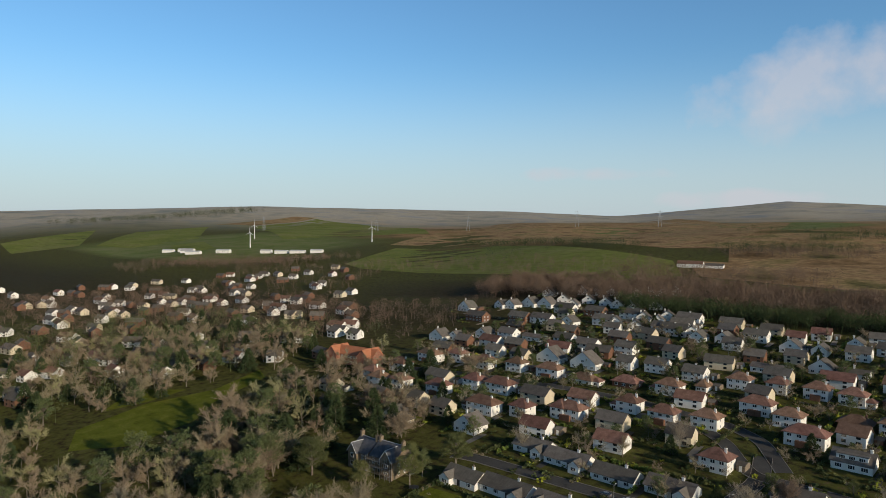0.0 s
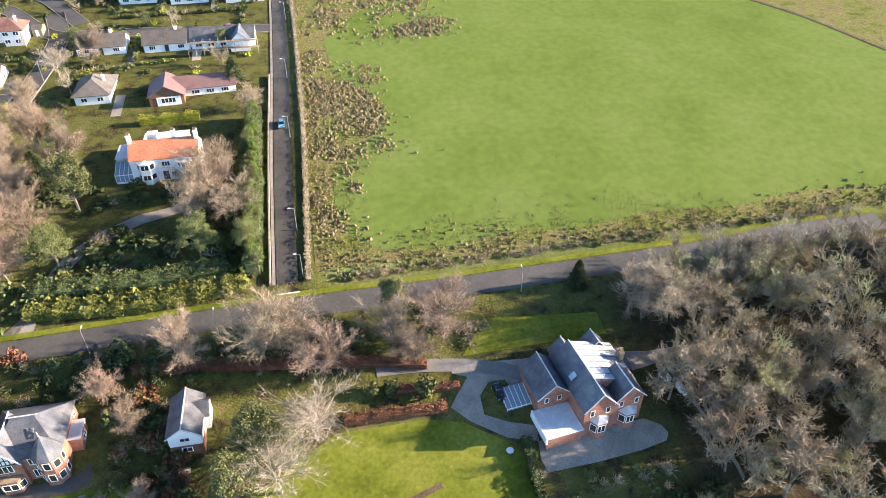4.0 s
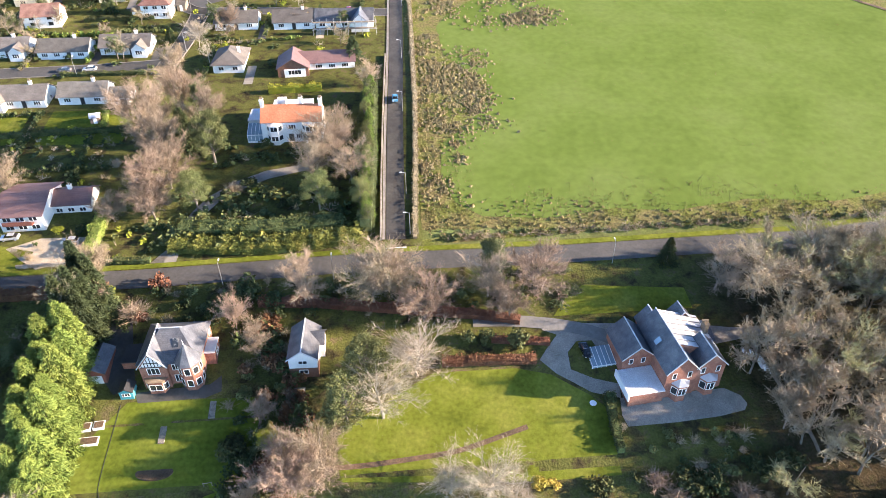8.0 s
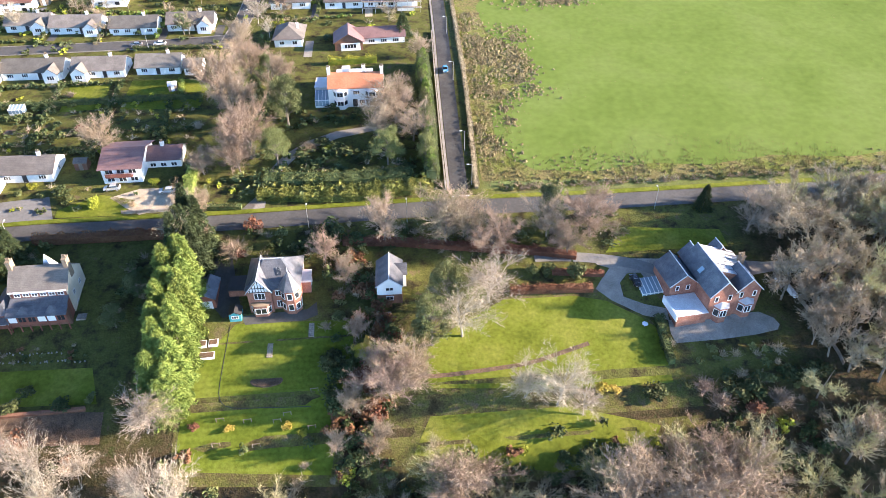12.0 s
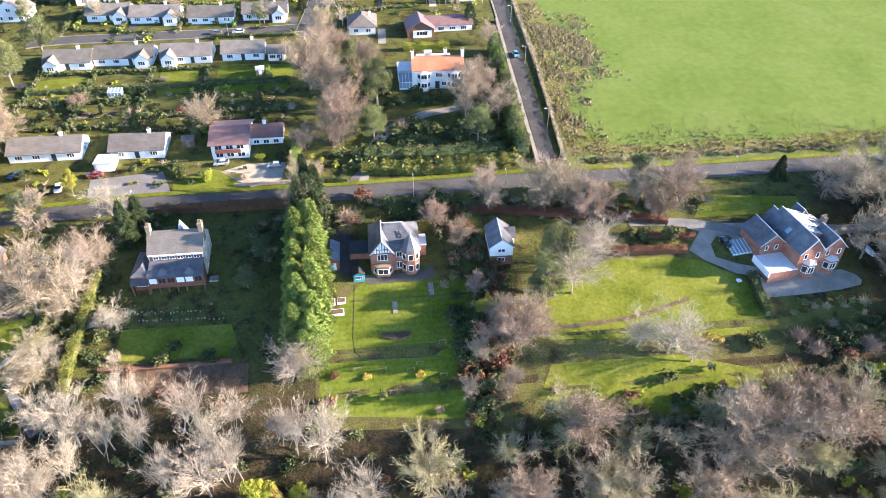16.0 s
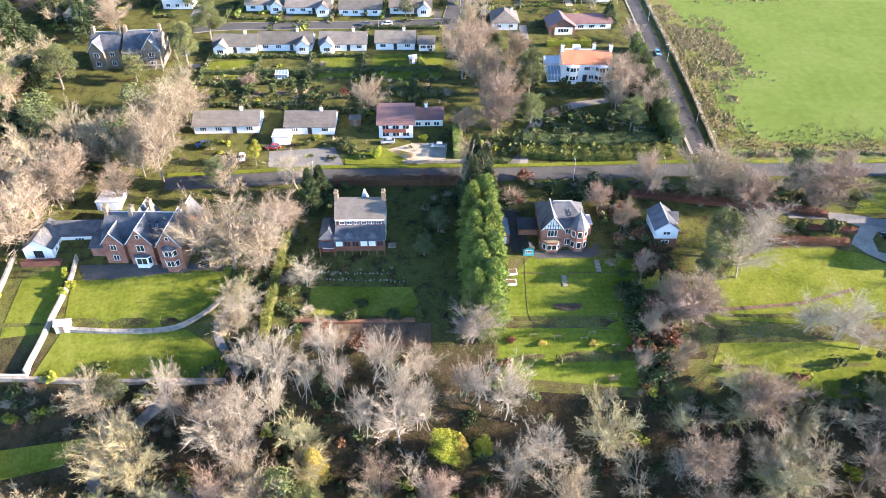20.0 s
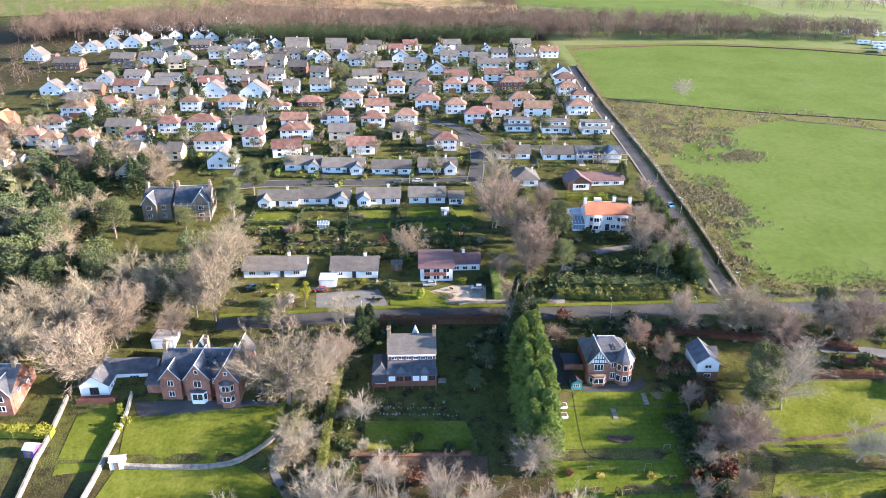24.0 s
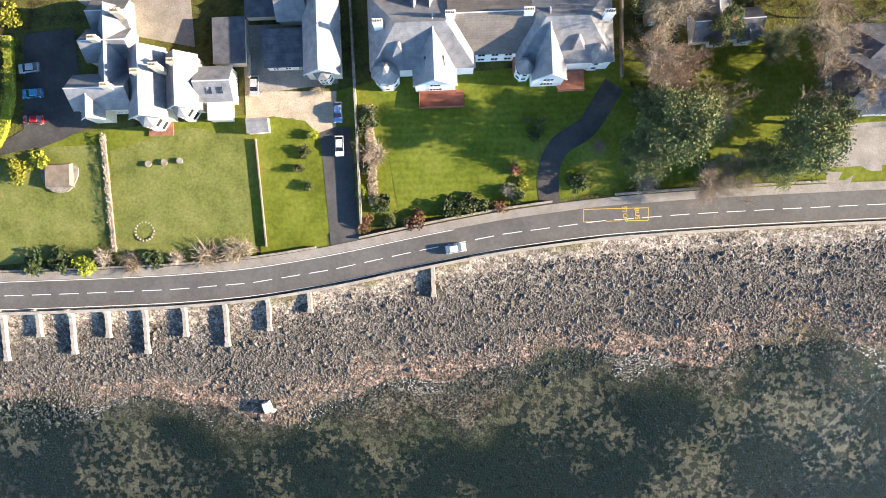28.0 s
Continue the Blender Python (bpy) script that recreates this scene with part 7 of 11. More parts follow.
def white_manor():
    h = base("manor", -44.8, 159.6, -1.5, "white rendered manor with a bright orange tiled roof", "house")
    block(h, 0, 0, 16.5, 8.5, 6.0, 3.2, "side", WHITE, ORANGET, over=0.15)
    block(h, -4.5, 5.5, 5.0, 7.0, 4.0, 0.2, "flat", WHITE, LEADW)
    block(h, 2.0, 7.8, 11.0, 6.5, 5.8, 0.2, "flat", WHITE, LEADW)
    for x in (3.6, 13.2):
        bay_window(h, x, 0, 4.2, 1.5, -2, 5.6, WHITE, LEADW, floors=(1.8, 4.6), h=1.5, cap=0.5)
    window(h, 8.4, 0, 4.6, 0, 2.0, 1.4, 2)
    window(h, 10.0, 0, 1.7, 0, 1.6, 1.4, 2)
    door(h, 7.9, 0, 0.1, 0, DARKT, 1.2, 2.3)
    side_windows(h, 16.5, 1.5, 7, (1.7, 4.6), 2)
    for x, y in ((0.3, 4.2), (10.8, 5.0), (16.2, 4.2)):
        chimney(h, x, y, 6.5, 11.0, 0.9, 1.3, WHITE, 3)
    part("roof_box", Shape().box(4.2, 6.0, 7.8, 6.6, 8.0, 9.8).mesh("roof_box", WHITE), h)
    conservatory(h, -4.2, 0.0, 4.2, 4.2, 2.4, 1.5)


white_manor()


def plum_house():
    h = base("house", -103.2, 127.6, 0.5, "white house with a wide plum-coloured tiled roof", "house")
    block(h, 0, 0, 10.0, 14.0, 4.6, 2.2, "side", WHITE, PURPLET, over=0.7)
    block(h, 9.5, 6.0, 9.5, 8.0, 3.2, 2.0, "side", WHITE, PURPLET, over=0.5)
    part("balcony", Shape().box(1.2, -1.2, 2.3, 8.0, 0.05, 2.5).box(1.2, -1.2, 2.5, 8.0, -1.1, 3.4).mesh("balcony", REDWOOD), h, "dark red balcony")
    facade(h, 0.5, 9.5, 0, (1.2, 3.5), 3, w=2.0, h=1.3)
    facade(h, 10.2, 18.5, 6.0, (1.6,), 3, w=1.6, h=1.2)
    chimney(h, 14, 10, 4, 6.4, 0.9, 0.7, WHITE, 2)


plum_house()


def stone_villas():
    h = base("villa", -202.6, 171.5, -4.0, "buff stone villa with steep slate gables", "house", "stone villas")
    block(h, 0, 0, 10.0, 11, 6.4, 4.0, "side", TANST, SLATE, ridge=LEADW)
    block(h, 0.2, -1.2, 5.0, 8, 6.2, 3.2, "front", TANST, SLATE, ridge=LEADW)
    facade(h, 0.6, 4.8, -1.2, (1.8, 4.8), 1, w=1.7, h=1.7)
    facade(h, 5.6, 9.6, 0, (1.8, 4.8), 1, w=1.5, h=1.7)
    chimney(h, 0.4, 5.5, 7, 12.3, 0.9, 1.6, TANST, 3)
    chimney(h, 9.6, 5.5, 7, 12.3, 0.9, 1.6, TANST, 3)
    k = base("villa", -190.8, 171.0, 4.0, "buff stone villa behind scaffolding, slate gables", "house", "stone villas")
    block(k, 0, 0, 12.0, 11, 6.8, 4.2, "side", TANST, SLATE, ridge=LEADW)
    block(k, 6.4, -1.4, 5.4, 8, 6.8, 3.6, "front", TANST, SLATE, ridge=LEADW)
    facade(k, 0.5, 6.0, 0, (1.8, 4.9), 2, w=1.4, h=1.7)
    facade(k, 6.6, 11.6, -1.4, (1.8, 4.9), 1, w=1.9, h=1.7)
    side_windows(k, 12, 1, 10, (1.8, 4.9), 3)
    chimney(k, 0.4, 5.5, 7, 12.6, 0.9, 1.6, TANST, 3)
    chimney(k, 11.6, 5.5, 7, 12.6, 0.9, 1.6, TANST, 3)
    scaffold(-190.5, 168.3, 4.0, 12.0, 1.2, 7.0)
    f = base("house", -43.9, 195.0, 2.0, "brown-roofed bungalow with a brick gabled wing", "house")
    block(f, 0, 0, 9.5, 10, 3.0, 2.8, "front", BROWN, PURPLET, over=0.5)
    block(f, 6, 4.0, 18, 8, 2.8, 2.2, "side", WHITE, PURPLET, over=0.5)
    part("gable_front", Shape().box(2.0, -0.15, -1, 8.6, 0.0, 2.6).mesh("gable_front", WHITE), f)
    window(f, 5.2, -0.15, 1.6, 0, 4.0, 1.5, 3)
    facade(f, 10.5, 23, 4.0, (1.5,), 3, w=2.2, h=1.2, bars=2)
    s = base("house", -33.9, 228.0, -2.0, "grey-roofed house wrapped in scaffolding", "house")
    block(s, 0, 0, 20.0, 9, 2.9, 2.6, "side", WHITE, SLATE)
    block(s, 12.5, -3.0, 6.0, 8, 3.0, 2.8, "front", WHITE, SLATE)
    facade(s, 0.5, 12, 0, (1.5,), 3, w=2.0, h=1.3)
    scaffold(-34.5, 223.0, -2.0, 22.0, 1.3, 4.6)


def scaffold(x, y, turn, w, d, high):
    s = base("scaffolding", x, y, turn, "steel pole scaffolding with timber boards", "scaffolding")
    for i in range(int(w / 2.4) + 1):
        for yy in (0, d):
            part("pole", Shape().tube((i * 2.4, yy, -0.5), (i * 2.4, yy, high + 0.8), 0.05, 0.05, 5).mesh("pole", METAL), s)
    for z in np.arange(2.0, high + 0.1, 2.2):
        for yy in (0, d):
            part("ledger", Shape().tube((0, yy, z), (w, yy, z), 0.05, 0.05, 5).mesh("ledger", METAL), s)
        part("walkway", Shape().box(0, 0, z + 0.05, w, d, z + 0.1).mesh("walkway", TIMBER), s)


stone_villas()

# ---- shore properties ----
def shore_villa():
    """Rambling white villa with many slate roofs."""
    h = base("villa", -176.0, -40.5, 0.0, "rambling white villa with steep blue slate roofs and many gables", "house")
    block(h, 0.0, 2.5, 11.0, 6.5, 6.0, 3.4, "side", CREAM, PALESLATE, ridge=LEADW)
    block(h, 2.6, 12.0, 8.5, 6.0, 5.6, 3.2, "side", CREAM, PALESLATE, ridge=LEADW)
    block(h, 3.8, 18.0, 7.0, 6.0, 5.2, 2.8, "side", CREAM, PALESLATE, ridge=LEADW)
    block(h, 5.0, 6.0, 5.0, 16.0, 5.8, 3.0, "front", CREAM, PALESLATE, ridge=LEADW)
    block(h, 11.0, 0.5, 7.0, 13.0, 6.4, 3.8, "front", CREAM, PALESLATE, ridge=LEADW)
    block(h, 18.0, 2.2, 6.0, 10.0, 6.0, 3.2, "front", CREAM, PALESLATE, ridge=LEADW)
    block(h, 24.0, 3.6, 6.6, 6.4, 5.0, 2.4, "side", CREAM, PALESLATE, ridge=LEADW)
    block(h, 25.2, 0.2, 4.4, 3.4, 2.8, 0.2, "flat", CREAM, LEADW)
    block(h, 1.5, 0.8, 4.0, 4.0, 6.0, 2.4, "front", CREAM, PALESLATE, ridge=LEADW)
    for x, y, w in ((14.5, 0.5, 4.2), (21.0, 2.2, 3.8)):
        bay_window(h, x, y, w, 1.8, -1, 6.2, CREAM, PALESLATE, floors=(1.7, 4.6), h=1.7, cap=1.4)
    facade(h, 5.8, 10.8, 2.5, (1.7, 4.5), 2)
    facade(h, 24.4, 30.2, 3.6, (1.6, 4.0), 2)
    side_windows(h, 30.6, 4, 9.5, (1.6, 4.0), 2)
    for x in (26.6, 28.8):
        part("rooflight", Shape().slab((x - 0.5, 4.6, 6.05), (x + 0.5, 4.6, 6.05), (x + 0.5, 5.7, 6.9), (x - 0.5, 5.7, 6.9), 0.12).mesh("rooflight", SOLAR), h, "white-framed rooflight")
    for x, y, z in ((8.5, 5.7, 11.5), (14.5, 8.0, 12.0), (18.0, 9.0, 12.0), (6.0, 15.0, 10.8), (10.5, 20.0, 10.6), (21, 10, 11)):
        chimney(h, x, y, 6, z, 1.6, 0.9, CREAM, 3)
    part("terrace", Shape().box(12.0, -2.2, -1, 17, 0.5, 0.25).mesh("terrace", BRICK), h)


shore_villa()


def stable_court():
    """Dark-roofed courtyard range beside the villa."""
    h = base("outbuilding", -149.0, -33.0, 0.0, "courtyard range with flat and pitched dark slate roofs", "house")
    block(h, 0.0, 3.6, 6.2, 9.0, 3.4, 0.2, "flat", CREAM, SLATE)
    block(h, 6.6, 12.6, 6.0, 5.2, 3.6, 0.2, "flat", CREAM, SLATE)
    block(h, 18.4, 0.6, 6.6, 16.0, 5.2, 3.6, "front", CREAM, PALESLATE, ridge=LEADW)
    block(h, 10.3, 2.6, 8.2, 7.0, 3.6, 1.0, "mono", CREAM, SLATE)
    block(h, 13.2, 11.4, 5.4, 6.0, 4.6, 2.2, "side", CREAM, PALESLATE)
    facade(h, 10.6, 18.2, 2.6, (1.7,), 3)
    bay_window(h, 21.7, 0.6, 3.4, 1.2, -1, 4.8, CREAM, PALESLATE, floors=(1.7, 3.9), h=1.4)
    side_windows(h, 25.0, 1.5, 15, (1.6, 4.0), 3)
    chimney(h, 21.7, 15.5, 6, 10.5, 0.9, 1.4, CREAM, 2)
    part("yard_wall", Shape().box(6.2, 1.0, -1, 6.5, 12.6, 2.2).mesh("yard_wall", STONE), h)
    sh2 = base("summer_house", -143.4, -43.0, 2, "small pale shed with a sloping felt roof", "shed")
    block(sh2, 0, 0, 4.2, 2.8, 2.1, 0.4, "mono", CREAM, PALESLATE, over=0.15)
    door(sh2, 2.3, 0, 0, 0, TRIM, 0.8)


stable_court()


def shore_mansion():
    """Broad white house with two hipped and gabled wings."""
    h = base("mansion", -118.0, -35.0, 0.3, "broad white mansion with pale grey slate roofs and twin wings", "house")
    block(h, 16.0, 5.0, 15.5, 13.0, 6.4, 4.0, "side", WHITE, GREYT, ridge=LEADW)
    for x0, w in ((0.5, 20.0), (29.0, 18.5)):
        block(h, x0, 2.6, w, 14.5, 6.2, 5.2, "hip", WHITE, PALESLATE, cut=2.0)
    for x0, w, dep in ((8.8, 8.0, -0.6), (32.0, 6.2, -0.4)):
        block(h, x0, dep, w, 12, 6.2, 4.4, "front", WHITE, PALESLATE, ridge=LEADW)
        window(h, x0 + w / 2, dep, 4.8, 0, 2.2, 1.6, 2)
        window(h, x0 + w / 2, dep, 1.7, 0, 2.6, 1.8, 3)
        part("solar_panel", Shape().slab((x0 + 2.0, 2.0, 8.6), (x0 + w - 2.0, 2.0, 8.6), (x0 + w - 2.0, 4.0, 9.1), (x0 + 2.0, 4.0, 9.1), 0.1).mesh("solar_panel", SOLAR), h, "dark glazed roof window")
    for cx, cy, rr in ((3.2, 2.2, 2.6), (44.6, 4.6, 2.4), (30.5, 2.4, 1.8)):
        octo = [(cx + rr * math.cos(a), cy + rr * math.sin(a)) for a in np.linspace(0, 2 * math.pi, 9)[:-1] + math.pi / 8]
        tur = part("turret", Shape().prism(octo, -1, 6.2).mesh("turret", WHITE), h)
        capr = [(cx + rr * 1.15 * math.cos(a), cy + rr * 1.15 * math.sin(a)) for a in np.linspace(0, 2 * math.pi, 9)[:-1] + math.pi / 8]
        part("spire", Shape().prism(capr, 6.1, 6.1, (cx, cy, 9.4)).mesh("spire", PALESLATE), tur)
        for a in (-90, -45, -135):
            for z in (1.7, 4.6):
                window(tur, cx + rr * 0.92 * math.cos(radians(a)), cy + rr * 0.92 * math.sin(radians(a)), z, a + 90, 1.1, 1.5, 0)
    for x0 in (8.0, 11.0, 38.5, 41.5):
        block(h, x0, 12.5, 2.6, 7.5, 6.4, 2.6, "front", WHITE, PALESLATE)
    for x, y in ((6.0, 9.0), (40.5, 9.0)):
        part("dormer", Shape().box(x - 0.9, y - 4.6, 6.6, x + 0.9, y - 1.5, 8.6).mesh("dormer", WHITE), h)
        part("dormer_roof", Shape().prism([(x - 1.15, y - 4.9), (x + 1.15, y - 4.9), (x + 1.15, y - 0.8), (x - 1.15, y - 0.8)], 8.55, 8.6, (x, y - 2.5, 9.9)).mesh("dormer_roof", PALESLATE), h)
    facade(h, 20.8, 28.8, 5.0, (1.8, 4.7), 3, w=1.5, h=1.6)
    for x, y in ((16.2, 11.0), (31.0, 11.0), (22.0, 16.5), (2.5, 10), (46, 10)):
        chimney(h, x, y, 8, 12.4, 1.8, 0.9, WHITE, 4)
    part("terrace", Shape().box(9.4, -4.0, -1.5, 18.5, -0.6, 0.35).mesh("terrace", REDWOOD), h, "reddish timber terrace")
    part("railing", Shape().box(9.4, -4.0, 0.35, 18.5, -3.92, 1.3).box(9.4, -3.92, 0.35, 9.48, -0.6, 1.3).mesh("railing", REDWOOD), h)
    part("porch", Shape().box(28.6, 2.2, -1, 32.0, 5.0, 2.8).mesh("porch", BRICK), h)
    part("pergola", Shape().box(37.5, -1.6, -1, 43.0, 2.6, 0.3).box(37.5, -1.6, 0.3, 43, -1.5, 1.2).mesh("pergola", BRICK), h)


shore_mansion()


def shore_cottages():
    h = base("cottage", -53.6, -28.0, 2.0, "small dark-roofed cottage with white gables", "house")
    block(h, 0, 0, 13.0, 5.5, 3.4, 2.6, "side", WHITE, SLATE, ridge=LEADW)
    block(h, 1.2, 3, 6.5, 9.0, 3.4, 2.8, "front", WHITE, SLATE, ridge=LEADW)
    for x in (3.5, 9.0):
        block(h, x, -0.8, 3.0, 3.2, 3.2, 1.5, "front", WHITE, SLATE)
        window(h, x + 1.5, -0.8, 1.6, 0, 1.5, 1.3)
    chimney(h, 6.6, 2.8, 4, 7.6, 0.9, 1.2, BRICK, 2)
    k = base("cottage", -37.8, -13.6, -8.0, "red brick coach house with a pale slate roof", "house")
    block(k, 0, 0, 5.4, 9.0, 3.6, 3.0, "front", BRICK, SLATE, ridge=LEADW)
    window(k, 2.7, 0, 1.7, 0, 1.6, 1.3)
    m = base("house", -26.4, -46.0, 0, "large house with a dark hipped slate roof and a paved terrace", "house")
    block(m, 0.5, 2.5, 16.0, 13.0, 4.2, 4.0, "hip", WHITE, SLATE)
    block(m, 4.0, 10, 12, 10, 4.2, 3.2, "hip", WHITE, SLATE)
    facade(m, 1.0, 16, 2.5, (1.8,), 4, w=1.8, h=1.5)
    n = base("shed", -157.6, -15.6, 3.0, "brick garden store with a grey gabled roof", "shed")
    block(n, 0, 0, 7.4, 5.0, 2.6, 1.8, "side", BRICK, GREYT)
    door(n, 3.7, 0, 0, 0, TRIM)
    for x, y, m2, lab in ((-125.8, -7.0, CANVAS, "small pale-roofed garden shed"), (-62.5, -24.0, TIMBER, "small weathered timber shed"), (-58.0, -42.0, TIMBER, "open timber garden shelter"), (-22.5, -20.0, CANVAS, "small pale-roofed garden store"), (-51.5, -7.0, SLATE, "small dark-roofed garden shed")):
        shed("shed", x, y, 8, 2.6, 2.2, 2.0, TIMBER, m2, lab)


shore_cottages()

# walls, fences and hedges by the shore
sheet("garden_grass", ((-205, -67), (-205, -44), (-172, -41), (-144, -39), (-130, -36), (-118, -33), (-66, -30), (-50, -26), (-12, -26), (-12, -57), (-66, -56.5), (-90, -59), (-120, -62.5), (-150, -66.5)), GRASS, 0.05, 5.0, label="mixed garden grass behind the shore road")
ribbon("garden_wall", tuple((float(x), float(coast(x)) + 5.1) for x in np.arange(-215, -128, 4.0)), 0.4, STONE, 0.0, 3.0, 0.9, label="low stone wall between the gardens and the road", category="wall")
ribbon("garden_wall", tuple((float(x), float(coast(x)) + 5.3) for x in np.arange(-122, -80, 4.0)), 0.4, STONE, 0.0, 3.0, 1.0, label="low stone wall of the mansion", category="wall")
ribbon("garden_wall", tuple((float(x), float(coast(x)) + 5.2) for x in np.arange(-69, -24, 4.0)), 0.4, STONE, 0.0, 3.0, 1.2, label="stone wall under the evergreens", category="wall")
hedge(((-173.4, -42.0), (-172.6, -66.0)), 0.7, 1.0, PALETWIG, "thin clipped boundary hedge between the lawns")
ribbon("garden_wall", ((-142.3, -44.0), (-141.2, -66.0)), 0.25, TIMBER, 0.0, 3.0, 0.8, label="low wall dividing the lawns", category="wall")
ribbon("garden_wall", ((-121.8, -12.0), (-121.4, -62.0)), 0.4, STONE, 0.0, 3.0, 1.6, label="tall stone wall beside the drive", category="wall")
ribbon("garden_wall", ((-122.0, 0.0), (-122.0, -12.0)), 0.4, STONE, 0.0, 3.0, 1.6, label="stone wall of the car park", category="wall")
ribbon("garden_wall", ((-67.0, 1.0), (-67.4, -34.0)), 0.4, TIMBER, 0.0, 3.0, 1.8, label="tall boarded fence", category="fence")
hedge(((-191.0, -22.0), (-191.5, -34.0), (-194.5, -43.0), (-203.0, -50.0)), 1.8, 1.6, LIME, "bright clipped hedge round the forecourt")
hedge(((-119.0, -38.0), (-118.6, -58.0)), 1.6, 1.4, TWIG, "mixed hedge beside the lawn")
rock = base("rock", -142.4, -100.2, 0, "pale flat boulder standing out of the shallows", "rock")
rock.location.z = -0.2
rock_me = bpy.data.meshes.new("boulder")
rb = bmesh.new()
bmesh.ops.create_icosphere(rb, subdivisions=3, radius=1.0)
for v in rb.verts:
    k = 1 + 0.28 * noise.noise(v.co * 1.6)
    v.co = Vector((v.co.x * 1.6 * k, v.co.y * 1.5 * k, v.co.z * 0.75 * k))
rb.to_mesh(rock_me)
rb.free()
rock_me.materials.append(CONCRETE)
part("boulder", rock_me, rock)
pool = base("garden_pond", -183.0, -50.0, 0, "small rock-edged garden pond area with dark shelter", "pond")
part("shelter", Shape().box(-3.0, -2.6, -0.2, 3.0, 2.6, 1.2, 0.5).mesh("shelter", TIMBER), pool)
part("edging", Shape().prism([(3.9 * math.cos(a) * (1 + 0.1 * math.sin(3 * a)), 3.6 * math.sin(a)) for a in np.linspace(0, 6.283, 17)[:-1]], -0.2, 0.25).mesh("edging", STONE), pool)
for x, y in ((-164.5, -48.3), (-161.2, -48.1), (-158.0, -47.9)):
    pot = base("planter", x, y, 0, "round dark stone planter on the lawn", "planter", "planters")
    part("bowl", Shape().tube((0, 0, 0), (0, 0, 0.7), 0.5, 0.65, 12).mesh("bowl", STONE), pot)
ring = base("flower_ring", -166.3, -62.0, 0, "ring of pale stones in the grass", "stone ring")
for i in range(18):
    a = i * 2 * math.pi / 18
    part("stone", _windows.setdefault("ringstone", Shape().box(-0.2, -0.15, 0, 0.2, 0.15, 0.22, 0.05).mesh("stone", CONCRETE)), ring, at=(1.9 * math.cos(a), 1.9 * math.sin(a), 0.05), turn=math.degrees(a))

# bay lines of the car park
park = ribbon("bay_line", ((-114.8, -1.8), (-114.8, -6.4)), 0.1, MARK, 0.12, 2.0, label="worn white parking bay line", category="road marking")
for i in range(1, 15):
    for y0, y1 in ((-1.8, -6.4),) + (((-11.2, -15.6),) if i < 13 else ()):
        ribbon("bay_line", ((-114.8 + i * 2.7, y0), (-114.8 + i * 2.7, y1)), 0.1, MARK, 0.12, 2.0, label="worn white parking bay line", category="road marking")

# cars
for colour, x, y, a, where in (("silver", -112.8, -4.2, 92, "parked in the car park"), ("cyan", -96.4, -3.6, 88, "parked in the car park"), ("white", -88.3, -5.0, 90, "parked in the car park"), ("blue", -77.5, -4.2, 90, "parked in the car park"),
                               ("white", -118.9, -14.0, 88, "parked in the car park"), ("red", -116.4, -13.6, 90, "parked in the car park"), ("white", -112.1, -13.4, 92, "parked in the car park"), ("silver", -108.2, -12.2, 80, "parked in the car park"),
                               ("white", -92.2, -14.4, 2, "parked behind the mansion"), ("white", -83.8, -14.2, 0, "parked behind the mansion"), ("silver", -141.9, -33.4, 88, "parked in the court"), ("blue", -125.2, -39.2, 90, "parked on the drive"),
                               ("white", -125.2, -46.0, 90, "parked on the drive"), ("silver", -187.3, -28.3, 5, "parked on the forecourt"), ("cyan", -186.9, -33.4, 3, "parked on the forecourt"), ("red", -187.2, -38.6, -4, "parked on the forecourt"),
                               ("white", -102.2, -67.7, 188, "driving along the coast road"), ("white", -141.8, 117.6, 100, "parked on a driveway"), ("red", -133.7, 122.4, 0, "parked on a driveway"), ("blue", -154.6, 124.2, 15, "parked on a driveway"),
                               ("silver", -100.5, 124.9, 5, "parked on a driveway"), ("silver", -85.8, 122.6, 0, "parked on a driveway"), ("white", -104.1, 204.0, 3, "parked at the kerb"), ("grey", -112.0, 203.8, 2, "parked at the kerb"), ("black", -143.9, 79.2, 80, "parked beside the terrace"),
                               ("red", -23.0, 241.8, 0, "parked on the estate road"), ("black", 28.5, 84.0, 95, "parked beside the brick house"), ("cyan", -78.0, 100.4, 70, "parked beside the garage"), ("black", -80.2, 101.2, 70, "parked beside the garage"), ("cyan", -7.8, 118.6 + 60, 90, "driving down the lane")):
    car(colour, x, y, a, where, 0.2 if "driving" in where else 0.12)

# ---- the estate ----
# lower row above the upper road
bungalow(-158.4, 130.6, 0.8, 19.1, 9.0, wing=0, chim=1, label='white bungalow with a grey roof and a small gabled porch')
bungalow(-131.2, 130.0, -1.2, 14.5, 9.5, label='white split-level bungalow with a balcony and grey roof')
# white terrace of linked bungalows
bungalow(-164.0, 181.7, -1.0, 14.7, 9.0, wing=-1)
bungalow(-148.8, 183.5, -1.0, 18.9, 9.0, wing=1)
bungalow(-127.0, 183.1, -1.0, 16.3, 9.0, wing=-1)
bungalow(-107.2, 183.8, -1.0, 13.8, 8.5)
bungalow(-91.9, 182.5, -1.0, 5.4, 7.0, chim=0, label='small white annexe with a grey roof', rise=1.6)
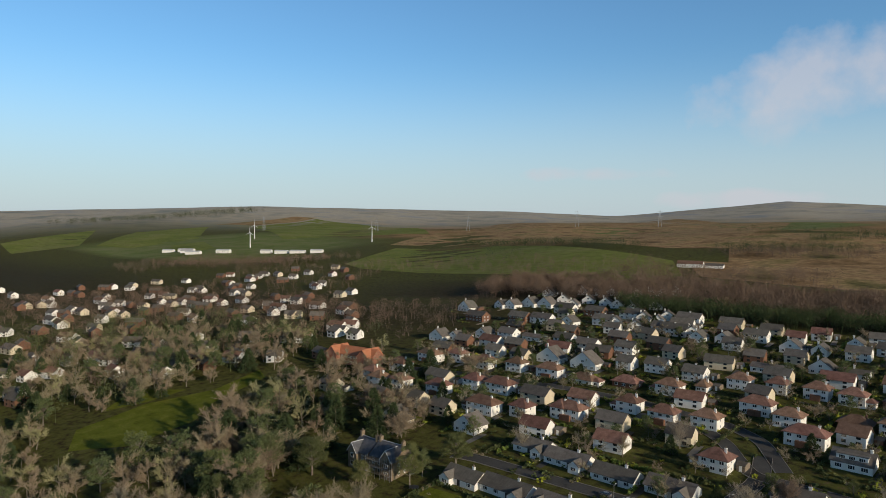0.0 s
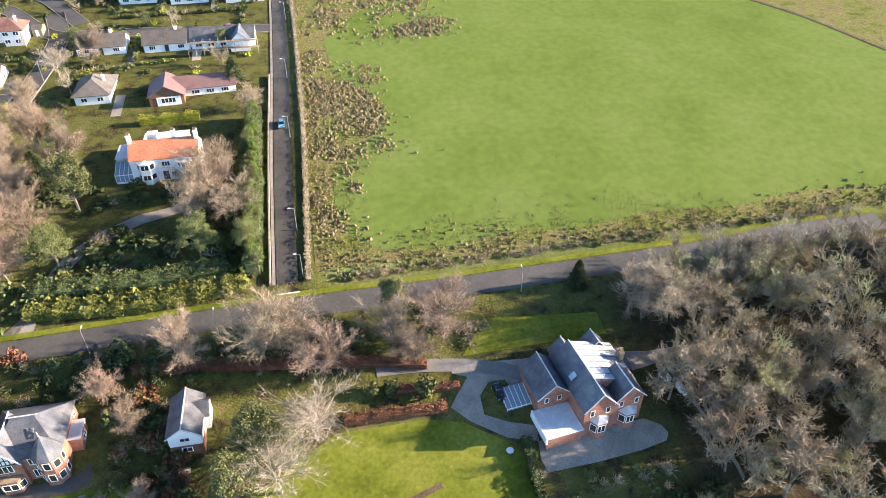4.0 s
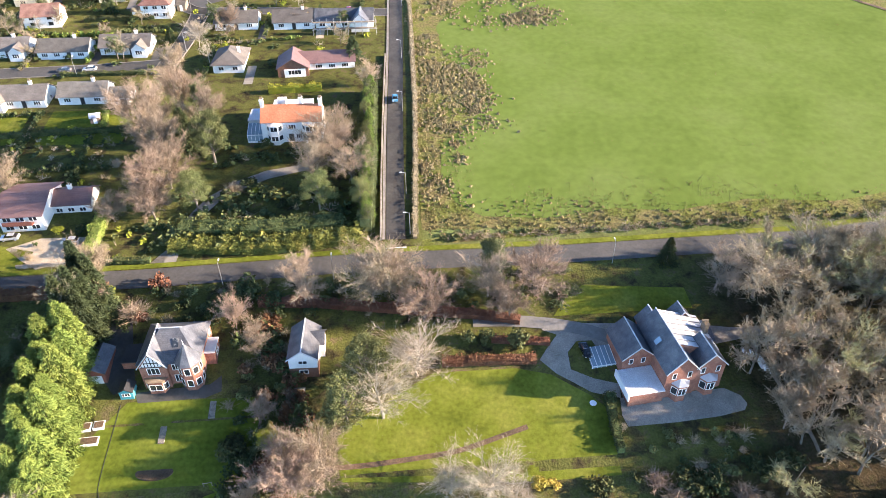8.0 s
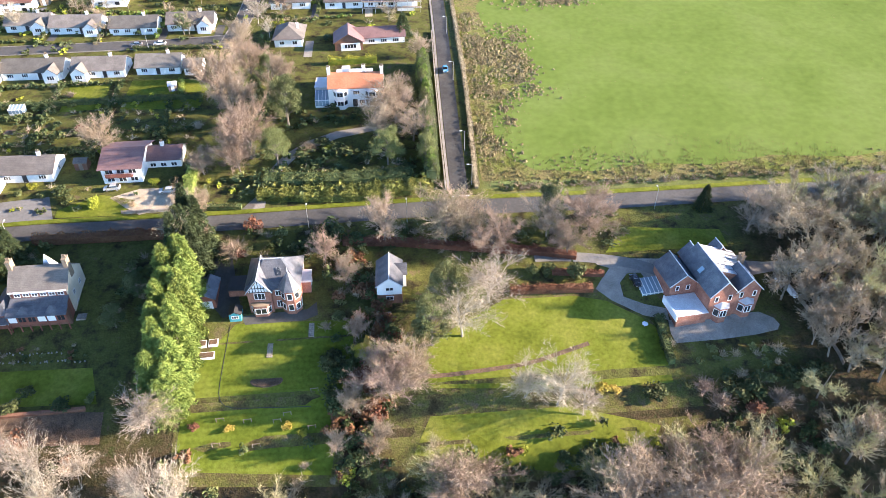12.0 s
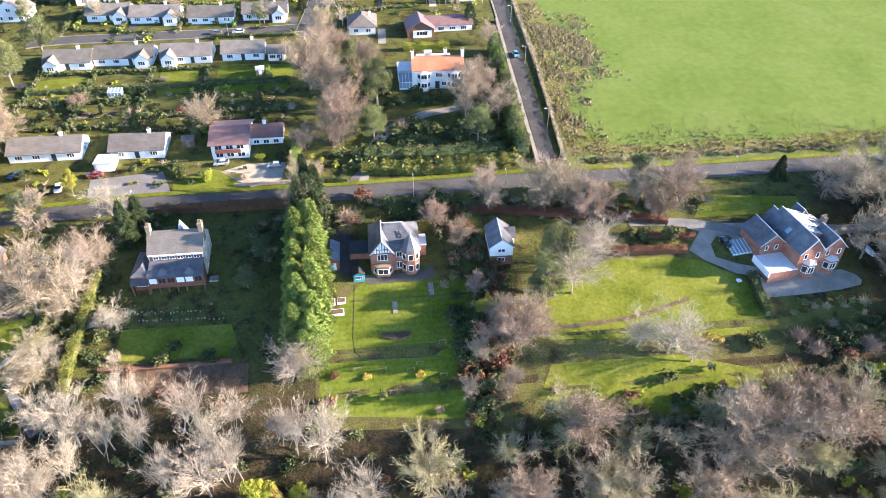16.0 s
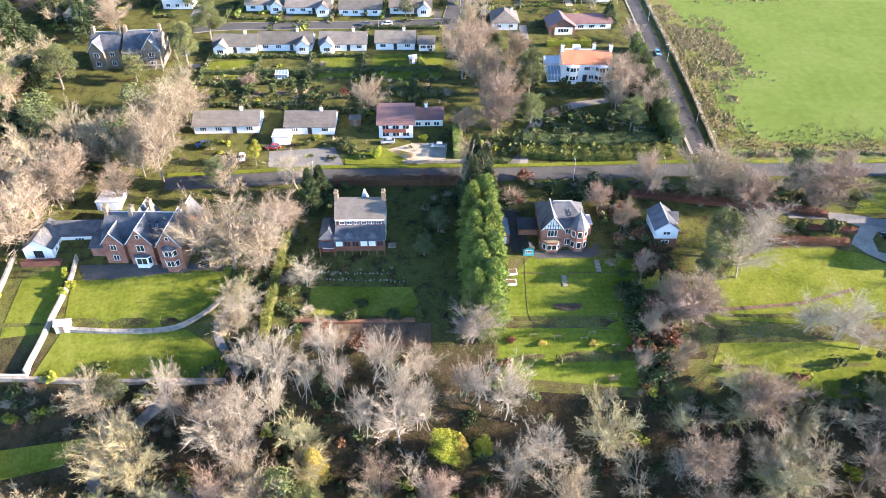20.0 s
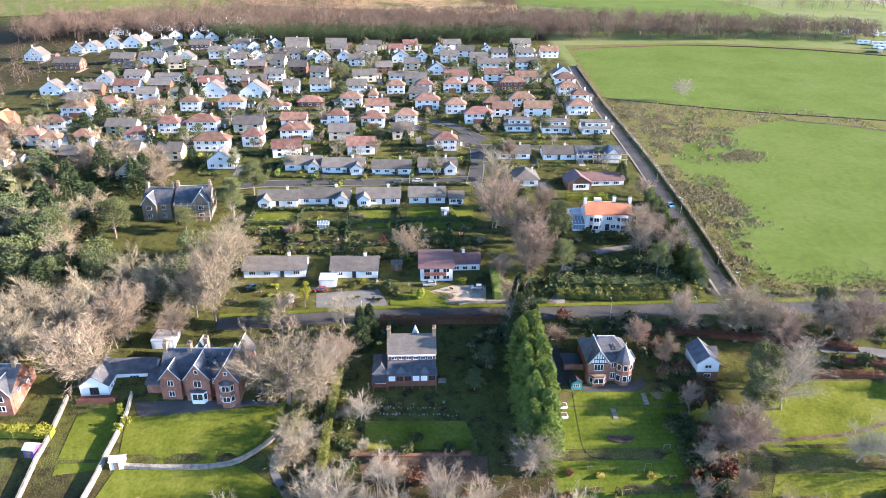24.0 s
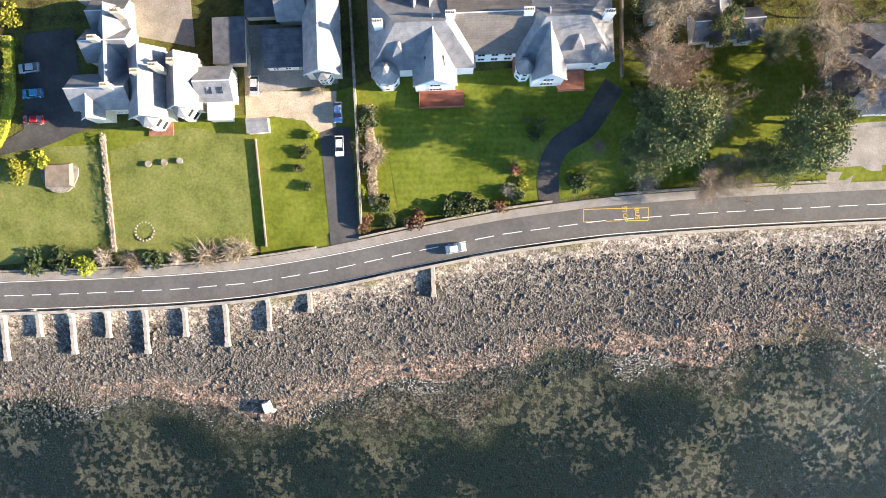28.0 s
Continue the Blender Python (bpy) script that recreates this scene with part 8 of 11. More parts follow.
# row along the cul-de-sac
bungalow(-159.7, 217.5, -0.8, 15.0, 8.5, wing=1)
bungalow(-143.7, 214.8, -0.9, 17.3, 8.5, wing=1)
bungalow(-122.8, 212.6, -0.9, 16.1, 8.5)
bungalow(-103.4, 214.2, -0.9, 16.0, 8.5, wing=1)
villa(-64.6, 199.3, -1.0, 9.4, 13, tile=GREYT, two=False, group='single houses', label='cream bungalow with a steep pyramid roof of grey tiles')
bungalow(-48.4, 228.3, -0.8, 14.0, 9, label='white chalet bungalow with a wide box dormer and grey roof')
bungalow(-68.6, 229.3, -0.8, 14.5, 9)
chalet(-60.6, 267.8, -0.7, 12.8)
chalet(-42.7, 264.9, -0.7, 13.1)
chalet(-23.6, 263.0, -0.7, 13.6)
# hipped red-roofed houses
villa(-79.6, 280.6, -0.6, 14.1, 8.0, wing=0, brick=True)
villa(-104.8, 305.5, -0.5, 12.8, 8.0, brick=True)
villa(-88.7, 297.3, -0.5, 10.5, 8.0, garage=0)
villa(-53.5, 308.2, -0.5, 13.3, 8.0)
villa(-67.7, 308.3, -0.5, 11.4, 8.0, wall=BROWN, two=False)
villa(-24.0, 294.6, -0.6, 11.4, 8.0)
villa(-96.0, 240.6, -0.8, 10.0, 8.0, wing=-1)
villa(-131.4, 273.9, -0.6, 11.2, 8.0, brick=True)
villa(-148.6, 278.6, -0.7, 9.6, 8.0, wing=-1)
villa(-114.7, 278.2, -0.6, 10.8, 8.0)
villa(-166.9, 256.4, -0.7, 12.8, 8.0, brick=True)
villa(-167.9, 310.2, -0.4, 12.8, 8.0, two=False, wall=BROWN)
villa(-145.1, 310.0, -0.5, 11.3, 8.0, wing=-1)
villa(-130.9, 322.8, -0.5, 5.0, 8.0, two=False)
villa(-121.0, 335.2, -0.3, 10.1, 8.0)
villa(-104.1, 337.4, -0.3, 8.8, 8.0)
villa(-88.4, 338.5, -0.3, 10.2, 8.0, brick=True)
villa(-74.0, 337.2, -0.3, 10.2, 8.0, wing=1)
villa(-54.8, 341.9, -0.3, 14.0, 8.0, wall=BROWN, wing=-1)
villa(-22.8, 331.0, -0.4, 11.1, 8.0)
villa(-20.6, 350.4, -0.3, 11.6, 8.0)
villa(-17.8, 315.3, -0.5, 9.1, 8.0)
villa(-285.5, 250.0, -0.8, 9.2, 8.0, wing=-1)
villa(-285.2, 269.6, -0.8, 11.6, 8.0, garage=0)
villa(-273.9, 243.8, -0.8, 9.1, 8.0, garage=1)
villa(-261.1, 246.6, -0.8, 9.9, 8.0)
villa(-285.8, 293.4, -0.8, 14.3, 8.0, brick=True)
villa(-238.1, 250.2, -0.8, 10.8, 8.0, brick=True)
villa(-228.5, 267.2, -0.7, 10.0, 8.0)
villa(-215.2, 268.7, -0.7, 14.2, 8.0, wing=-1)
villa(-204.1, 241.3, -0.8, 14.9, 8.0, wing=-1)
villa(-183.9, 247.1, -0.8, 8.8, 8.0)
villa(-168.1, 255.6, -0.8, 6.6, 8.0)
villa(-269.9, 302.1, -0.7, 10.0, 8.0, wing=1)
villa(-247.1, 298.8, -0.6, 9.9, 8.0)
villa(-228.7, 303.6, -0.6, 10.1, 8.0)
villa(-208.6, 303.4, -0.5, 13.1, 8.0, brick=True)
villa(-188.3, 303.2, -0.5, 13.1, 8.0, wing=1, two=False)
# grey-roofed houses higher up
plain_house(-64.3, 388.5, -0.0, 19.8, 'side')
plain_house(-38.7, 391.4, -0.0, 14.0, 'side')
plain_house(-52.1, 419.5, 0.2, 10.5, 'side')
plain_house(-35.4, 419.5, 0.1, 11.3, 'side')
plain_house(-17.9, 424.5, 0.0, 12.2, 'red')
plain_house(-57.1, 438.2, 0.3, 6.4, 'front')
plain_house(-92.0, 434.5, 0.4, 8.3, 'front')
plain_house(-104.4, 412.8, 0.2, 8.0, 'front')
plain_house(-87.7, 411.3, 0.2, 11.4, 'side')
plain_house(-120.3, 411.2, 0.2, 11.4, 'front')
plain_house(-121.1, 367.6, -0.1, 18.1, 'low')
plain_house(-197.6, 451.6, 0.3, 15.7, 'side')
plain_house(-193.6, 417.4, -0.0, 17.1, 'side')
plain_house(-171.3, 409.5, 0.1, 9.4, 'front')
plain_house(-157.2, 414.2, 0.1, 8.7, 'front')
plain_house(-144.8, 425.7, 0.3, 13.2, 'side')
plain_house(-96.9, 378.5, -0.1, 11.1, 'front')
plain_house(-84.4, 378.5, -0.1, 13.6, 'low')
plain_house(-180.2, 336.7, -0.3, 8.7, 'side')
plain_house(-165.5, 340.1, -0.3, 11.1, 'side')
plain_house(-143.7, 336.5, -0.3, 10.7, 'side')
plain_house(-19.6, 367.3, -0.2, 12.0, 'front')
plain_house(-238.1, 364.3, -0.6, 12.2, 'side')
plain_house(-219.2, 358.9, -0.4, 12.8, 'side')
plain_house(-195.9, 363.9, -0.3, 11.3, 'side')
plain_house(-225.2, 327.9, -0.5, 15.1, 'front')
plain_house(-202.9, 327.7, -0.4, 15.7, 'front')
plain_house(-316.1, 335.1, -1.8, 12.1, 'front')
plain_house(-304.3, 341.7, -1.3, 7.1, 'front')
plain_house(-293.0, 355.0, -1.2, 10.0, 'front')
plain_house(-277.9, 359.7, -1.1, 12.1, 'side')
plain_house(-261.8, 364.6, -0.9, 14.3, 'low')
plain_house(-286.2, 407.9, -1.7, 16.0, 'side')
plain_house(-262.3, 410.3, -1.2, 10.4, 'front')
plain_house(-244.7, 422.7, -0.8, 15.3, 'side')
plain_house(-303.6, 405.4, -2.1, 15.2, 'brown')
plain_house(-291.1, 446.1, -2.2, 16.0, 'side')
plain_house(-264.0, 445.1, -1.3, 14.3, 'brown')
plain_house(-315.5, 458.9, -4.3, 14.1, 'front')
plain_house(-328.6, 456.4, -6.0, 13.0, 'front')
plain_house(-338.1, 446.4, -6.7, 10.8, 'front')
plain_house(-346.5, 444.0, -7.7, 9.2, 'front')
plain_house(-336.0, 395.7, -4.8, 17.1, 'brown')
plain_house(-369.1, 425.3, -8.9, 14.0, 'front')
plain_house(-237.8, 448.1, -0.5, 16.8, 'side')
plain_house(-199.9, 419.0, -0.1, 12.5, 'side')
plain_house(-227.0, 208.8, -0.9, 13.0, 'tan')
plain_house(-192.7, 219.9, -0.9, 11.4, 'front')
# the white-gabled crescent at the edge of the wood
plain_house(-342.5, 506.6, 20.0, 9.5, 'front')
plain_house(-316.1, 520.9, 20.0, 9.5, 'front')
plain_house(-302.1, 520.4, 20.0, 9.5, 'front')
plain_house(-291.3, 525.1, 20.0, 9.5, 'front')
plain_house(-277.0, 519.9, 20.0, 9.5, 'front')
plain_house(-270.1, 529.0, 20.0, 9.5, 'front')
plain_house(-260.9, 533.5, 20.0, 9.5, 'front')
plain_house(-254.0, 542.9, 20.0, 9.5, 'front')
plain_house(-243.8, 548.3, 20.0, 9.5, 'front')
plain_house(-311.6, 482.2, 20.0, 9.5, 'front')
plain_house(-291.6, 464.2, 20.0, 9.5, 'front')
plain_house(-290.6, 485.9, 20.0, 9.5, 'front')
plain_house(-273.7, 483.0, 20.0, 9.5, 'front')
plain_house(-261.5, 478.6, 20.0, 9.5, 'front')
plain_house(-244.9, 472.1, 20.0, 9.5, 'front')
plain_house(-233.5, 485.4, 20.0, 9.5, 'front')
plain_house(-222.7, 443.5, 20.0, 9.5, 'front')
plain_house(-209.9, 438.4, 20.0, 9.5, 'front')
plain_house(-216.1, 418.5, 20.0, 9.5, 'front')
plain_house(-232.9, 422.7, 20.0, 9.5, 'front')
plain_house(-210.1, 454.2, 20.0, 9.5, 'front')
plain_house(-177.9, 418.5, 20.0, 9.5, 'front')
# houses seen beyond the left edge of the estate

# houses between the others, seen as a wall, a roof and windows only
INFILL = []


def infill(x, y, turn, w, wall_mat, tile, label):
    h = base("house", x, y, turn, label, "house", "infill houses")
    key = (w, wall_mat.name, tile.name)
    if key not in _windows:
        _windows[key] = Shape()
        gable_end(_windows[key], 0, 0, w, 8, -3, 4.4, 2.9, "x")
        roof = Shape()
        roof.slab((-0.5, -0.5, 4.15), (w + 0.5, -0.5, 4.15), (w + 0.5, 4, 7.5), (-0.5, 4, 7.5), 0.2)
        roof.slab((w + 0.5, 8.5, 4.15), (-0.5, 8.5, 4.15), (-0.5, 4, 7.5), (w + 0.5, 4, 7.5), 0.2)
        _windows[key] = (_windows[key].mesh("wall", wall_mat), roof.mesh("roof", tile), [Shape().box(w * k - 0.8, -0.06, z, w * k + 0.8, 0.02, z + 1.2).mesh("window", GLASS) for k in (0.25, 0.75) for z in (0.9, 3.0)])
    wall, roof, glass = _windows[key]
    part("wall", wall, h)
    part("roof", roof, h)
    for g_ in glass:
        part("window", g_, h)
    LOTS.append((x, y, turn, w, 8.0))


def clear_of_roads(x, y, gap):
    for line in (LANE, CLOSE, CRESCENT, TERRACE_ROAD, CUL):
        q, _n = resample(line, 4.0)
        if np.hypot(q[:, 0] - x, q[:, 1] - y).min() < gap:
            return False
    return True


more = random.Random(44)
for _try in range(1500):
    if len(INFILL) >= 50:
        break
    x, y, w = more.uniform(-300, -28), more.uniform(222, 452), more.choice((10.0, 12.0, 14.0))
    cx, cy = x + w / 2, y + 4
    if any(math.hypot((cx - a - e / 2) * 0.85, cy - b - f / 2) < 15.5 for a, b, c, e, f in LOTS) or not clear_of_roads(cx, cy, 10.0):
        continue
    INFILL.append(x)
    wall_mat, tile, words = more.choice(((WHITE, REDT, "white house with a brown-red tiled roof among gardens"), (WHITE, GREYT, "white house with a grey tiled roof among gardens"), (CREAM, GREYT, "cream house with a grey tiled roof among gardens"), (BROWN, GREYT, "brown brick house with a grey roof among gardens")))
    infill(x, y, more.uniform(-8, 8), w, wall_mat, tile, words)

# a small town further along the hillside
town = random.Random(12)
town_me = {}
for i in range(170):
    a = radians(town.uniform(50, 77))
    r = town.uniform(430, 1050)
    x, y = -math.sin(a) * r, math.cos(a) * r
    w, kind = town.choice((9.0, 11.0, 14.0)), town.choice(("white", "white", "brown", "brown", "red", "cream"))
    if (w, kind) not in town_me:
        wall, roof = Shape(), Shape()
        gable_end(wall, 0, 0, w, 8, -3, 4.6, 2.5, "x")
        roof.slab((-0.4, -0.4, 4.4), (w + 0.4, -0.4, 4.4), (w + 0.4, 4, 7.3), (-0.4, 4, 7.3), 0.2)
        roof.slab((w + 0.4, 8.4, 4.4), (-0.4, 8.4, 4.4), (-0.4, 4, 7.3), (w + 0.4, 4, 7.3), 0.2)
        glass = [Shape().box(w * k - 0.8, -0.06, z, w * k + 0.8, 0.02, z + 1.2).mesh("window", GLASS) for k in (0.25, 0.75) for z in (0.9, 3.1)]
        town_me[w, kind] = (wall.mesh("wall", {"brown": BROWN, "cream": CREAM}.get(kind, WHITE)), roof.mesh("roof", REDT if kind == "red" else GREYT), glass)
    wall, roof, glass = town_me[w, kind]
    h = base("house", x, y, town.choice((0, 10, -8, 25, 40)), f"{kind} house of the town with a tiled roof", "house", "houses of the town")
    part("wall", wall, h)
    part("roof", roof, h)
    for g_ in glass:
        part("window", g_, h)

school = base("hotel", -330.0, 262.0, 8.0, "long red sandstone building with orange tiled roofs", "house")
block(school, 0, 0, 34, 10, 6.5, 4.0, "side", BRICK, ORANGET)
block(school, 1, -3, 8, 14, 6.5, 4.2, "front", BRICK, ORANGET)
block(school, 25, -3, 8, 14, 6.5, 4.2, "front", BRICK, ORANGET)
facade(school, 10, 24, 0, (2.0, 5.0), 6)
farm = base("farmhouse", -312.0, 712.0, 10.0, "white farm buildings with a red roof on the moor", "house")
block(farm, 0, 0, 26, 10, 4.0, 3.0, "side", WHITE, REDT)
block(farm, 28, 2, 18, 8, 3.0, 2.0, "side", WHITE, GREYT)

# white works buildings in the valley beyond the town
for x, y, w in ((-1330, 690, 30), (-1370, 700, 26), (-1410, 715, 34), (-1290, 735, 28), (-1180, 800, 26), (-1150, 815, 30), (-1215, 790, 22), (-1110, 835, 24), (-1450, 700, 24)):
    works = base("works_building", x, y, 35, "long white works building far off in the valley", "building", "works buildings")
    block(works, 0, 0, w, 12, 6.0, 2.0, "side", WHITE, LEADW)

# caravans in rows under the trees
caravan_me = [Shape().box(-4.5, -1.7, 0.4, 4.5, 1.7, 2.9, 0.12).mesh("body", m) for m in (WHITE, CANVAS, CREAM)]
vans = random.Random(3)
for r, (x0, y0, x1, y1, n) in enumerate(((232, 441, 372, 407, 19), (240, 452, 366, 420, 16), (236, 468, 300, 452, 8), (262, 476, 352, 462, 11), (246, 508, 330, 500, 9), (262, 522, 350, 484, 9))):
    for i in range(n):
        if vans.random() < 0.12:
            continue
        k = (i + vans.uniform(-0.2, 0.2)) / (n - 1)
        v = base("caravan", x0 + (x1 - x0) * k, y0 + (y1 - y0) * k + vans.uniform(-1.5, 1.5), -14 + vans.choice((0, 0, 70)) + vans.uniform(-10, 10), "white static caravan in a row on the grass", "caravan", "static caravans")
        part("body", caravan_me[vans.randrange(3)], v)
        part("roof", _windows.setdefault("vanroof", Shape().box(-4.5, -1.7, 2.9, 4.5, 1.7, 3.05, 0.3).mesh("roof", LEADW)), v)
        part("window", _windows.setdefault("vanwin", Shape().box(-3.4, -1.73, 1.6, -1.6, 1.73, 2.2).box(0.2, -1.73, 1.6, 2.2, 1.73, 2.2).mesh("window", GLASS)), v)

# pylons on the skyline and wind turbines
def pylon(x, y, high):
    p = base("pylon", x, y, 30, "steel lattice electricity pylon on the skyline", "pylon", "pylons")
    for sx in (-1, 1):
        for sy in (-1, 1):
            part("leg", Shape().tube((sx * high * 0.1, sy * high * 0.1, 0), (sx * 0.6, sy * 0.6, high), 0.35, 0.25, 4).mesh("leg", METAL), p)
    for k in (0.62, 0.78, 0.93):
        part("arm", Shape().tube((-high * 0.16, 0, high * k), (high * 0.16, 0, high * k), 0.3, 0.3, 4).mesh("arm", METAL), p)


for x, y in ((-1250, 1480), (-1560, 1420), (-1000, 1640), (-820, 1760), (-1900, 1250)):
    pylon(x, y, 44)
for x, y in ((-1330, 840), (-1500, 960), (-1180, 1060)):
    w = base("wind_turbine", x, y, 20, "small white wind turbine on the green hill", "wind turbine", "wind turbines")
    part("tower", Shape().tube((0, 0, 0), (0, 0, 34), 1.1, 0.6, 8).mesh("tower", TRIM), w)
    for k in range(3):
        a = radians(90 + 120 * k)
        part("blade", Shape().tube((0, -1.2, 34), (13 * math.cos(a), -1.2, 34 + 13 * math.sin(a)), 0.6, 0.15, 4).mesh("blade", TRIM), w)

for x, y, a in ((-6.4, 134.7, 180), (-6.1, 119.6, 180), (-5.8, 172.7, 180), (-4.9, 204.5, 180), (-1.6, 290.2, 180), (-3.2, 245, 180), (-48.6, 107.0, 90), (-107.1, 200.5, 90), (-76.0, 215.0, 0), (-120.0, 106.6, 90), (-24, 107, 90), (40, 107, 90)):
    street_lamp(x, y, a)

# ---- hedges and garden walls on the hill ----
sheet("rough_lawn", ((-36, 43), (-37, 70), (-22, 82), (10, 84), (24, 80), (36, 66), (35, 44)), BANK, 0.05, 4.0, label="rough grass bank round the lawns")
sheet("rough_lawn", ((-74, 47), (-74, 70), (-66, 82), (-37, 82), (-38, 60), (-41, 45)), BANK, 0.05, 4.0, label="rough grass at the lawn's edge")
hedge(((-62.0, 119.6), (-50, 118.2), (-38.8, 117.6), (-28, 118.4), (-18.6, 119.4)), 5.0, 1.8, LAUREL, "broad bright laurel hedge above the road", density=26)
hedge(((-61.0, 124.5), (-40.0, 123.0), (-22.0, 124.0)), 4.5, 2.6, LEAF, "dark evergreen shrub border", density=9)
hedge(((-16.6, 121.5), (-15.6, 142.0), (-15.2, 168.0), (-14.8, 184.0)), 3.2, 4.4, PINE, "tall olive green conifer hedge beside the lane", density=14)
hedge(FIELD_HEDGE, 1.1, 1.3, TWIG, "long clipped leafless field hedge", density=12)
hedge(((-114.8, 106.6), (-100.0, 106.4), (-88.4, 106.4), (-73.0, 106.4)), 1.8, 2.2, RUST, "copper beech hedge below the road")
hedge(((-97.0, 106.8), (-84.0, 107.0)), 1.6, 1.8, RUST, "copper beech hedge by the road")
hedge(((-40.0, 101.0), (-26.4, 99.8), (-10.4, 97.1), (6.6, 94.4), (16.1, 92.2)), 2.0, 1.6, RUST, "russet hedge along the drive")
hedge(((-1.4, 83.4), (8.0, 83.2), (18.0, 82.8)), 1.8, 1.5, RUST, "low russet garden hedge")
hedge(((9.4, 88.0), (21.5, 86.6)), 1.4, 1.2, RUST, "low russet hedge beside the drive")
hedge(((-124.6, 86.0), (-125.5, 75.3), (-126.0, 64.8), (-126.4, 55.0)), 1.8, 2.4, LAUREL, "bright green clipped garden hedge", density=22)
hedge(((-110.0, 168.0), (-84.0, 168.4)), 1.6, 1.4, LEAF, "clipped evergreen hedge between gardens")
hedge(((-165.0, 166.0), (-112.0, 167.5)), 1.4, 1.5, LEAF, "clipped evergreen hedge behind the gardens")
hedge(((-92.0, 178.0), (-90.5, 168.5)), 1.4, 1.4, LEYLAND, "clipped green garden hedge")
hedge(((-80.2, 117.0), (-80.0, 130.0)), 2.2, 3.0, LEYLAND, "tall clipped hedge beside the drive")
hedge(((-66.0, 115.0), (-76.0, 115.4)), 1.2, 1.3, LEAF, "clipped hedge along the road")
hedge(((-46.0, 186.0), (-30.0, 186.6)), 1.8, 2.2, LIME, "bright green garden hedge")
hedge(((-206.0, 70.0), (-190.5, 69.0)), 2.5, 2.2, LIME, "broad yellow-green garden hedge")
hedge(((-116.0, 240.0), (-92.0, 241.0)), 1.4, 1.6, LEAF, "clipped evergreen hedge between gardens")
hedge(((-112.0, 201.0), (-86.0, 200.6)), 1.2, 1.2, LEAF, "clipped evergreen hedge along the road")
hedge(((31.2, 74.0), (30.6, 68.5), (30.8, 62.6)), 1.5, 1.9, LEAF, "dark clipped hedge at the lawn's edge", density=20)
ribbon("garden_wall", ((-175.9, 80.5), (-175.0, 73.7), (-175.5, 66.3), (-176.0, 59.8), (-178.2, 50.5)), 0.45, CONCRETE, 0.0, 2.0, 1.6, label="tall pale boundary wall stepping down the slope", category="wall")
ribbon("garden_wall", ((-191.5, 80.0), (-191.0, 66.0), (-192.0, 50.0)), 0.5, STONE, 0.0, 2.0, 1.4, label="old stone garden wall", category="wall")
ribbon("garden_wall", ((-172.9, 60.4), (-161.1, 59.6), (-150.2, 59.7), (-144.6, 60.7), (-137.4, 67.4), (-136.2, 73.2)), 0.7, STONE, 0.0, 2.0, 0.8, label="curved low stone wall across the lawn", category="wall")
ribbon("garden_wall", ((-200, 49.9), (-183.6, 49.6), (-158.6, 48.6), (-133.7, 48.6)), 0.6, STONE, 0.0, 2.0, 1.1, label="stone retaining wall below the lawn", category="wall")
ribbon("garden_wall", ((-125.3, 56.0), (-125.1, 46.0)), 0.6, STONE, 0.0, 2.0, 1.8, label="stone wall between gardens", category="wall")
terrace = random.Random(31)
ROCK = [Shape().prism([(0.5 * math.cos(a) * terrace.uniform(0.7, 1.2), 0.4 * math.sin(a) * terrace.uniform(0.7, 1.2)) for a in np.linspace(0, 6.283, 7)[:-1]], -0.3, 0.1, (0.05, 0.0, 0.42)).mesh("stone", STONE) for _ in range(3)]
for x0, y0, x1, y1, n in ((-117.0, 76.0, -97.0, 75.0, 20), (-114.5, 73.9, -94.0, 72.8, 22)):
    rockery = base("rockery", x0, y0, 0, "row of rough stones along a planted terrace bank", "rockery", "rockery rows")
    for i in range(n):
        k = (i + terrace.uniform(-0.4, 0.4)) / n
        px, py = (x1 - x0) * k, (y1 - y0) * k + terrace.uniform(-0.3, 0.3)
        part("stone", ROCK[i % 3], rockery, at=(px, py, float(land(x0 + px, y0 + py)) - rockery.location.z), turn=terrace.uniform(0, 360), size=(terrace.uniform(0.6, 1.3), terrace.uniform(0.6, 1.2), terrace.uniform(0.6, 1.2)))
    for i in range(n // 2):
        far_shrub(terrace.choice(("green", "twig", "olive", "rust")), x0 + (x1 - x0) * terrace.random(), y0 + (y1 - y0) * terrace.random() + terrace.uniform(-1.2, 1.2), terrace.uniform(0.8, 1.8), terrace.uniform(0.5, 1.1))
ribbon("garden_wall", ((-120.0, 61.5), (-108.0, 61.2), (-92.0, 61.6)), 0.6, BROWN, 0.0, 2.0, 0.7, label="low brick terrace wall", category="wall")
# a low dark strip stands in for the shadow along the fence line
ribbon("garden_wall", ((-64.9, 79.0), (-65.3, 72.3), (-65.8, 60.0), (-46.6, 59.2)), 0.1, DARKT, 0.0, 2.0, 0.12, label="thin dark strip drawn as the shadow line of a low fence", category="fence")
ribbon("garden_wall", ((-96.0, 115.3), (-70.0, 115.5), (-66.0, 115.3)), 0.4, STONE, 0.0, 2.0, 0.8, label="low stone roadside wall", category="wall")
ribbon("garden_wall", ((63.4, 85.0), (65.5, 77.0), (67.5, 69.4), (68.5, 60.0)), 0.15, TIMBER, 0.0, 2.0, 1.0, label="weathered timber fence by the wood", category="fence")
ribbon("path", ((-34.0, 64.0), (-18.0, 63.6), (0.0, 65.0), (14.0, 69.0)), 1.0, SOIL, 0.12, 2.0, label="worn earth path across the grass", category="path")
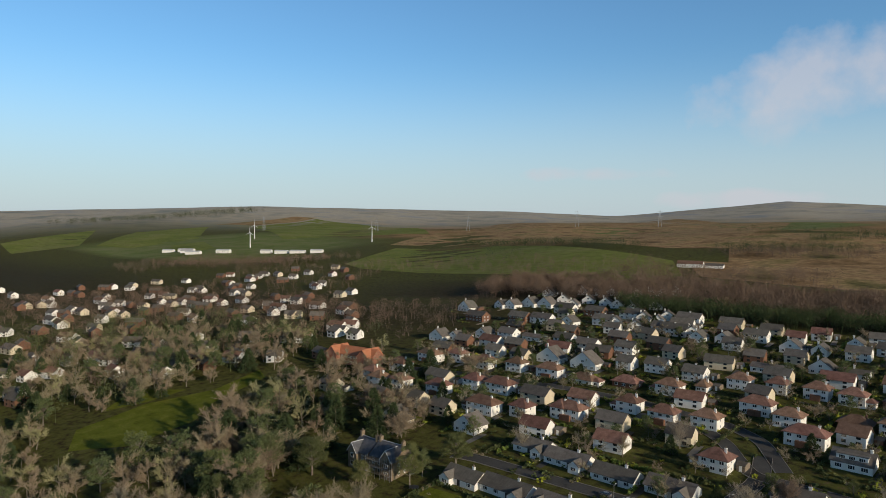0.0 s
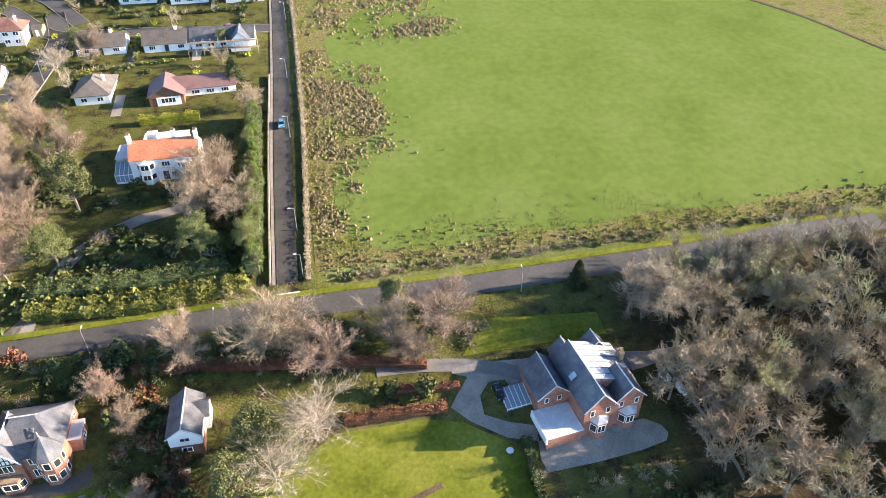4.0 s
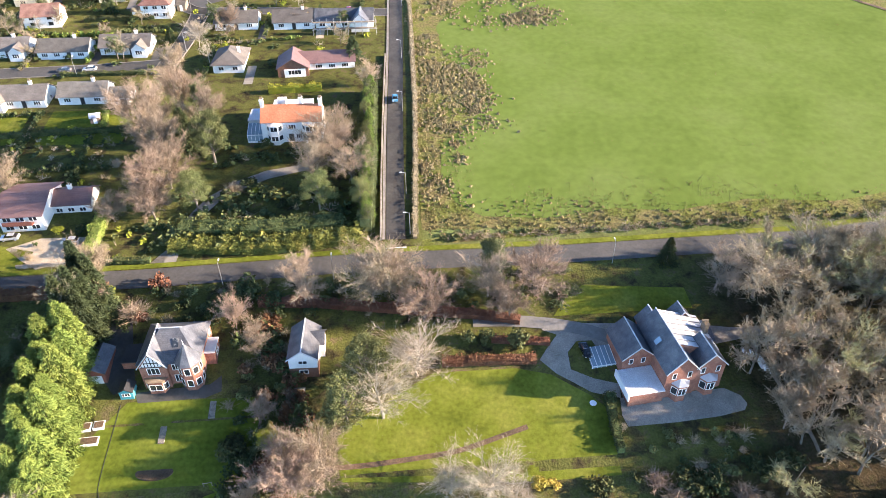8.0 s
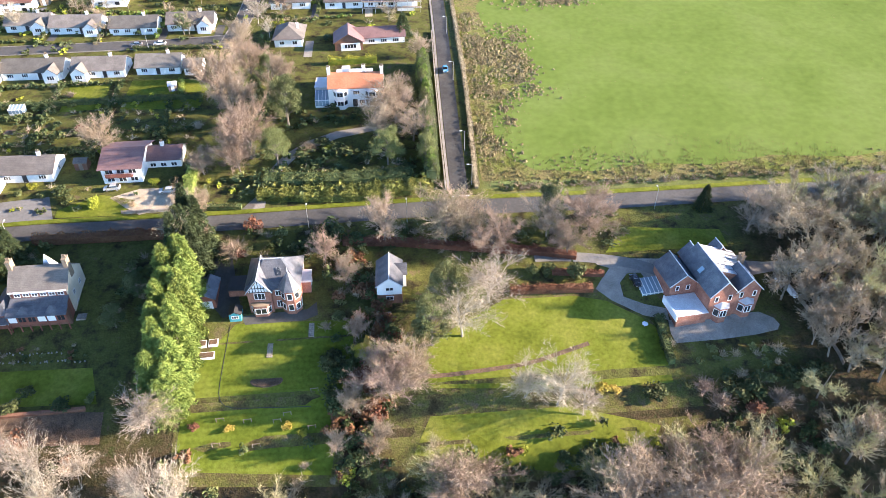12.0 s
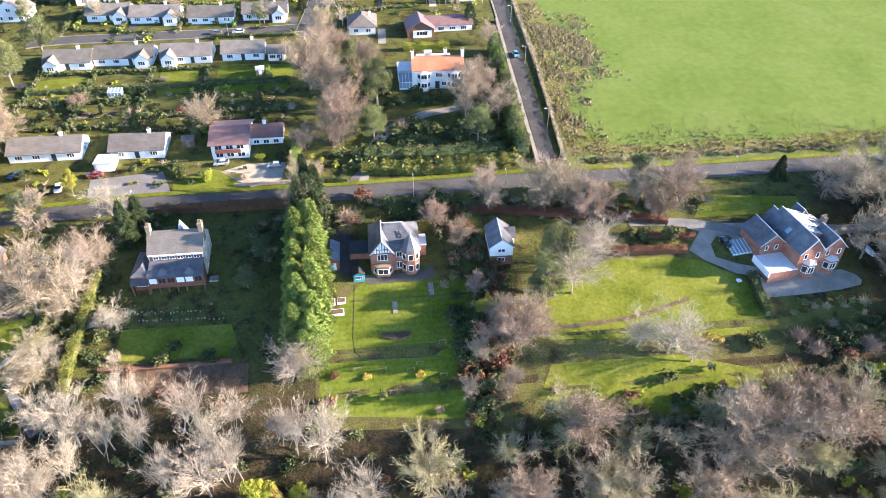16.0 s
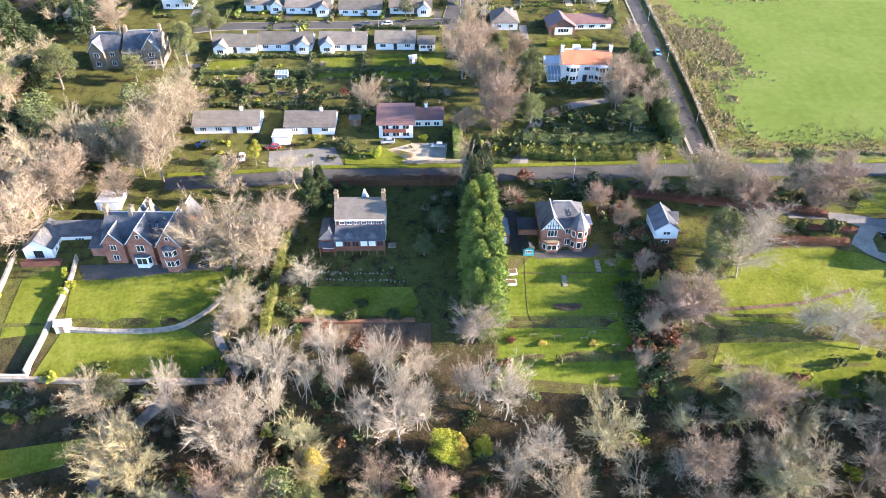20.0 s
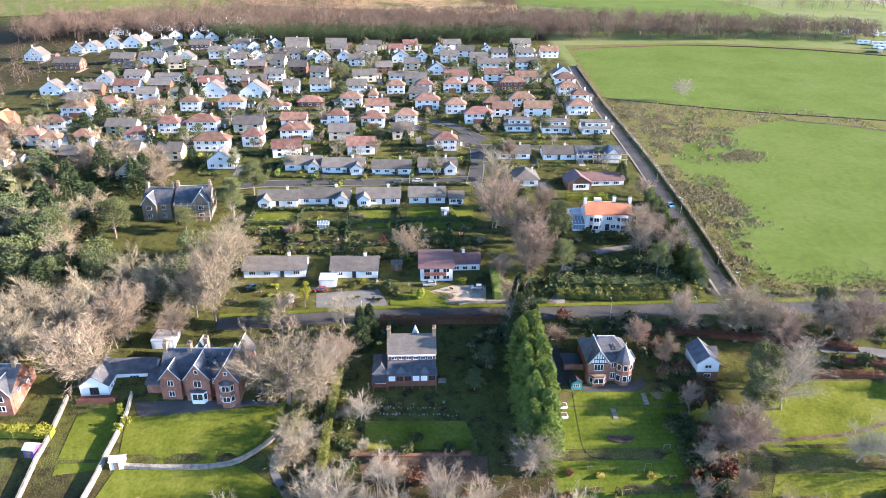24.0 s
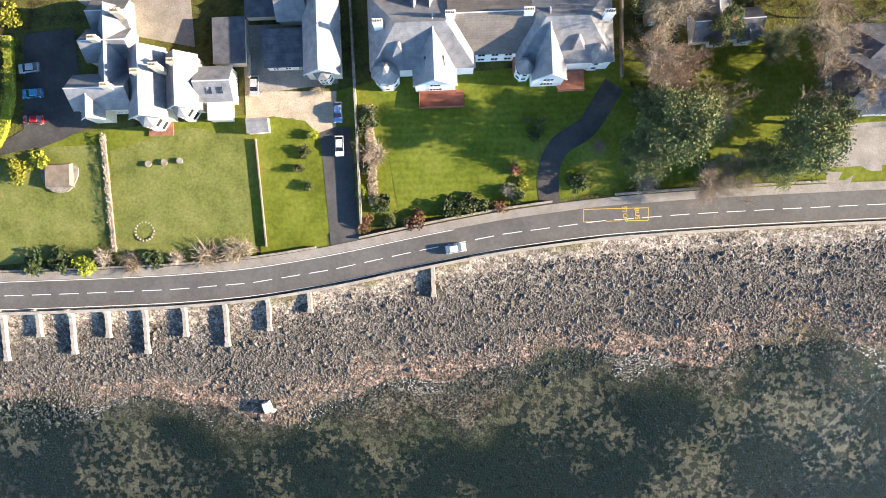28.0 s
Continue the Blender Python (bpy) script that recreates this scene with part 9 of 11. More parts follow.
ribbon("path", ((-137.0, 73.0), (-134.5, 66.0), (-138.5, 60.0), (-131.0, 50.0)), 1.8, PALE_ROAD, 0.12, 2.0, label="curving grey garden path", category="path")
ribbon("path", ((-152.0, 20.0), (-160.0, 32.0), (-146.0, 46.0)), 2.4, PALE_ROAD, 0.12, 2.0, label="woodland drive under the trees", category="path")
ribbon("path", ((6.0, 93.0), (13.8, 92.7), (23.9, 91.0), (30.6, 89.0), (34.7, 86.8)), 3.0, PALE_ROAD, 0.12, 2.0, label="drive up to the brick house", category="path")

bed = base("flower_bed", -55.9, 65.2, 0, "oval bare-earth flower bed in the lawn", "flower bed")
part("soil", Shape().prism([(3.4 * math.cos(a), 1.5 * math.sin(a)) for a in np.linspace(0, 6.283, 25)[:-1]], -0.3, 0.22).mesh("soil", SOIL), bed)
for x, y in ((-71.4, 74.0), (-69.0, 74.2), (-71.6, 71.0)):
    b = base("planter_box", x, y, 3, "raised pale planter box with soil", "planter", "raised beds")
    part("box", Shape().box(0, 0, -0.5, 2.0 if y > 71 else 4.2, 1.8, 0.7).mesh("box", TRIM), b)
    part("soil", Shape().box(0.15, 0.15, 0.7, 1.85 if y > 71 else 4.05, 1.65, 0.74).mesh("soil", SOIL), b)
for x, y in ((-55.7, 74.2), (-46.9, 78.6)):
    st = base("garden_steps", x, y, 0, "short flight of stone steps in the bank", "steps")
    for i in range(7):
        part("step", Shape().box(-0.6, -i * 0.5 - 0.5, -i * 0.12 - 0.7, 0.6, -i * 0.5, 0.1 - i * 0.1).mesh("step", STONE), st)
for x, y in ((-65.5, 57.5), (-60.0, 57.0), (-54.0, 56.6), (-52.0, 57.8), (-66.0, 53.0), (-47.0, 55.0), (-58.0, 52.4), (-46.5, 62.0)):
    tr = base("timber_frame", x, y, 5, "small timber garden frame on the grass", "garden frame", "garden frames")
    for dx in (0, 1.5):
        part("post", Shape().box(dx - 0.06, -0.06, -0.2, dx + 0.06, 0.06, 1.2).mesh("post", TIMBER), tr)
    part("rail", Shape().box(0, -0.05, 1.0, 1.5, 0.05, 1.12).mesh("rail", TIMBER), tr)
shed("shed", -174.0, 59.6, 4, 3.0, 2.4, 2.2, WHITE, LEADW, "white garden shed with a pale roof beside the wall")
shed("playhouse", -194.5, 63.0, -10, 2.6, 2.6, 2.2, PURPLEP, CANVAS, "purple painted playhouse with a white roof", "playhouse")
gh = base("decking", -186.5, 49.8, 0, "grey timber deck platform with rails in the corner of the garden", "deck")
part("platform", Shape().box(0, 0, -2, 9, 8, 0.6).mesh("platform", TIMBER), gh)
part("railing", Shape().box(0, 0, 0.6, 9, 0.08, 1.5).box(8.92, 0.08, 0.6, 9, 8, 1.5).mesh("railing", TRIM), gh)
shed("summer_house", -95.0, 172.5, 10, 2.6, 2.4, 2.0, TIMBER, CANVAS, "small octagonal timber summer house on the lawn", "summer house")
shed("shed", -112.5, 134.0, 0, 3.4, 3.0, 2.2, BROWN, GREYT, "small brick store beside the bungalow")
garage = base("garage", -134.2, 124.6, 0, "small white flat-roofed garage", "garage")
block(garage, 0, 0, 5.0, 5.0, 2.4, 0.2, "flat", WHITE, LEADW)
part("garage_door", Shape().box(0.6, -0.08, 0, 4.2, 0.02, 2.1).mesh("garage_door", TRIM), garage)
frame2 = base("trampoline", -168.0, 171.0, 0, "round dark trampoline on the lawn", "trampoline")
part("mat", Shape().tube((0, 0, 0.75), (0, 0, 0.8), 1.8, 1.8, 20).mesh("mat", DARKT), frame2)
for i in range(6):
    part("leg", Shape().tube((1.7 * math.cos(i * 1.047), 1.7 * math.sin(i * 1.047), 0), (1.7 * math.cos(i * 1.047), 1.7 * math.sin(i * 1.047), 0.78), 0.05, 0.05, 5).mesh("leg", METAL), frame2)
pgh = base("glasshouse", -139.5, 162.5, 0, "small aluminium greenhouse in a vegetable garden", "greenhouse")
conservatory(pgh, 0, 0, 4.0, 2.6, 1.7, 0.6, -0.5)
for i in range(5):
    vb = base("vegetable_bed", -150 + i * 4.0, 152.5, 0, "dug vegetable bed with timber edging", "vegetable bed", "vegetable beds")
    part("edging", Shape().box(0, 0, -0.4, 3.0, 5.5, 0.25).mesh("edging", TIMBER), vb)
    part("soil", Shape().box(0.1, 0.1, 0.25, 2.9, 5.4, 0.3).mesh("soil", SOIL), vb)

# ---- trees ----
tree_kinds()
# along the belt behind the villas and round the white manor
tree('pink', -77.3, 161.8, 19.0, 13.0)
tree('pink', -68.8, 132.1, 16.0, 12.0)
tree('pink', -77.6, 129.6, 9.0, 7.0)
tree('oak', -56.4, 150.2, 15.0, 11.0)
tree('pink', -107.3, 141.7, 11.0, 9.0)
tree('pink', -61.0, 164.6, 14.0, 10.0)
tree('pine', -64.5, 177.0, 9.0, 6.0)
tree('grey', -27.4, 152.5, 11.0, 13.0)
tree('grey', -20.3, 140.8, 12.0, 12.0)
tree('oak', -16.4, 162.7, 9.0, 5.0)
tree('oak', -16.6, 150.2, 9.0, 5.0)
tree('oak', -17.0, 140.6, 10.0, 6.0)
tree('oak', -17.6, 128.2, 10.0, 6.0)
tree('grey', -15.5, 188.1, 8.0, 8.0)
tree('oak', -167.7, 192.7, 13.0, 12.0)
tree('pine', -172.5, 179.9, 10.0, 7.0)
tree('stems', -156.3, 218.7, 10.0, 7.0)
tree('pink', -205.4, 201.5, 12.0, 12.0)
tree('grey', -238.1, 213.8, 13.0, 12.0)
tree('pine', -222.9, 150.3, 15.0, 13.0)
tree('pine', -230.5, 146.7, 14.0, 12.0)
tree('oak', -212.8, 129.1, 13.0, 11.0)
tree('pine', -243.7, 158.6, 13.0, 12.0)
tree('grey', -163.5, 124.9, 20.0, 17.0)
tree('grey', -170.1, 114.7, 15.0, 13.0)
tree('pink', -162.2, 138.2, 12.0, 10.0)
tree('pink', -184.2, 101.3, 15.0, 12.0)
tree('grey', -192.1, 103.8, 15.0, 12.0)
tree('grey', -209.7, 101.8, 18.0, 15.0)
tree('grey', -214.7, 99.6, 16.0, 13.0)
tree('grey', -198.5, 97.0, 17.0, 14.0)
tree('grey', -189.9, 82.8, 19.0, 18.0)
tree('grey', -170.7, 99.8, 12.0, 10.0)
tree('pine', -145.5, 105.3, 9.0, 9.0)
tree('gold', -137.2, 114.6, 8.0, 4.5)
tree('fir', -117.5, 101.1, 10.0, 7.0)
tree('pale', -124.8, 104.9, 10.0, 10.0)
tree('oak', -185.0, 161.6, 9.0, 9.0)
tree('pale', -108.8, 254.0, 11.0, 9.0)
tree('stems', -110.2, 262.3, 9.0, 6.0)
tree('pink', -63.4, 230.6, 9.0, 6.0)
tree('pale', -72.2, 217.5, 9.0, 8.0)
tree('fir', -79.3, 90.0, 8.0, 6.0)
tree('pine', -86.2, 88.1, 7.0, 6.0)
tree('pine', -89.8, 80.7, 6.0, 6.0)
tree('pink', -76.2, 108.9, 12.0, 8.0)
tree('pink', -30.1, 99.9, 12.0, 9.0)
tree('grey', -15.2, 98.9, 13.0, 13.0)
tree('grey', -9.1, 100.0, 12.0, 12.0)
tree('pink', -4.0, 95.1, 12.0, 11.0)
tree('grey', 10.2, 99.6, 12.0, 10.0)
tree('pink', 20.8, 99.3, 13.0, 12.0)
tree('pink', 13.7, 92.4, 10.0, 8.0)
tree('oak', -16.2, 79.2, 13.0, 10.0)
tree('pale', -6.6, 80.8, 13.0, 14.0)
tree('grey', -128.8, 76.3, 14.0, 13.0)
tree('grey', -124.8, 87.0, 13.0, 12.0)
tree('pale', -118.0, 71.7, 7.0, 8.0)
tree('gold', -34.5, 69.8, 6.0, 4.0)
tree('pink', -26.1, 62.2, 12.0, 11.0)
tree('moss', -134.4, 67.1, 7.0, 8.0)
tree('pale', -131.0, 61.6, 8.0, 9.0)
# the tall cypress screen between two gardens
for i in range(26):
    tree('fir' if i > 17 else 'ley', -75.5 + 2.2 * math.sin(i * 2.4), 60.0 + i * 1.75, 15.5 + 1.6 * math.sin(i * 1.3) if i > 3 else 10.0 + i * 1.5, 8.2)
# between the lawns and along the wood's upper edge
tree('pink', -30.3, 60.0, 12.0, 11.0)
tree('pale', -1.8, 57.9, 9.0, 10.0)
tree('pale', 5.0, 56.1, 12.0, 12.0)
tree('pale', 9.7, 53.9, 8.0, 8.0)
tree('pink', -15.8, 40.4, 14.0, 14.0)
tree('moss', -33.1, 66.0, 8.0, 6.0)
tree('gold', -35.9, 68.6, 5.0, 4.0)
tree('pale', -78.6, 56.6, 10.0, 11.0)
tree('moss', -74.8, 58.6, 8.0, 8.0)
tree('grey', -136.2, 77.5, 18.0, 19.0)
tree('pale', -128.1, 80.6, 13.0, 12.0)
tree('grey', -144.2, 82.0, 14.0, 12.0)
tree('fir', -119.7, 97.0, 12.0, 7.0)
tree('pink', -76.2, 102.1, 11.0, 8.0)
tree('gold', -74.8, 97.9, 7.0, 5.0)
tree('oak', -20.5, 71.2, 13.0, 10.0)
tree('pale', -13.5, 73.0, 13.0, 13.0)
tree('pale', -72.1, 41.6, 15.0, 10.0)
tree('stems', -98.8, 49.9, 13.0, 9.0)
tree('stems', -90.6, 48.8, 10.0, 8.0)
tree('stems', -111.7, 52.4, 12.0, 8.0)
tree('pale', -121.6, 48.0, 13.0, 11.0)
tree('stems', -77.8, 44.9, 12.0, 8.0)
tree('stems', -127.4, 49.4, 12.0, 9.0)
tree('pale', -95.2, 37.5, 15.0, 12.0)
tree('moss', -51.5, 35.3, 14.0, 12.0)
tree('grey', -31.8, 31.0, 13.0, 11.0)
tree('grey', -16.1, 30.7, 13.0, 12.0)
tree('gold', -85.1, 34.0, 9.0, 9.0)
tree('pink', 23.6, 37.5, 17.0, 17.0)
tree('grey', 14.1, 36.2, 16.0, 15.0)
tree('grey', 36.7, 37.5, 16.0, 15.0)
tree('pale', -143.5, 40.7, 15.0, 9.0)
tree('moss', -154.3, 32.3, 13.0, 12.0)
tree('pale', -127.3, 36.5, 14.0, 10.0)
tree('pale', -133.7, 35.4, 14.0, 11.0)
tree('grey', -132.7, 59.3, 9.0, 8.0)
tree('moss', -114.7, 35.5, 12.0, 9.0)
tree('oak', -59.1, -46.5, 18.0, 16.0)
tree('oak', -64.0, -50.9, 10.0, 11.0)
tree('oak', -54.0, -42.6, 11.0, 11.0)
tree('oak', -61.5, -41.2, 10.0, 10.0)
tree('pink', -60.9, -31.1, 12.0, 11.0)
tree('pink', -58.0, -34.5, 10.0, 10.0)
tree('oak', -33.8, -49.6, 17.0, 15.0)
tree('oak', -29.2, -44.6, 12.0, 12.0)
tree('oak', -37.3, -53.5, 9.0, 10.0)
tree('grey', -51.2, -55.4, 9.0, 10.0)
tree('grey', -45.4, -54.4, 8.0, 9.0)
tree('oak', -37.3, -30.2, 8.0, 7.0)
tree('moss', -36.7, -29.6, 9.0, 7.0)
tree('grey', -28.1, -29.4, 12.0, 11.0)
tree('grey', -51.1, -41.6, 9.0, 10.0)
tree('oak', -41.9, -52.2, 9.0, 9.0)
tree('oak', -48.0, -25.9, 9.0, 9.0)
tree('pink', -28.3, -18.4, 11.0, 11.0)
tree('oak', -38.4, -3.0, 8.0, 8.0)
tree('grey', -20.1, 8.3, 16.0, 16.0)
tree('oak', -138.2, -7.3, 8.0, 7.0)
tree('moss', -132.1, -8.7, 10.0, 11.0)
tree('oak', -150.8, -4.1, 7.0, 7.0)
tree('moss', -125.4, -2.7, 10.0, 10.0)
tree('oak', -114.6, 6.3, 7.0, 7.0)
tree('oak', -100.0, 6.3, 7.0, 7.0)
tree('oak', -39.3, -12.4, 6.0, 6.0)
tree('oak', -9.9, -3.3, 10.0, 6.0)
tree('oak', -9.2, -7.1, 9.0, 6.0)
tree('oak', -9.2, -12.2, 9.0, 6.0)
# shrubs of the gardens
for k, x, y, w, h in (('pink', 36.2, 57.1, 4.5, 3.5), ('green', 42.4, 56.6, 5.0, 3.5), ('green', 46.5, 57.4, 4.5, 3.2), ('olive', 50.3, 57.7, 4.5, 3.0), ('green', 56.3, 58.6, 4.5, 3.5), ('green', 62.2, 59.1, 5.0, 3.5), ('olive', 33.0, 58.0, 3.0, 2.0), ('twig', 39.0, 54.0, 5.0, 4.0), ('rust', 46.0, 53.0, 5.0, 3.0), ('twig', 52.0, 53.5, 5.0, 4.0), ('olive', 27.0, 57.0, 3.5, 2.2), ('gold', 17.0, 58.0, 2.5, 2.0)):
    shrub(k, x, y, w, h)
shrub('green', -43.3, 104.2, 7.0, 4.0)
shrub('green', -46.5, 100.6, 6.0, 3.0)
shrub('green', -46.8, 140.7, 4.0, 3.0)
shrub('green', -42.1, 137.0, 5.0, 3.0)
shrub('green', -34.7, 133.1, 4.0, 3.0)
shrub('green', -30.6, 136.1, 4.0, 2.5)
shrub('green', -24.9, 134.5, 4.0, 3.0)
shrub('green', -37.5, 132.2, 3.0, 2.0)
shrub('lime', -44.4, 138.2, 3.0, 2.0)
shrub('twig', -50.1, 138.7, 5.0, 3.0)
shrub('olive', -71.1, 103.1, 3.0, 3.0)
shrub('lime', -72.9, 105.6, 3.0, 2.5)
shrub('pink', -81.6, 108.6, 4.0, 4.0)
shrub('rust', -62.2, 107.2, 4.0, 4.0)
shrub('twig', -66.2, 99.7, 6.0, 4.0)
shrub('olive', 4.7, 88.1, 3.0, 4.0)
shrub('olive', 14.6, 86.8, 5.0, 5.0)
shrub('green', 8.2, 87.9, 3.0, 3.5)
shrub('rust', -30.1, 100.9, 4.0, 2.0)
shrub('green', -42.3, 68.2, 5.0, 3.0)
shrub('green', -39.8, 64.8, 5.0, 3.0)
shrub('rust', -35.7, 64.5, 5.0, 4.0)
shrub('gold', -36.4, 70.0, 3.0, 3.0)
shrub('pink', -30.0, 64.1, 8.0, 6.0)
shrub('green', 25.3, 56.6, 4.0, 3.0)
shrub('gold', 14.5, 57.8, 3.0, 3.0)
shrub('pale', 32.1, 67.2, 2.0, 2.0)
shrub('green', -41.1, 68.5, 5.0, 3.0)
shrub('green', -39.9, 64.4, 5.0, 3.0)
shrub('green', -41.9, 60.8, 4.0, 3.0)
shrub('green', -40.4, 58.2, 5.0, 3.0)
shrub('rust', -32.8, 56.8, 5.0, 3.0)
shrub('gold', -62.8, 55.9, 2.0, 1.5)
shrub('gold', -51.2, 55.5, 2.0, 1.5)
shrub('lime', -48.1, 54.3, 2.0, 1.0)
shrub('rust', -69.9, 56.6, 2.0, 1.5)
shrub('green', -118.9, 74.6, 5.0, 4.0)
shrub('twig', -121.4, 73.0, 5.0, 4.0)
shrub('green', -116.4, 78.0, 3.0, 2.0)
shrub('pale', -117.0, 63.9, 3.0, 3.0)
shrub('rust', -114.0, 60.3, 3.0, 3.0)
shrub('pale', -79.5, 58.6, 7.0, 5.0)
shrub('twig', -109.2, 56.5, 6.0, 4.0)
shrub('rust', -104.0, 55.8, 5.0, 3.0)
shrub('green', -107.0, 63.0, 4.0, 2.0)
shrub('green', -96.5, 62.9, 4.0, 2.0)
shrub('olive', -91.2, 63.6, 3.0, 2.0)
shrub('green', -104.6, 66.1, 3.0, 2.0)
shrub('lime', -122.1, 73.0, 2.0, 2.0)
shrub('lime', -176.9, 75.4, 2.2, 3.0)
shrub('lime', -174.3, 71.7, 2.2, 3.0)
shrub('lime', -175.7, 69.5, 2.2, 3.0)
shrub('green', -179.6, 46.6, 4.0, 3.0)
shrub('green', -164.2, 46.4, 4.0, 3.0)
shrub('rust', -160.5, 46.4, 4.0, 3.0)
shrub('olive', -156.3, 46.9, 4.0, 3.0)
shrub('green', -149.6, 47.4, 4.0, 3.0)
shrub('rust', -169.8, 44.2, 4.0, 3.0)
shrub('pale', -180.1, 44.4, 3.0, 2.0)
shrub('pink', -175.6, 47.6, 3.0, 3.0)
shrub('lime', -178.7, 41.6, 3.0, 2.0)
shrub('green', -151.7, 36.5, 4.0, 3.0)
shrub('twig', -128.6, 66.5, 3.0, 2.5)
shrub('green', -126.7, 63.3, 3.0, 2.0)
shrub('pale', -135.9, 59.3, 5.0, 5.0)
shrub('green', -130.9, 55.4, 4.0, 3.0)
shrub('green', -132.3, 73.1, 4.0, 3.0)
shrub('lime', -103.2, 118.0, 2.5, 4.0)
shrub('olive', -109.0, 137.1, 3.0, 5.0)
shrub('green', -110.8, 120.6, 3.0, 3.0)
shrub('lime', -89.9, 126.5, 2.5, 2.0)
shrub('green', -84.6, 126.4, 3.0, 2.0)
shrub('twig', -93.8, 117.8, 2.0, 2.0)
shrub('rust', -64.8, 98.8, 3.0, 2.5)
shrub('green', -42.9, 103.2, 6.0, 3.5)
shrub('green', -37.2, 100.6, 5.0, 3.0)
shrub('green', -146.6, 154.7, 4.0, 3.0)
shrub('olive', -138.6, 152.6, 3.0, 5.0)
shrub('pink', -147.2, 158.8, 6.0, 5.0)
shrub('green', -154.6, 150.9, 4.0, 4.0)
shrub('twig', -124.5, 171.8, 3.0, 2.0)
shrub('green', -132.8, 152.5, 3.0, 2.0)
shrub('pale', -82.5, 151.5, 3.0, 3.0)
shrub('green', -132.1, 165.0, 3.0, 2.0)
shrub('lime', -121.5, 127.2, 2.5, 2.0)
shrub('olive', -123.9, 124.0, 2.0, 2.5)
shrub('green', -152.9, 123.1, 3.0, 3.0)
shrub('green', -112.6, 123.8, 4.0, 3.0)
shrub('rust', -115.5, 152.2, 3.0, 3.0)
shrub('twig', -118.6, -48.5, 5.0, 3.5)
shrub('pale', -117.6, -47.4, 4.0, 3.0)
shrub('green', -117.2, -57.8, 4.0, 3.0)
shrub('lime', -121.2, -55.4, 2.5, 2.0)
shrub('rust', -120.3, -62.4, 4.0, 2.0)
shrub('green', -115.6, -61.4, 3.0, 2.0)
shrub('rust', -110.3, -61.5, 4.0, 2.5)
shrub('green', -102.7, -58.9, 4.0, 3.0)
shrub('lime', -103.2, -59.5, 2.5, 2.0)
shrub('green', -99.1, -58.4, 4.0, 3.0)
shrub('olive', -96.2, -59.1, 3.0, 3.0)
shrub('rust', -92.7, -59.2, 3.0, 2.0)
shrub('pale', -90.9, -56.4, 3.0, 3.0)
shrub('green', -89.2, -57.0, 3.0, 3.0)
shrub('rust', -89.0, -51.8, 3.0, 2.0)
shrub('lime', -87.9, -54.7, 2.5, 2.0)
shrub('olive', -87.0, -42.1, 2.0, 2.0)
shrub('olive', -84.2, -42.6, 2.2, 2.0)
shrub('green', -85.3, -44.5, 3.0, 2.0)
shrub('green', -76.9, -55.1, 4.0, 2.5)
shrub('pale', -62.9, -55.6, 5.0, 3.5)
shrub('twig', -72.1, -47.8, 3.0, 2.0)
shrub('pale', -174.5, -67.0, 4.0, 3.5)
shrub('lime', -178.7, -68.6, 4.0, 3.0)
shrub('twig', -168.7, -68.4, 5.0, 3.0)
shrub('green', -164.5, -67.9, 4.0, 3.0)
shrub('pale', -159.5, -67.9, 3.0, 3.0)
shrub('twig', -153.3, -67.4, 6.0, 3.0)
shrub('twig', -147.4, -66.7, 6.0, 3.0)
shrub('pale', -145.1, -66.2, 3.0, 2.0)
shrub('green', -189.8, -67.7, 5.0, 3.0)
shrub('green', -183.9, -67.5, 5.0, 3.0)
shrub('lime', -190.7, -48.5, 5.0, 3.0)
shrub('lime', -186.5, -46.9, 4.0, 2.5)
shrub('green', -133.7, -50.4, 2.0, 2.0)
shrub('green', -132.2, -53.9, 2.0, 2.0)
shrub('green', -132.4, -47.0, 2.5, 2.0)
shrub('lime', -130.5, -43.6, 2.0, 2.0)
shrub('lime', -190.3, -18.0, 5.0, 3.0)
shrub('pale', -128.9, -34.5, 3.0, 2.0)
shrub('green', -120.6, -42.8, 3.0, 2.5)
shrub('olive', -121.9, -46.1, 3.0, 2.0)
shrub('green', -120.4, -50.8, 3.0, 2.5)
shrub('green', -118.8, -40.5, 4.0, 3.0)

rng = random.Random(77)
for i in range(85):
    x = rng.uniform(-64, -17)
    far_shrub("laurel" if i % 3 else "olive", x, 120.6 + 0.004 * (x + 40) ** 2 + rng.uniform(-2.8, 2.8), rng.uniform(2.4, 4.4), rng.uniform(1.8, 3.6))
for i in range(34):
    far_tree("ley" if i % 4 else "oak", -16.6 + i * 0.04 + rng.uniform(-0.8, 0.8), 122 + i * 1.8, rng.uniform(5.0, 7.5), rng.uniform(3.4, 4.4))
for i in range(190):
    far_shrub(rng.choice(("twig", "olive", "twig", "pink")), rng.uniform(0, 130), 117.6 + rng.uniform(-0.9, 0.9), rng.uniform(1.2, 2.4), rng.uniform(0.7, 1.5))
for i in range(230):
    x, y = rng.uniform(-214, -142), rng.uniform(14, 47.5)
    if not on_wood_lawn(x, y):
        far_shrub(rng.choice(("green", "olive", "twig", "rust", "green", "pink", "twig")), x, y, rng.uniform(1.4, 3.2), rng.uniform(0.8, 2.0))
for i in range(16):
    x, y = rng.uniform(-212, -145), rng.uniform(10, 44)
    if not on_wood_lawn(x, y):
        tree(rng.choice(("grey", "pale", "moss", "stems", "oak")), x, y, rng.uniform(8, 11), rng.uniform(6, 9))
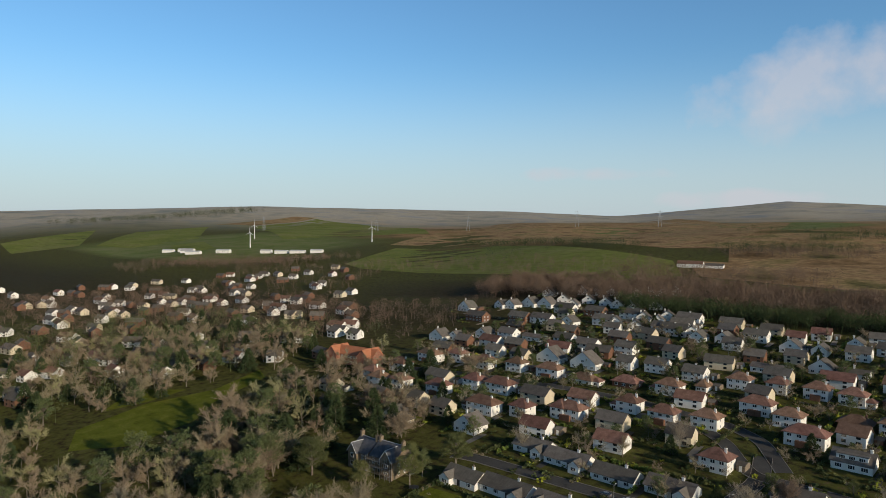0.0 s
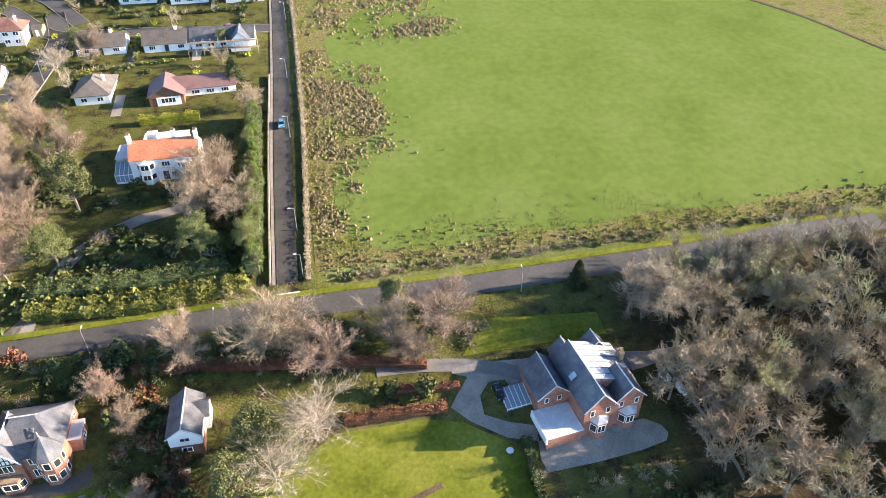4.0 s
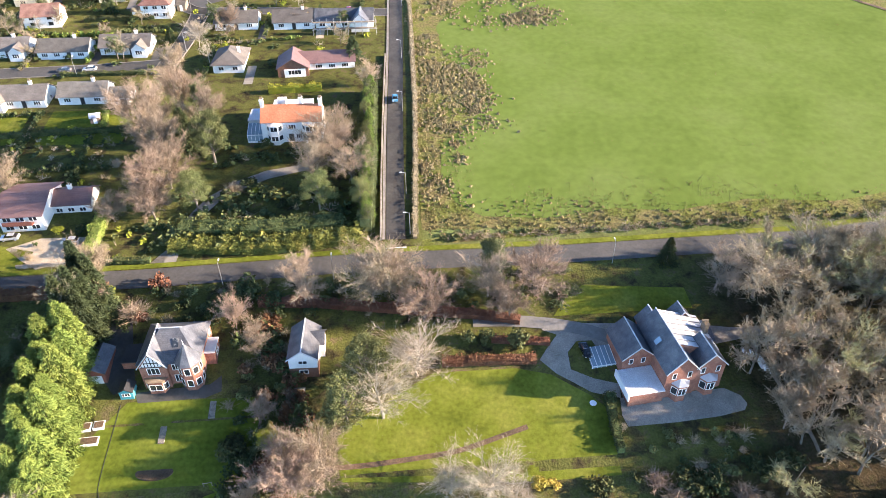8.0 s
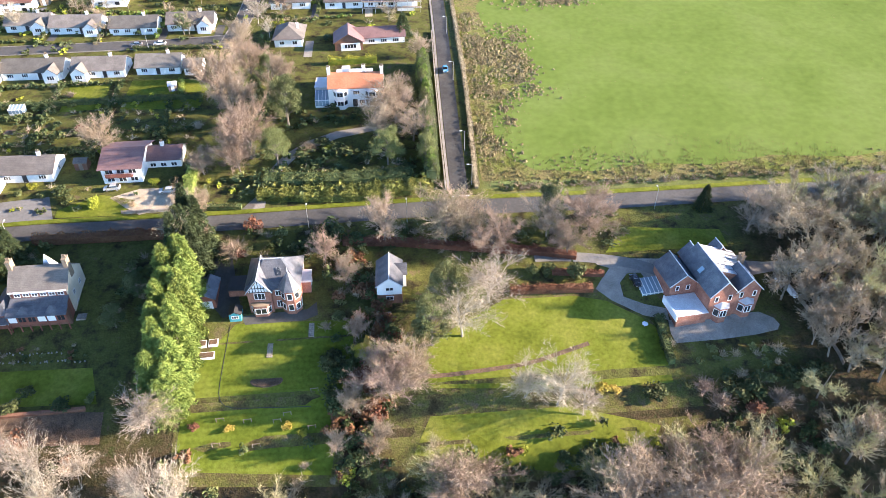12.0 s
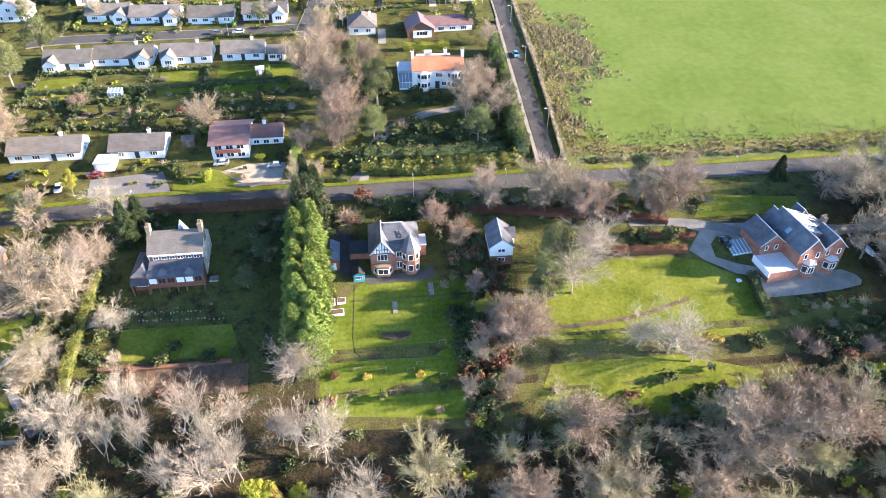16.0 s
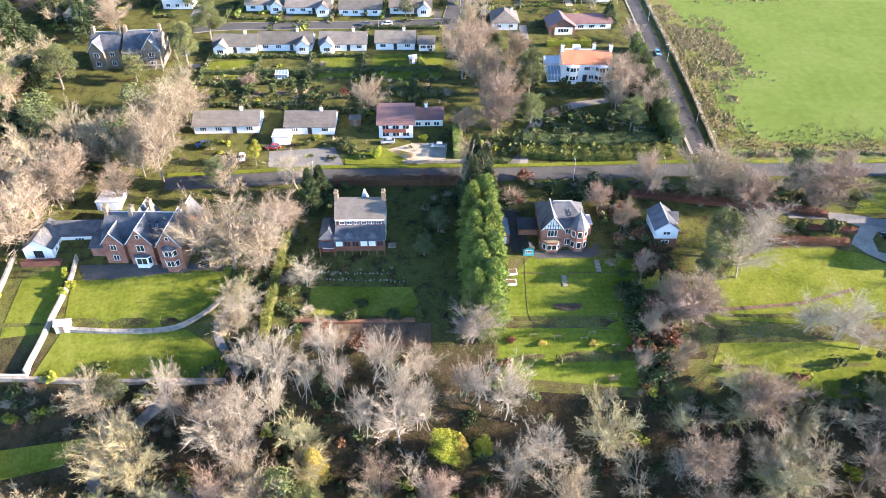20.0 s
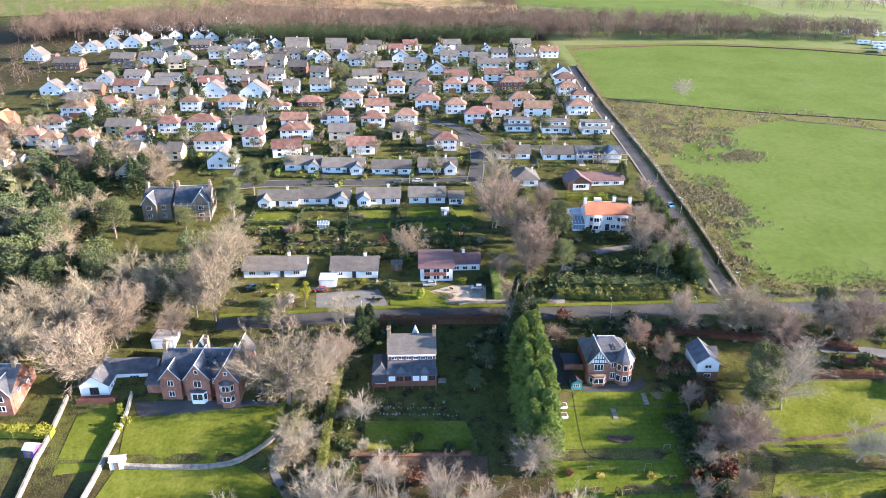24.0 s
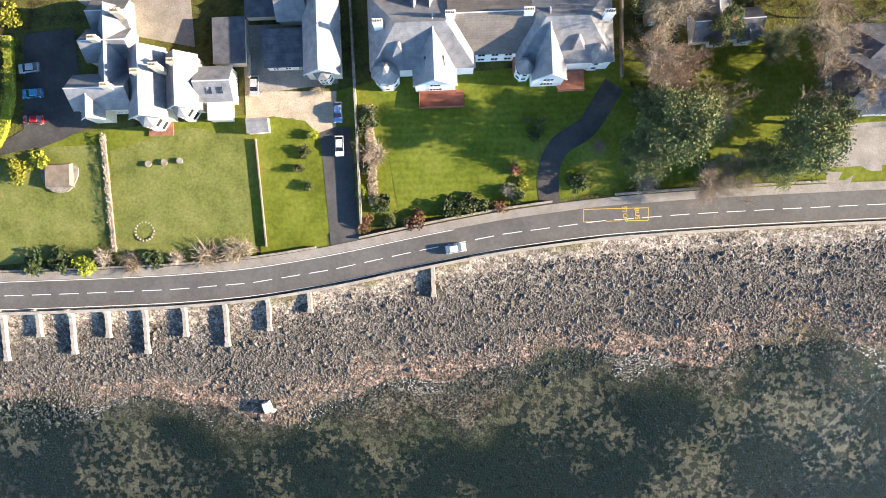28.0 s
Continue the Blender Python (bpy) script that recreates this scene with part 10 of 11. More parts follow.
for i in range(110):
    y = rng.uniform(46, 98)
    far_shrub(rng.choice(("rust", "rust", "twig", "green", "rust", "olive")), -33.5 + 3.2 * math.sin(y / 9) + rng.uniform(-2.2, 2.2), y, rng.uniform(1.6, 3.4), rng.uniform(1.2, 3.0))
for i in range(70):
    y = rng.uniform(47, 96)
    far_shrub(rng.choice(("green", "rust", "twig", "green", "pink", "olive", "rust")), -37.5 + 4.6 * math.sin(y / 9) + rng.uniform(-4.0, 4.0), y, rng.uniform(2.4, 4.2), rng.uniform(2.2, 4.6))
for x, y, h in ((-39.0, 88.0, 9), (-36.5, 74.0, 8), (-38.0, 57.0, 8), (-33.0, 50.0, 9), (-41.0, 50.5, 7), (-44.0, 95.0, 9)):
    tree("pink", x, y, h, h * 0.6)
# the steep wood between the villas and the shore
WOOD = (("stems", -115.4, 46.1, 12, 6.5), ("stems", -108.6, 46.0, 12, 6.5), ("stems", -96.2, 43.9, 13, 8), ("stems", -90.6, 40.7, 12, 7), ("stems", -81.2, 45.9, 9, 6), ("grey", -134.4, 35.9, 15, 12),
        ("moss", -148.0, 29.0, 14, 12), ("gold", -112.8, 31.3, 9, 9), ("pink", -88.1, 23.5, 12, 10), ("pink", -76.5, 22.4, 11, 9), ("pink", -139.1, 19.7, 9, 8), ("moss", -149.8, 8.7, 13, 13),
        ("grey", -116.9, 13.3, 12, 13), ("moss", -100.7, 9.0, 13, 11), ("moss", -89.3, 10.2, 13, 11), ("moss", -61.7, 12.2, 20, 15), ("moss", -62.0, -3.8, 17, 14), ("grey", -59.4, -22.7, 18, 14),
        ("pink", -128.0, 8.8, 14, 13), ("pale", -186.4, 13.8, 11, 9), ("pale", -183.4, 6.2, 10, 8), ("grey", -168.6, 20.1, 9, 10), ("moss", -160.1, -0.9, 10, 12), ("moss", -23.0, 7.8, 16, 14),
        ("moss", -13.3, -2.7, 17, 15), ("moss", -36.4, 12.9, 15, 13), ("moss", -48.9, 6.1, 14, 13), ("grey", -29.0, 21.7, 12, 12), ("pink", -25.4, 17.2, 11, 9), ("grey", -60.1, 25.5, 12, 12),
        ("moss", -124.2, -2.4, 13, 11), ("grey", -10.1, 27.9, 15, 13), ("gold", -77.2, 34.6, 6, 5), ("gold", -82.1, 34.2, 8, 7), ("moss", -114.3, 30.5, 9, 9), ("pale", -36.6, 30.5, 9, 6),
        ("pink", -187.4, 29.8, 9, 10), ("moss", -144.1, 23.1, 10, 10), ("pale", -127.5, 38.5, 14, 11), ("oak", -113.6, 24.2, 9, 8), ("stems", -122.0, 41.0, 12, 7), ("stems", -103.0, 39.0, 12, 7))
for kind, x, y, h, w in WOOD:
    tree(kind, x, y, h, w)
rng = random.Random(21)
n_wood = 0
gy = 4.0
while gy < 47:
    gx = -262.0
    while gx < 62:
        x, y = gx + rng.uniform(-3.0, 3.0), gy + rng.uniform(-3.0, 3.0)
        gx += 9.0
        garden = -215 < x < -140 and 24 < y
        open_ground = (-128 < x < -42 and y > 33 and rng.random() < 0.75) or (-40 < x < -5 and y < 4) or (-36 < x < 34 and 44 < y)
        near = any(math.hypot(x - a, y - b) < 0.36 * w + 1.5 for _k, a, b, _h, w in WOOD)
        if open_ground or near or on_wood_lawn(x, y) or (garden and rng.random() < 0.93):
            continue
        u = rng.random()
        if x > -60:
            kind = "grey" if u < 0.40 else "moss" if u < 0.82 else "pale" if u < 0.90 else "pink"
        elif y < 16:
            kind = "pale" if u < 0.10 else "grey" if u < 0.36 else "moss" if u < 0.62 else "pink" if u < 0.90 else "oak"
        else:
            kind = "pale" if u < 0.16 else "stems" if u < 0.40 else "grey" if u < 0.62 else "moss" if u < 0.80 else "pink" if u < 0.93 else "oak"
        h = rng.uniform(8.5, 14.0)
        wide = h * rng.uniform(0.7, 1.0)
        n_wood += 1
        (tree if n_wood % 3 and n_wood < 170 else far_tree)(kind, x, y, h, wide)
    gy += 9.0
for i in range(620):
    x, y = rng.uniform(-240, 64), rng.uniform(3, 52)
    if on_wood_lawn(x, y):
        continue
    far_shrub(rng.choice(("green", "green", "olive", "rust", "twig", "green", "green", "twig", "lime")), x, y, rng.uniform(2.0, 4.6), rng.uniform(1.5, 3.5))
for i in range(260):
    x, y = rng.uniform(-235, -66), rng.uniform(-10, 8)
    if (-120 < x < -69 and y < 0) or (-180 < x < -152 and y < -5):
        continue
    far_shrub(rng.choice(("twig", "olive", "twig", "green", "pale", "pink", "green", "laurel")), x, y, rng.uniform(2.0, 4.4), rng.uniform(1.4, 3.6))
for i in range(30):
    shrub(rng.choice(("lime", "green", "olive", "twig", "lime")), rng.uniform(-200, -125), rng.uniform(-6, 5), rng.uniform(2, 4), rng.uniform(1.5, 3))
# the wood beside the brick house and the trees along the upper road
for i in range(250):
    x, y = rng.uniform(60, 150), rng.uniform(20, 106)
    if x < 72 and y > 86:
        continue
    h = rng.uniform(9, 15)
    far_tree(rng.choice(("grey", "grey", "moss", "grey", "pink")), x, y, h, h * rng.uniform(0.7, 0.95))
for i in range(12):
    x, y = rng.uniform(56, 110), rng.uniform(99, 106)
    h = rng.uniform(7, 12)
    far_tree(rng.choice(("grey", "pink", "pale", "grey")), x, y, h, h * 0.9)
for i in range(46):
    x, y = rng.uniform(-240, -140), rng.uniform(91, 105)
    if -186 < x < -142:
        continue
    h = rng.uniform(9, 14)
    far_tree(rng.choice(("grey", "pale", "pink", "grey")), x, y, h, h * 0.9)
for i in range(95):
    x, y = rng.uniform(-330, -168), rng.uniform(113, 166)
    if x > -214 and y > 132:
        continue
    h = rng.uniform(9, 17)
    far_tree(rng.choice(("grey", "pink", "pine", "pink", "oak", "grey", "fir")), x, y, h, h * 0.95)
for i in range(100):
    x, y = rng.uniform(-440, -212), rng.uniform(150, 300)
    h = rng.uniform(8, 15)
    far_tree(rng.choice(("grey", "pink", "pink", "moss", "pine", "pink", "fir")), x, y, h, h * 0.9)
for i in range(290):
    x, y = rng.uniform(-300, -20), rng.uniform(203, 450)
    h = rng.uniform(4, 9.0)
    far_tree(rng.choice(("pink", "grey", "pale", "fir", "pine", "oak", "grey")), x, y, h, h * 0.9)
for i in range(700):
    x, y = rng.uniform(-300, -14), rng.uniform(200, 450)
    far_shrub(rng.choice(("green", "lime", "olive", "twig", "green", "green", "green")), x, y, rng.uniform(1.5, 4.0), rng.uniform(1.2, 2.6))
for x0, y0, x1, y1 in ((-165, 142, -164, 180), (-147, 140, -147, 178), (-128, 140, -129, 180), (-110, 138, -111, 180), (-92, 140, -93, 166), (-165, 159, -128, 160), (-128, 150, -84, 151), (-160, 146, -130, 146), (-126, 142, -84, 142), (-165, 178, -110, 178.5)):
    n = int(math.hypot(x1 - x0, y1 - y0) / 0.9)
    for i in range(n):
        k = (i + rng.random()) / n
        far_shrub(rng.choice(("green", "olive", "green", "twig", "green")), x0 + (x1 - x0) * k, y0 + (y1 - y0) * k, rng.uniform(1.4, 2.4), rng.uniform(1.2, 2.4))
for i in range(220):
    x, y = rng.uniform(-166, -82), rng.uniform(140, 172)
    far_shrub(rng.choice(("green", "lime", "olive", "twig", "green", "pale")), x, y, rng.uniform(1, 2.6), rng.uniform(0.8, 1.9))
for i in range(90):
    x, y = rng.uniform(-162, -62), rng.uniform(116.5, 127)
    if abs(x + 85.8) < 6 or abs(x + 100) < 5 or abs(x + 133) < 5 or abs(x + 142) < 4:
        continue
    far_shrub(rng.choice(("green", "lime", "olive", "twig", "green", "pale")), x, y, rng.uniform(0.9, 2.2), rng.uniform(0.8, 1.8))
for i in range(130):
    x, y = rng.uniform(-68, -20), rng.uniform(122, 160)
    if abs(y - 0.0) < 0 or (y > 139 and y < 149):
        continue
    far_shrub(rng.choice(("green", "green", "olive", "twig", "green", "green")), x, y, rng.uniform(2.0, 4.5), rng.uniform(1.2, 3.0))
for x0, x1, y0, y1, n in ((-44, -28, 44, 80, 40), (-128, -118, 50, 80, 24), (34, 62, 40, 66, 60), (-40, 34, 42, 48, 50), (-90, -82, 84, 104, 20), (-135, -122, 50, 90, 50), (-40, 30, 96, 107, 70), (-75, -44, 96, 106, 40), (-118, -110, 96, 106, 14), (-205, -124, -8, 6, 90), (-66, 0, -18, 6, 80), (-240, -192, -40, 6, 60), (-66, -52, -40, -16, 24)):
    for i in range(n):
        far_shrub(rng.choice(("green", "green", "twig", "green", "olive", "twig", "olive")), rng.uniform(x0, x1), rng.uniform(y0, y1), rng.uniform(1.5, 4.0), rng.uniform(1.0, 2.8))
for x0, x1, y0, y1, n in ((-64, 30, -12, 8, 22), (-260, -196, -50, 6, 26), (-32, 20, -60, -20, 10), (-520, -352, 110, 290, 190), (-380, -250, 70, 112, 50), (-300, -230, 110, 260, 60)):
    for i in range(n):
        h = rng.uniform(8, 15)
        far_tree(rng.choice(("grey", "pink", "pink", "pink", "grey", "pine", "moss", "fir") if x0 < -240 else ("grey", "moss", "pale", "pink", "grey")), rng.uniform(x0, x1), rng.uniform(y0, y1), h, h * 0.9)
for x, y, h in ((-68, 130, 13), (-66, 141, 15), (-71, 152, 15), (-74, 166, 14), (-70, 178, 14), (-75, 190, 13)):
    tree("pink", x, y, h, h * 0.7)
for kind, x, y, h, w in (("fir", 52.7, 106.5, 7, 5), ("grey", 68.4, 94.9, 14, 16), ("grey", 61.5, 97.9, 11, 11), ("pine", 11.3, 103.1, 12, 8), ("pale", -77.8, 97.0, 15, 7), ("grey", -13.3, 102.3, 13, 13),
                         ("grey", -161.8, 108.3, 22, 14), ("grey", -209.2, 92.3, 17, 14), ("oak", -207.6, 157.2, 14, 14), ("pine", -198.4, 122.3, 14, 13), ("pine", -211.0, 122.6, 13, 12), ("pine", -224.9, 135.7, 11, 12),
                         ("pink", -222.0, 146.2, 12, 13), ("grey", -182.7, 117.4, 10, 10), ("oak", -170.5, 171.4, 15, 10), ("grey", -185.5, 97.4, 17, 14), ("pale", 100.0, 103.0, 12, 10), ("grey", 84.0, 101.0, 12, 11)):
    tree(kind, x, y, h, w)
for x, y, k in ((-58, 132, "oak"), (-66, 160, "fir"), (-28, 130, "oak"), (-24, 158, "grey"), (-30, 142, "grey"), (-25, 150, "pink")):
    tree(k, x, y, 11, 9)
for x, y in ((-164.8, 117.6), (-164.5, 131.6), (-167.3, 110.5), (-162.2, 141.8), (-178.7, 116.5), (-187.8, 119.4)):
    tree("grey" if x < -150 else "pink", x, y, 15.0, 11.5)
mass("wood_trees", _far, "crowd of bare and evergreen trees over the slopes", "trees")
for x0, y0, x1, y1 in ((-165, 226, -90, 224), (-60, 256, -16, 256), (-240, 262, -120, 268), (-160, 320, -20, 318), (-250, 335, -170, 333), (-130, 345, -20, 346), (-230, 238, -170, 236), (-100, 262, -98, 300), (-60, 268, -58, 300), (-36, 270, -36, 330), (-18, 245, -14, 330), (-230, 300, -100, 306), (-166, 205, -166, 224), (-126, 205, -126, 222), (-146, 205, -146, 222)):
    n = int(math.hypot(x1 - x0, y1 - y0) / 1.1)
    for i in range(n):
        k = (i + rng.random()) / n
        far_shrub(rng.choice(("green", "olive", "green", "twig")), x0 + (x1 - x0) * k, y0 + (y1 - y0) * k, 1.9, 1.7)
lots = random.Random(8)
for x, y, turn, w, d in LOTS:
    if y < 195:
        continue
    m = pose(x, y, 0, 0, 0, turn)

    def spot(u, v):
        p = m @ Vector((u, v, 0))
        return p.x, p.y

    def planted(u0, v0, u1, v1, high=1.7):
        n_ = max(2, int(math.hypot(u1 - u0, v1 - v0) / 1.5))
        kind = lots.choice(("green", "green", "olive", "twig", "ley"))
        for i_ in range(n_):
            k_ = (i_ + lots.random()) / n_
            px, py = spot(u0 + (u1 - u0) * k_, v0 + (v1 - v0) * k_)
            if px < -13 and clear_of_roads(px, py, 3.6):
                far_shrub(kind if lots.random() < 0.75 else lots.choice(("green", "olive", "twig", "lime")), px, py, lots.uniform(1.5, 2.4), lots.uniform(0.7, 1.3) * high)

    planted(-1, d + 7, w + 4, d + 7, 2.0)
    planted(-2.6, -6, -2.6, d + 7)
    if lots.random() < 0.7:
        planted(-1, -7.5, w * 0.7, -7.5, 1.3)
    if lots.random() < 0.6:
        q = [spot(u, v) for u, v in ((w + 0.8, -7.5), (w + 3.6, -7.5), (w + 3.6, 4.0), (w + 0.8, 4.0))]
        if all(p_[0] < -14 for p_ in q):
            sheet("driveway", q, lots.choice((PAVING, MIDROAD, GRAVEL, PALE_ROAD)), 0.09, 4.0, label="paved driveway beside a house")
    if lots.random() < 0.45:
        sheet("garden_lawn", [spot(u, v) for u, v in ((0, d + 1.5), (w, d + 1.5), (w, d + 6), (0, d + 6))], GRASS, 0.07, 4.0, label="small back lawn of a house")
    if lots.random() < 0.25:
        px, py = spot(w + 0.9, d - 2)
        shed("garage", px, py, turn, 3.0, 5.0, 2.2, lots.choice((WHITE, BROWN, TIMBER)), GREYT, "small single garage with a grey roof", "garage")
mass("undergrowth", _low, "mixed garden and woodland undergrowth", "undergrowth")
tree("pale", 44.5, 318.2, 13, 9, "lone bare pale tree in the field")


def far_wood(name, spots, high, twig, label, blades_each=190, seed=7):
    """A wood too far off to count its trees: trunks and twigs in one mesh."""
    r = np.random.default_rng(seed)
    spots = np.asarray(spots)
    spots = spots[[not (x < -230 and y < 330 and hides_park(x, y)) for x, y in spots]]
    n = len(spots)
    h = r.uniform(0.65, 1.1, n) * high
    z = land(spots[:, 0], spots[:, 1])
    k = np.repeat(np.arange(n), blades_each)
    m = len(k)
    u = r.normal(size=(m, 3))
    u /= np.linalg.norm(u, axis=1)[:, None]
    c = np.stack([spots[k, 0], spots[k, 1], z[k] + h[k] * 0.6], 1) + u * (h[k] * 0.38)[:, None] * (r.uniform(0.1, 1, m) ** 0.4)[:, None]
    w = u * 0.6 + r.normal(size=(m, 3)) * 0.4 + (0, 0, 0.5)
    w /= np.linalg.norm(w, axis=1)[:, None]
    tops = blades(c, w, r.uniform(0.7, 1.6, m) * high / 12, r.uniform(0.06, 0.17, m) * high / 12, r)
    foot = np.stack([spots[:, 0], spots[:, 1], z], 1)
    stems = blades(foot, np.tile((0.0, 0.0, 1.0), (n, 1)) + r.normal(size=(n, 3)) * 0.05, h * 0.8, np.full(n, 0.16), r)
    tagged(new(name, soup(name, np.concatenate([tops, stems]), 3, twig)), label, "woodland", kind="stuff")


fr = np.random.default_rng(9)


def scatter(n, x0, x1, y0, y1, keep=None):
    p = np.stack([fr.uniform(x0, x1, n), fr.uniform(y0, y1, n)], 1)
    return p[keep(p[:, 0], p[:, 1])] if keep else p


far_wood("woodland", scatter(420, -260, -16, 468, 496), 13, NEEDLE, "dark evergreens along the wood's edge", 110, 14)
far_wood("woodland", scatter(1700, -420, 260, 478, 575, lambda x, y: (y > 484 - x * 0.02) & (y < 575 - np.maximum(x + 20, 0) * 0.24)), 15, DUSKTWIG, "band of leafless brown woodland above the houses", seed=3)
far_wood("woodland", scatter(2600, -1250, -330, 300, 760, lambda x, y: (np.sin(x / 67) + np.sin(y / 51 + x / 90) > -0.5) & (y > 250 - x * 0.2)), 10, DUSKTWIG, "leafless woodland round the town", 60, 4)
far_wood("woodland", scatter(700, -900, 0, 640, 1500, lambda x, y: (np.sin(x / 150) * np.sin(y / 120 + 1) > 0.35)), 10, NEEDLE, "dark conifer plantations on the moor", 90, 5)
far_wood("woodland", scatter(420, 200, 1700, 560, 1700, lambda x, y: np.abs(np.sin(x / 210 + y / 330)) < 0.12), 10, TWIG, "hedgerow trees in the valley", 80, 6)
far_wood("woodland", scatter(700, -900, -380, 150, 420, lambda x, y: (x < -356) | (y > 240)), 12, DUSKTWIG, "mixed wood beside the park", 110, 8)
far_wood("woodland", scatter(260, -620, -354, 40, 330), 14, PINE, "tall evergreens beside the park", 110, 10)
def belt(points, n, spread):
    """Spots along a line."""
    p = np.array(points, float)
    k = fr.uniform(0, len(p) - 1, n)
    i = np.minimum(k.astype(int), len(p) - 2)
    f = (k - i)[:, None]
    return p[i] * (1 - f) + p[i + 1] * f + fr.normal(size=(n, 2)) * spread


for line, n, spread, kind in ((((-317, 875), (-181, 910)), 130, 12, NEEDLE), (((-257, 1009), (-157, 1165)), 110, 14, NEEDLE), (((-153, 896), (-83, 995)), 70, 9, DUSKTWIG), (((-330, 641), (-163, 674)), 170, 16, DUSKTWIG),
                              (((-35, 640), (-12, 640), (-19, 852)), 90, 4, DUSKTWIG), (((-968, 1112), (-425, 850)), 260, 10, NEEDLE), (((-313, 844), (-159, 843)), 90, 14, DUSKTWIG), (((-913, 746), (-1140, 563)), 260, 22, DUSKTWIG),
                              (((-300, 600), (-92, 545)), 240, 16, DUSKTWIG), (((200, 640), (520, 760), (900, 830)), 120, 10, DUSKTWIG), (((300, 900), (700, 1050), (1200, 1000)), 120, 14, DUSKTWIG), (((203, 827), (530, 1043)), 50, 6, DUSKTWIG)):
    far_wood("woodland", belt(line, int(n * 1.5), spread), 13, kind, "belt of trees between the moorland fields", 60, n)
far_wood("woodland", belt(((-2728, 963), (-2856, 1489), (-2960, 1860)), 420, 40), 26, NEEDLE, "dark plantation on the far skyline", 60, 31)
far_wood("woodland", scatter(130, 215, 400, 470, 575), 7, DUSKTWIG, "small trees among the caravans", 90, 11)

# ---- rough grass and stones ----
def clumps(name, spots, size, mat, label, blade=6, seed=1, tall=0.7):
    r = np.random.default_rng(seed)
    k = np.repeat(np.arange(len(spots)), blade)
    m = len(k)
    p = spots[k] + r.normal(size=(m, 2)) * size * 0.4
    base_ = np.stack([p[:, 0], p[:, 1], land(p[:, 0], p[:, 1])], 1)
    w = np.stack([r.normal(0, 0.5, m), r.normal(0, 0.5, m), np.ones(m)], 1)
    w /= np.linalg.norm(w, axis=1)[:, None]
    tagged(new(name, soup(name, blades(base_, w, r.uniform(0.5, 1.2, m) * tall, r.uniform(0.05, 0.13, m), r), 3, mat)), label, "grass", kind="stuff")


def thinned(n, x0, x1, y0, y1, weight):
    p = scatter(n, x0, x1, y0, y1)
    patchy = 0.5 + 0.5 * np.sin(p[:, 0] / 4.1 + 1.7 * np.sin(p[:, 1] / 7.3)) * np.sin(p[:, 1] / 5.7 + 1.3 * np.sin(p[:, 0] / 9.1))
    return p[fr.random(n) < weight(p[:, 0], p[:, 1]) * (0.25 + 0.9 * patchy)]


clumps("rough_grass", thinned(7000, -3, 26, 119, 330, lambda x, y: np.clip(1.15 - (x + 2) / (9 + 7 * np.sin(y / 23 + 1)), 0, 1)), 1.2, TUSSOCK, "rough bleached grass along the edge of the field", 6, 2, 0.6)


def beds(n, x0, x1, y0, y1, lean, big, seed):
    """Spots of ragged rush beds: clusters of uneven size, thicker towards x0 as lean grows."""
    r = np.random.default_rng(seed)
    spots = []
    for _ in range(n):
        c = np.array([x0 + (x1 - x0) * r.random() ** lean, r.uniform(y0, y1)])
        m = int(r.uniform(15, 70))
        way, long = r.uniform(0, 3.14), r.uniform(1.0, 2.4)
        d = r.normal(size=(m, 2)) * big * r.uniform(0.4, 1.0)
        along = np.array([math.cos(way), math.sin(way)])
        spots.append(c + d + np.outer(d @ along, along) * (long - 1))
    p = np.concatenate(spots)
    return p[(p[:, 0] > -2.4 + 0 * p[:, 1])]


def mounds(name, spots, lo, hi, mat, label, seed):
    """Low ragged tufts: five leaning faces each, flared at the foot."""
    r = np.random.default_rng(seed)
    n = len(spots)
    big = r.uniform(lo, hi, n)
    foot = np.stack([spots[:, 0], spots[:, 1], land(spots[:, 0], spots[:, 1])], 1)
    way = np.arange(5)[None] * 1.2566 + r.uniform(0, 6.28, n)[:, None]
    reach_ = big[:, None] * r.uniform(0.35, 0.75, (n, 5))
    rim = foot[:, None] + np.stack([np.cos(way) * reach_, np.sin(way) * reach_, r.uniform(-0.05, 0.12, (n, 5)) * big[:, None]], -1)
    top = foot[:, None] + np.concatenate([r.normal(0, 0.16, (n, 5, 2)), r.uniform(0.35, 0.95, (n, 5, 1))], -1) * big[:, None, None]
    tagged(new(name, soup(name, np.stack([rim, np.roll(rim, -1, 1), top], 2).reshape(-1, 3), 3, mat)), label, "grass", kind="stuff")


mounds("rushes", beds(70, -1, 20, 122, 330, 1.8, 2.0, 41), 0.4, 1.0, RUSH, "ragged brown rush beds along the field hedge", 3)
mounds("rushes", beds(36, 1, 20, 160, 204, 1.0, 2.6, 42), 0.4, 1.1, RUSH, "dense brown rush bed in the field", 13)
mounds("rushes", beds(60, 6, 50, 226, 305, 1.0, 3.2, 43), 0.5, 1.3, RUSH, "patches of brown rushes in the rough pasture", 23)
mounds("rushes", thinned(2600, 2, 130, 262, 325, lambda x, y: np.clip(1.5 - np.abs(y - 302 + 0.2 * (x - 30) - 4 * np.sin(x / 13)) / 9, 0, 1)), 0.5, 1.3, RUSH, "brown rushes along the dyke", 4)
mounds("rushes", thinned(900, 185, 240, 225, 275, lambda x, y: np.clip(1.3 - (x - 211) ** 2 / 400 - (y - 250) ** 2 / 200, 0, 1)), 0.6, 1.4, RUSH, "brown rush bed beyond the ditch", 8)
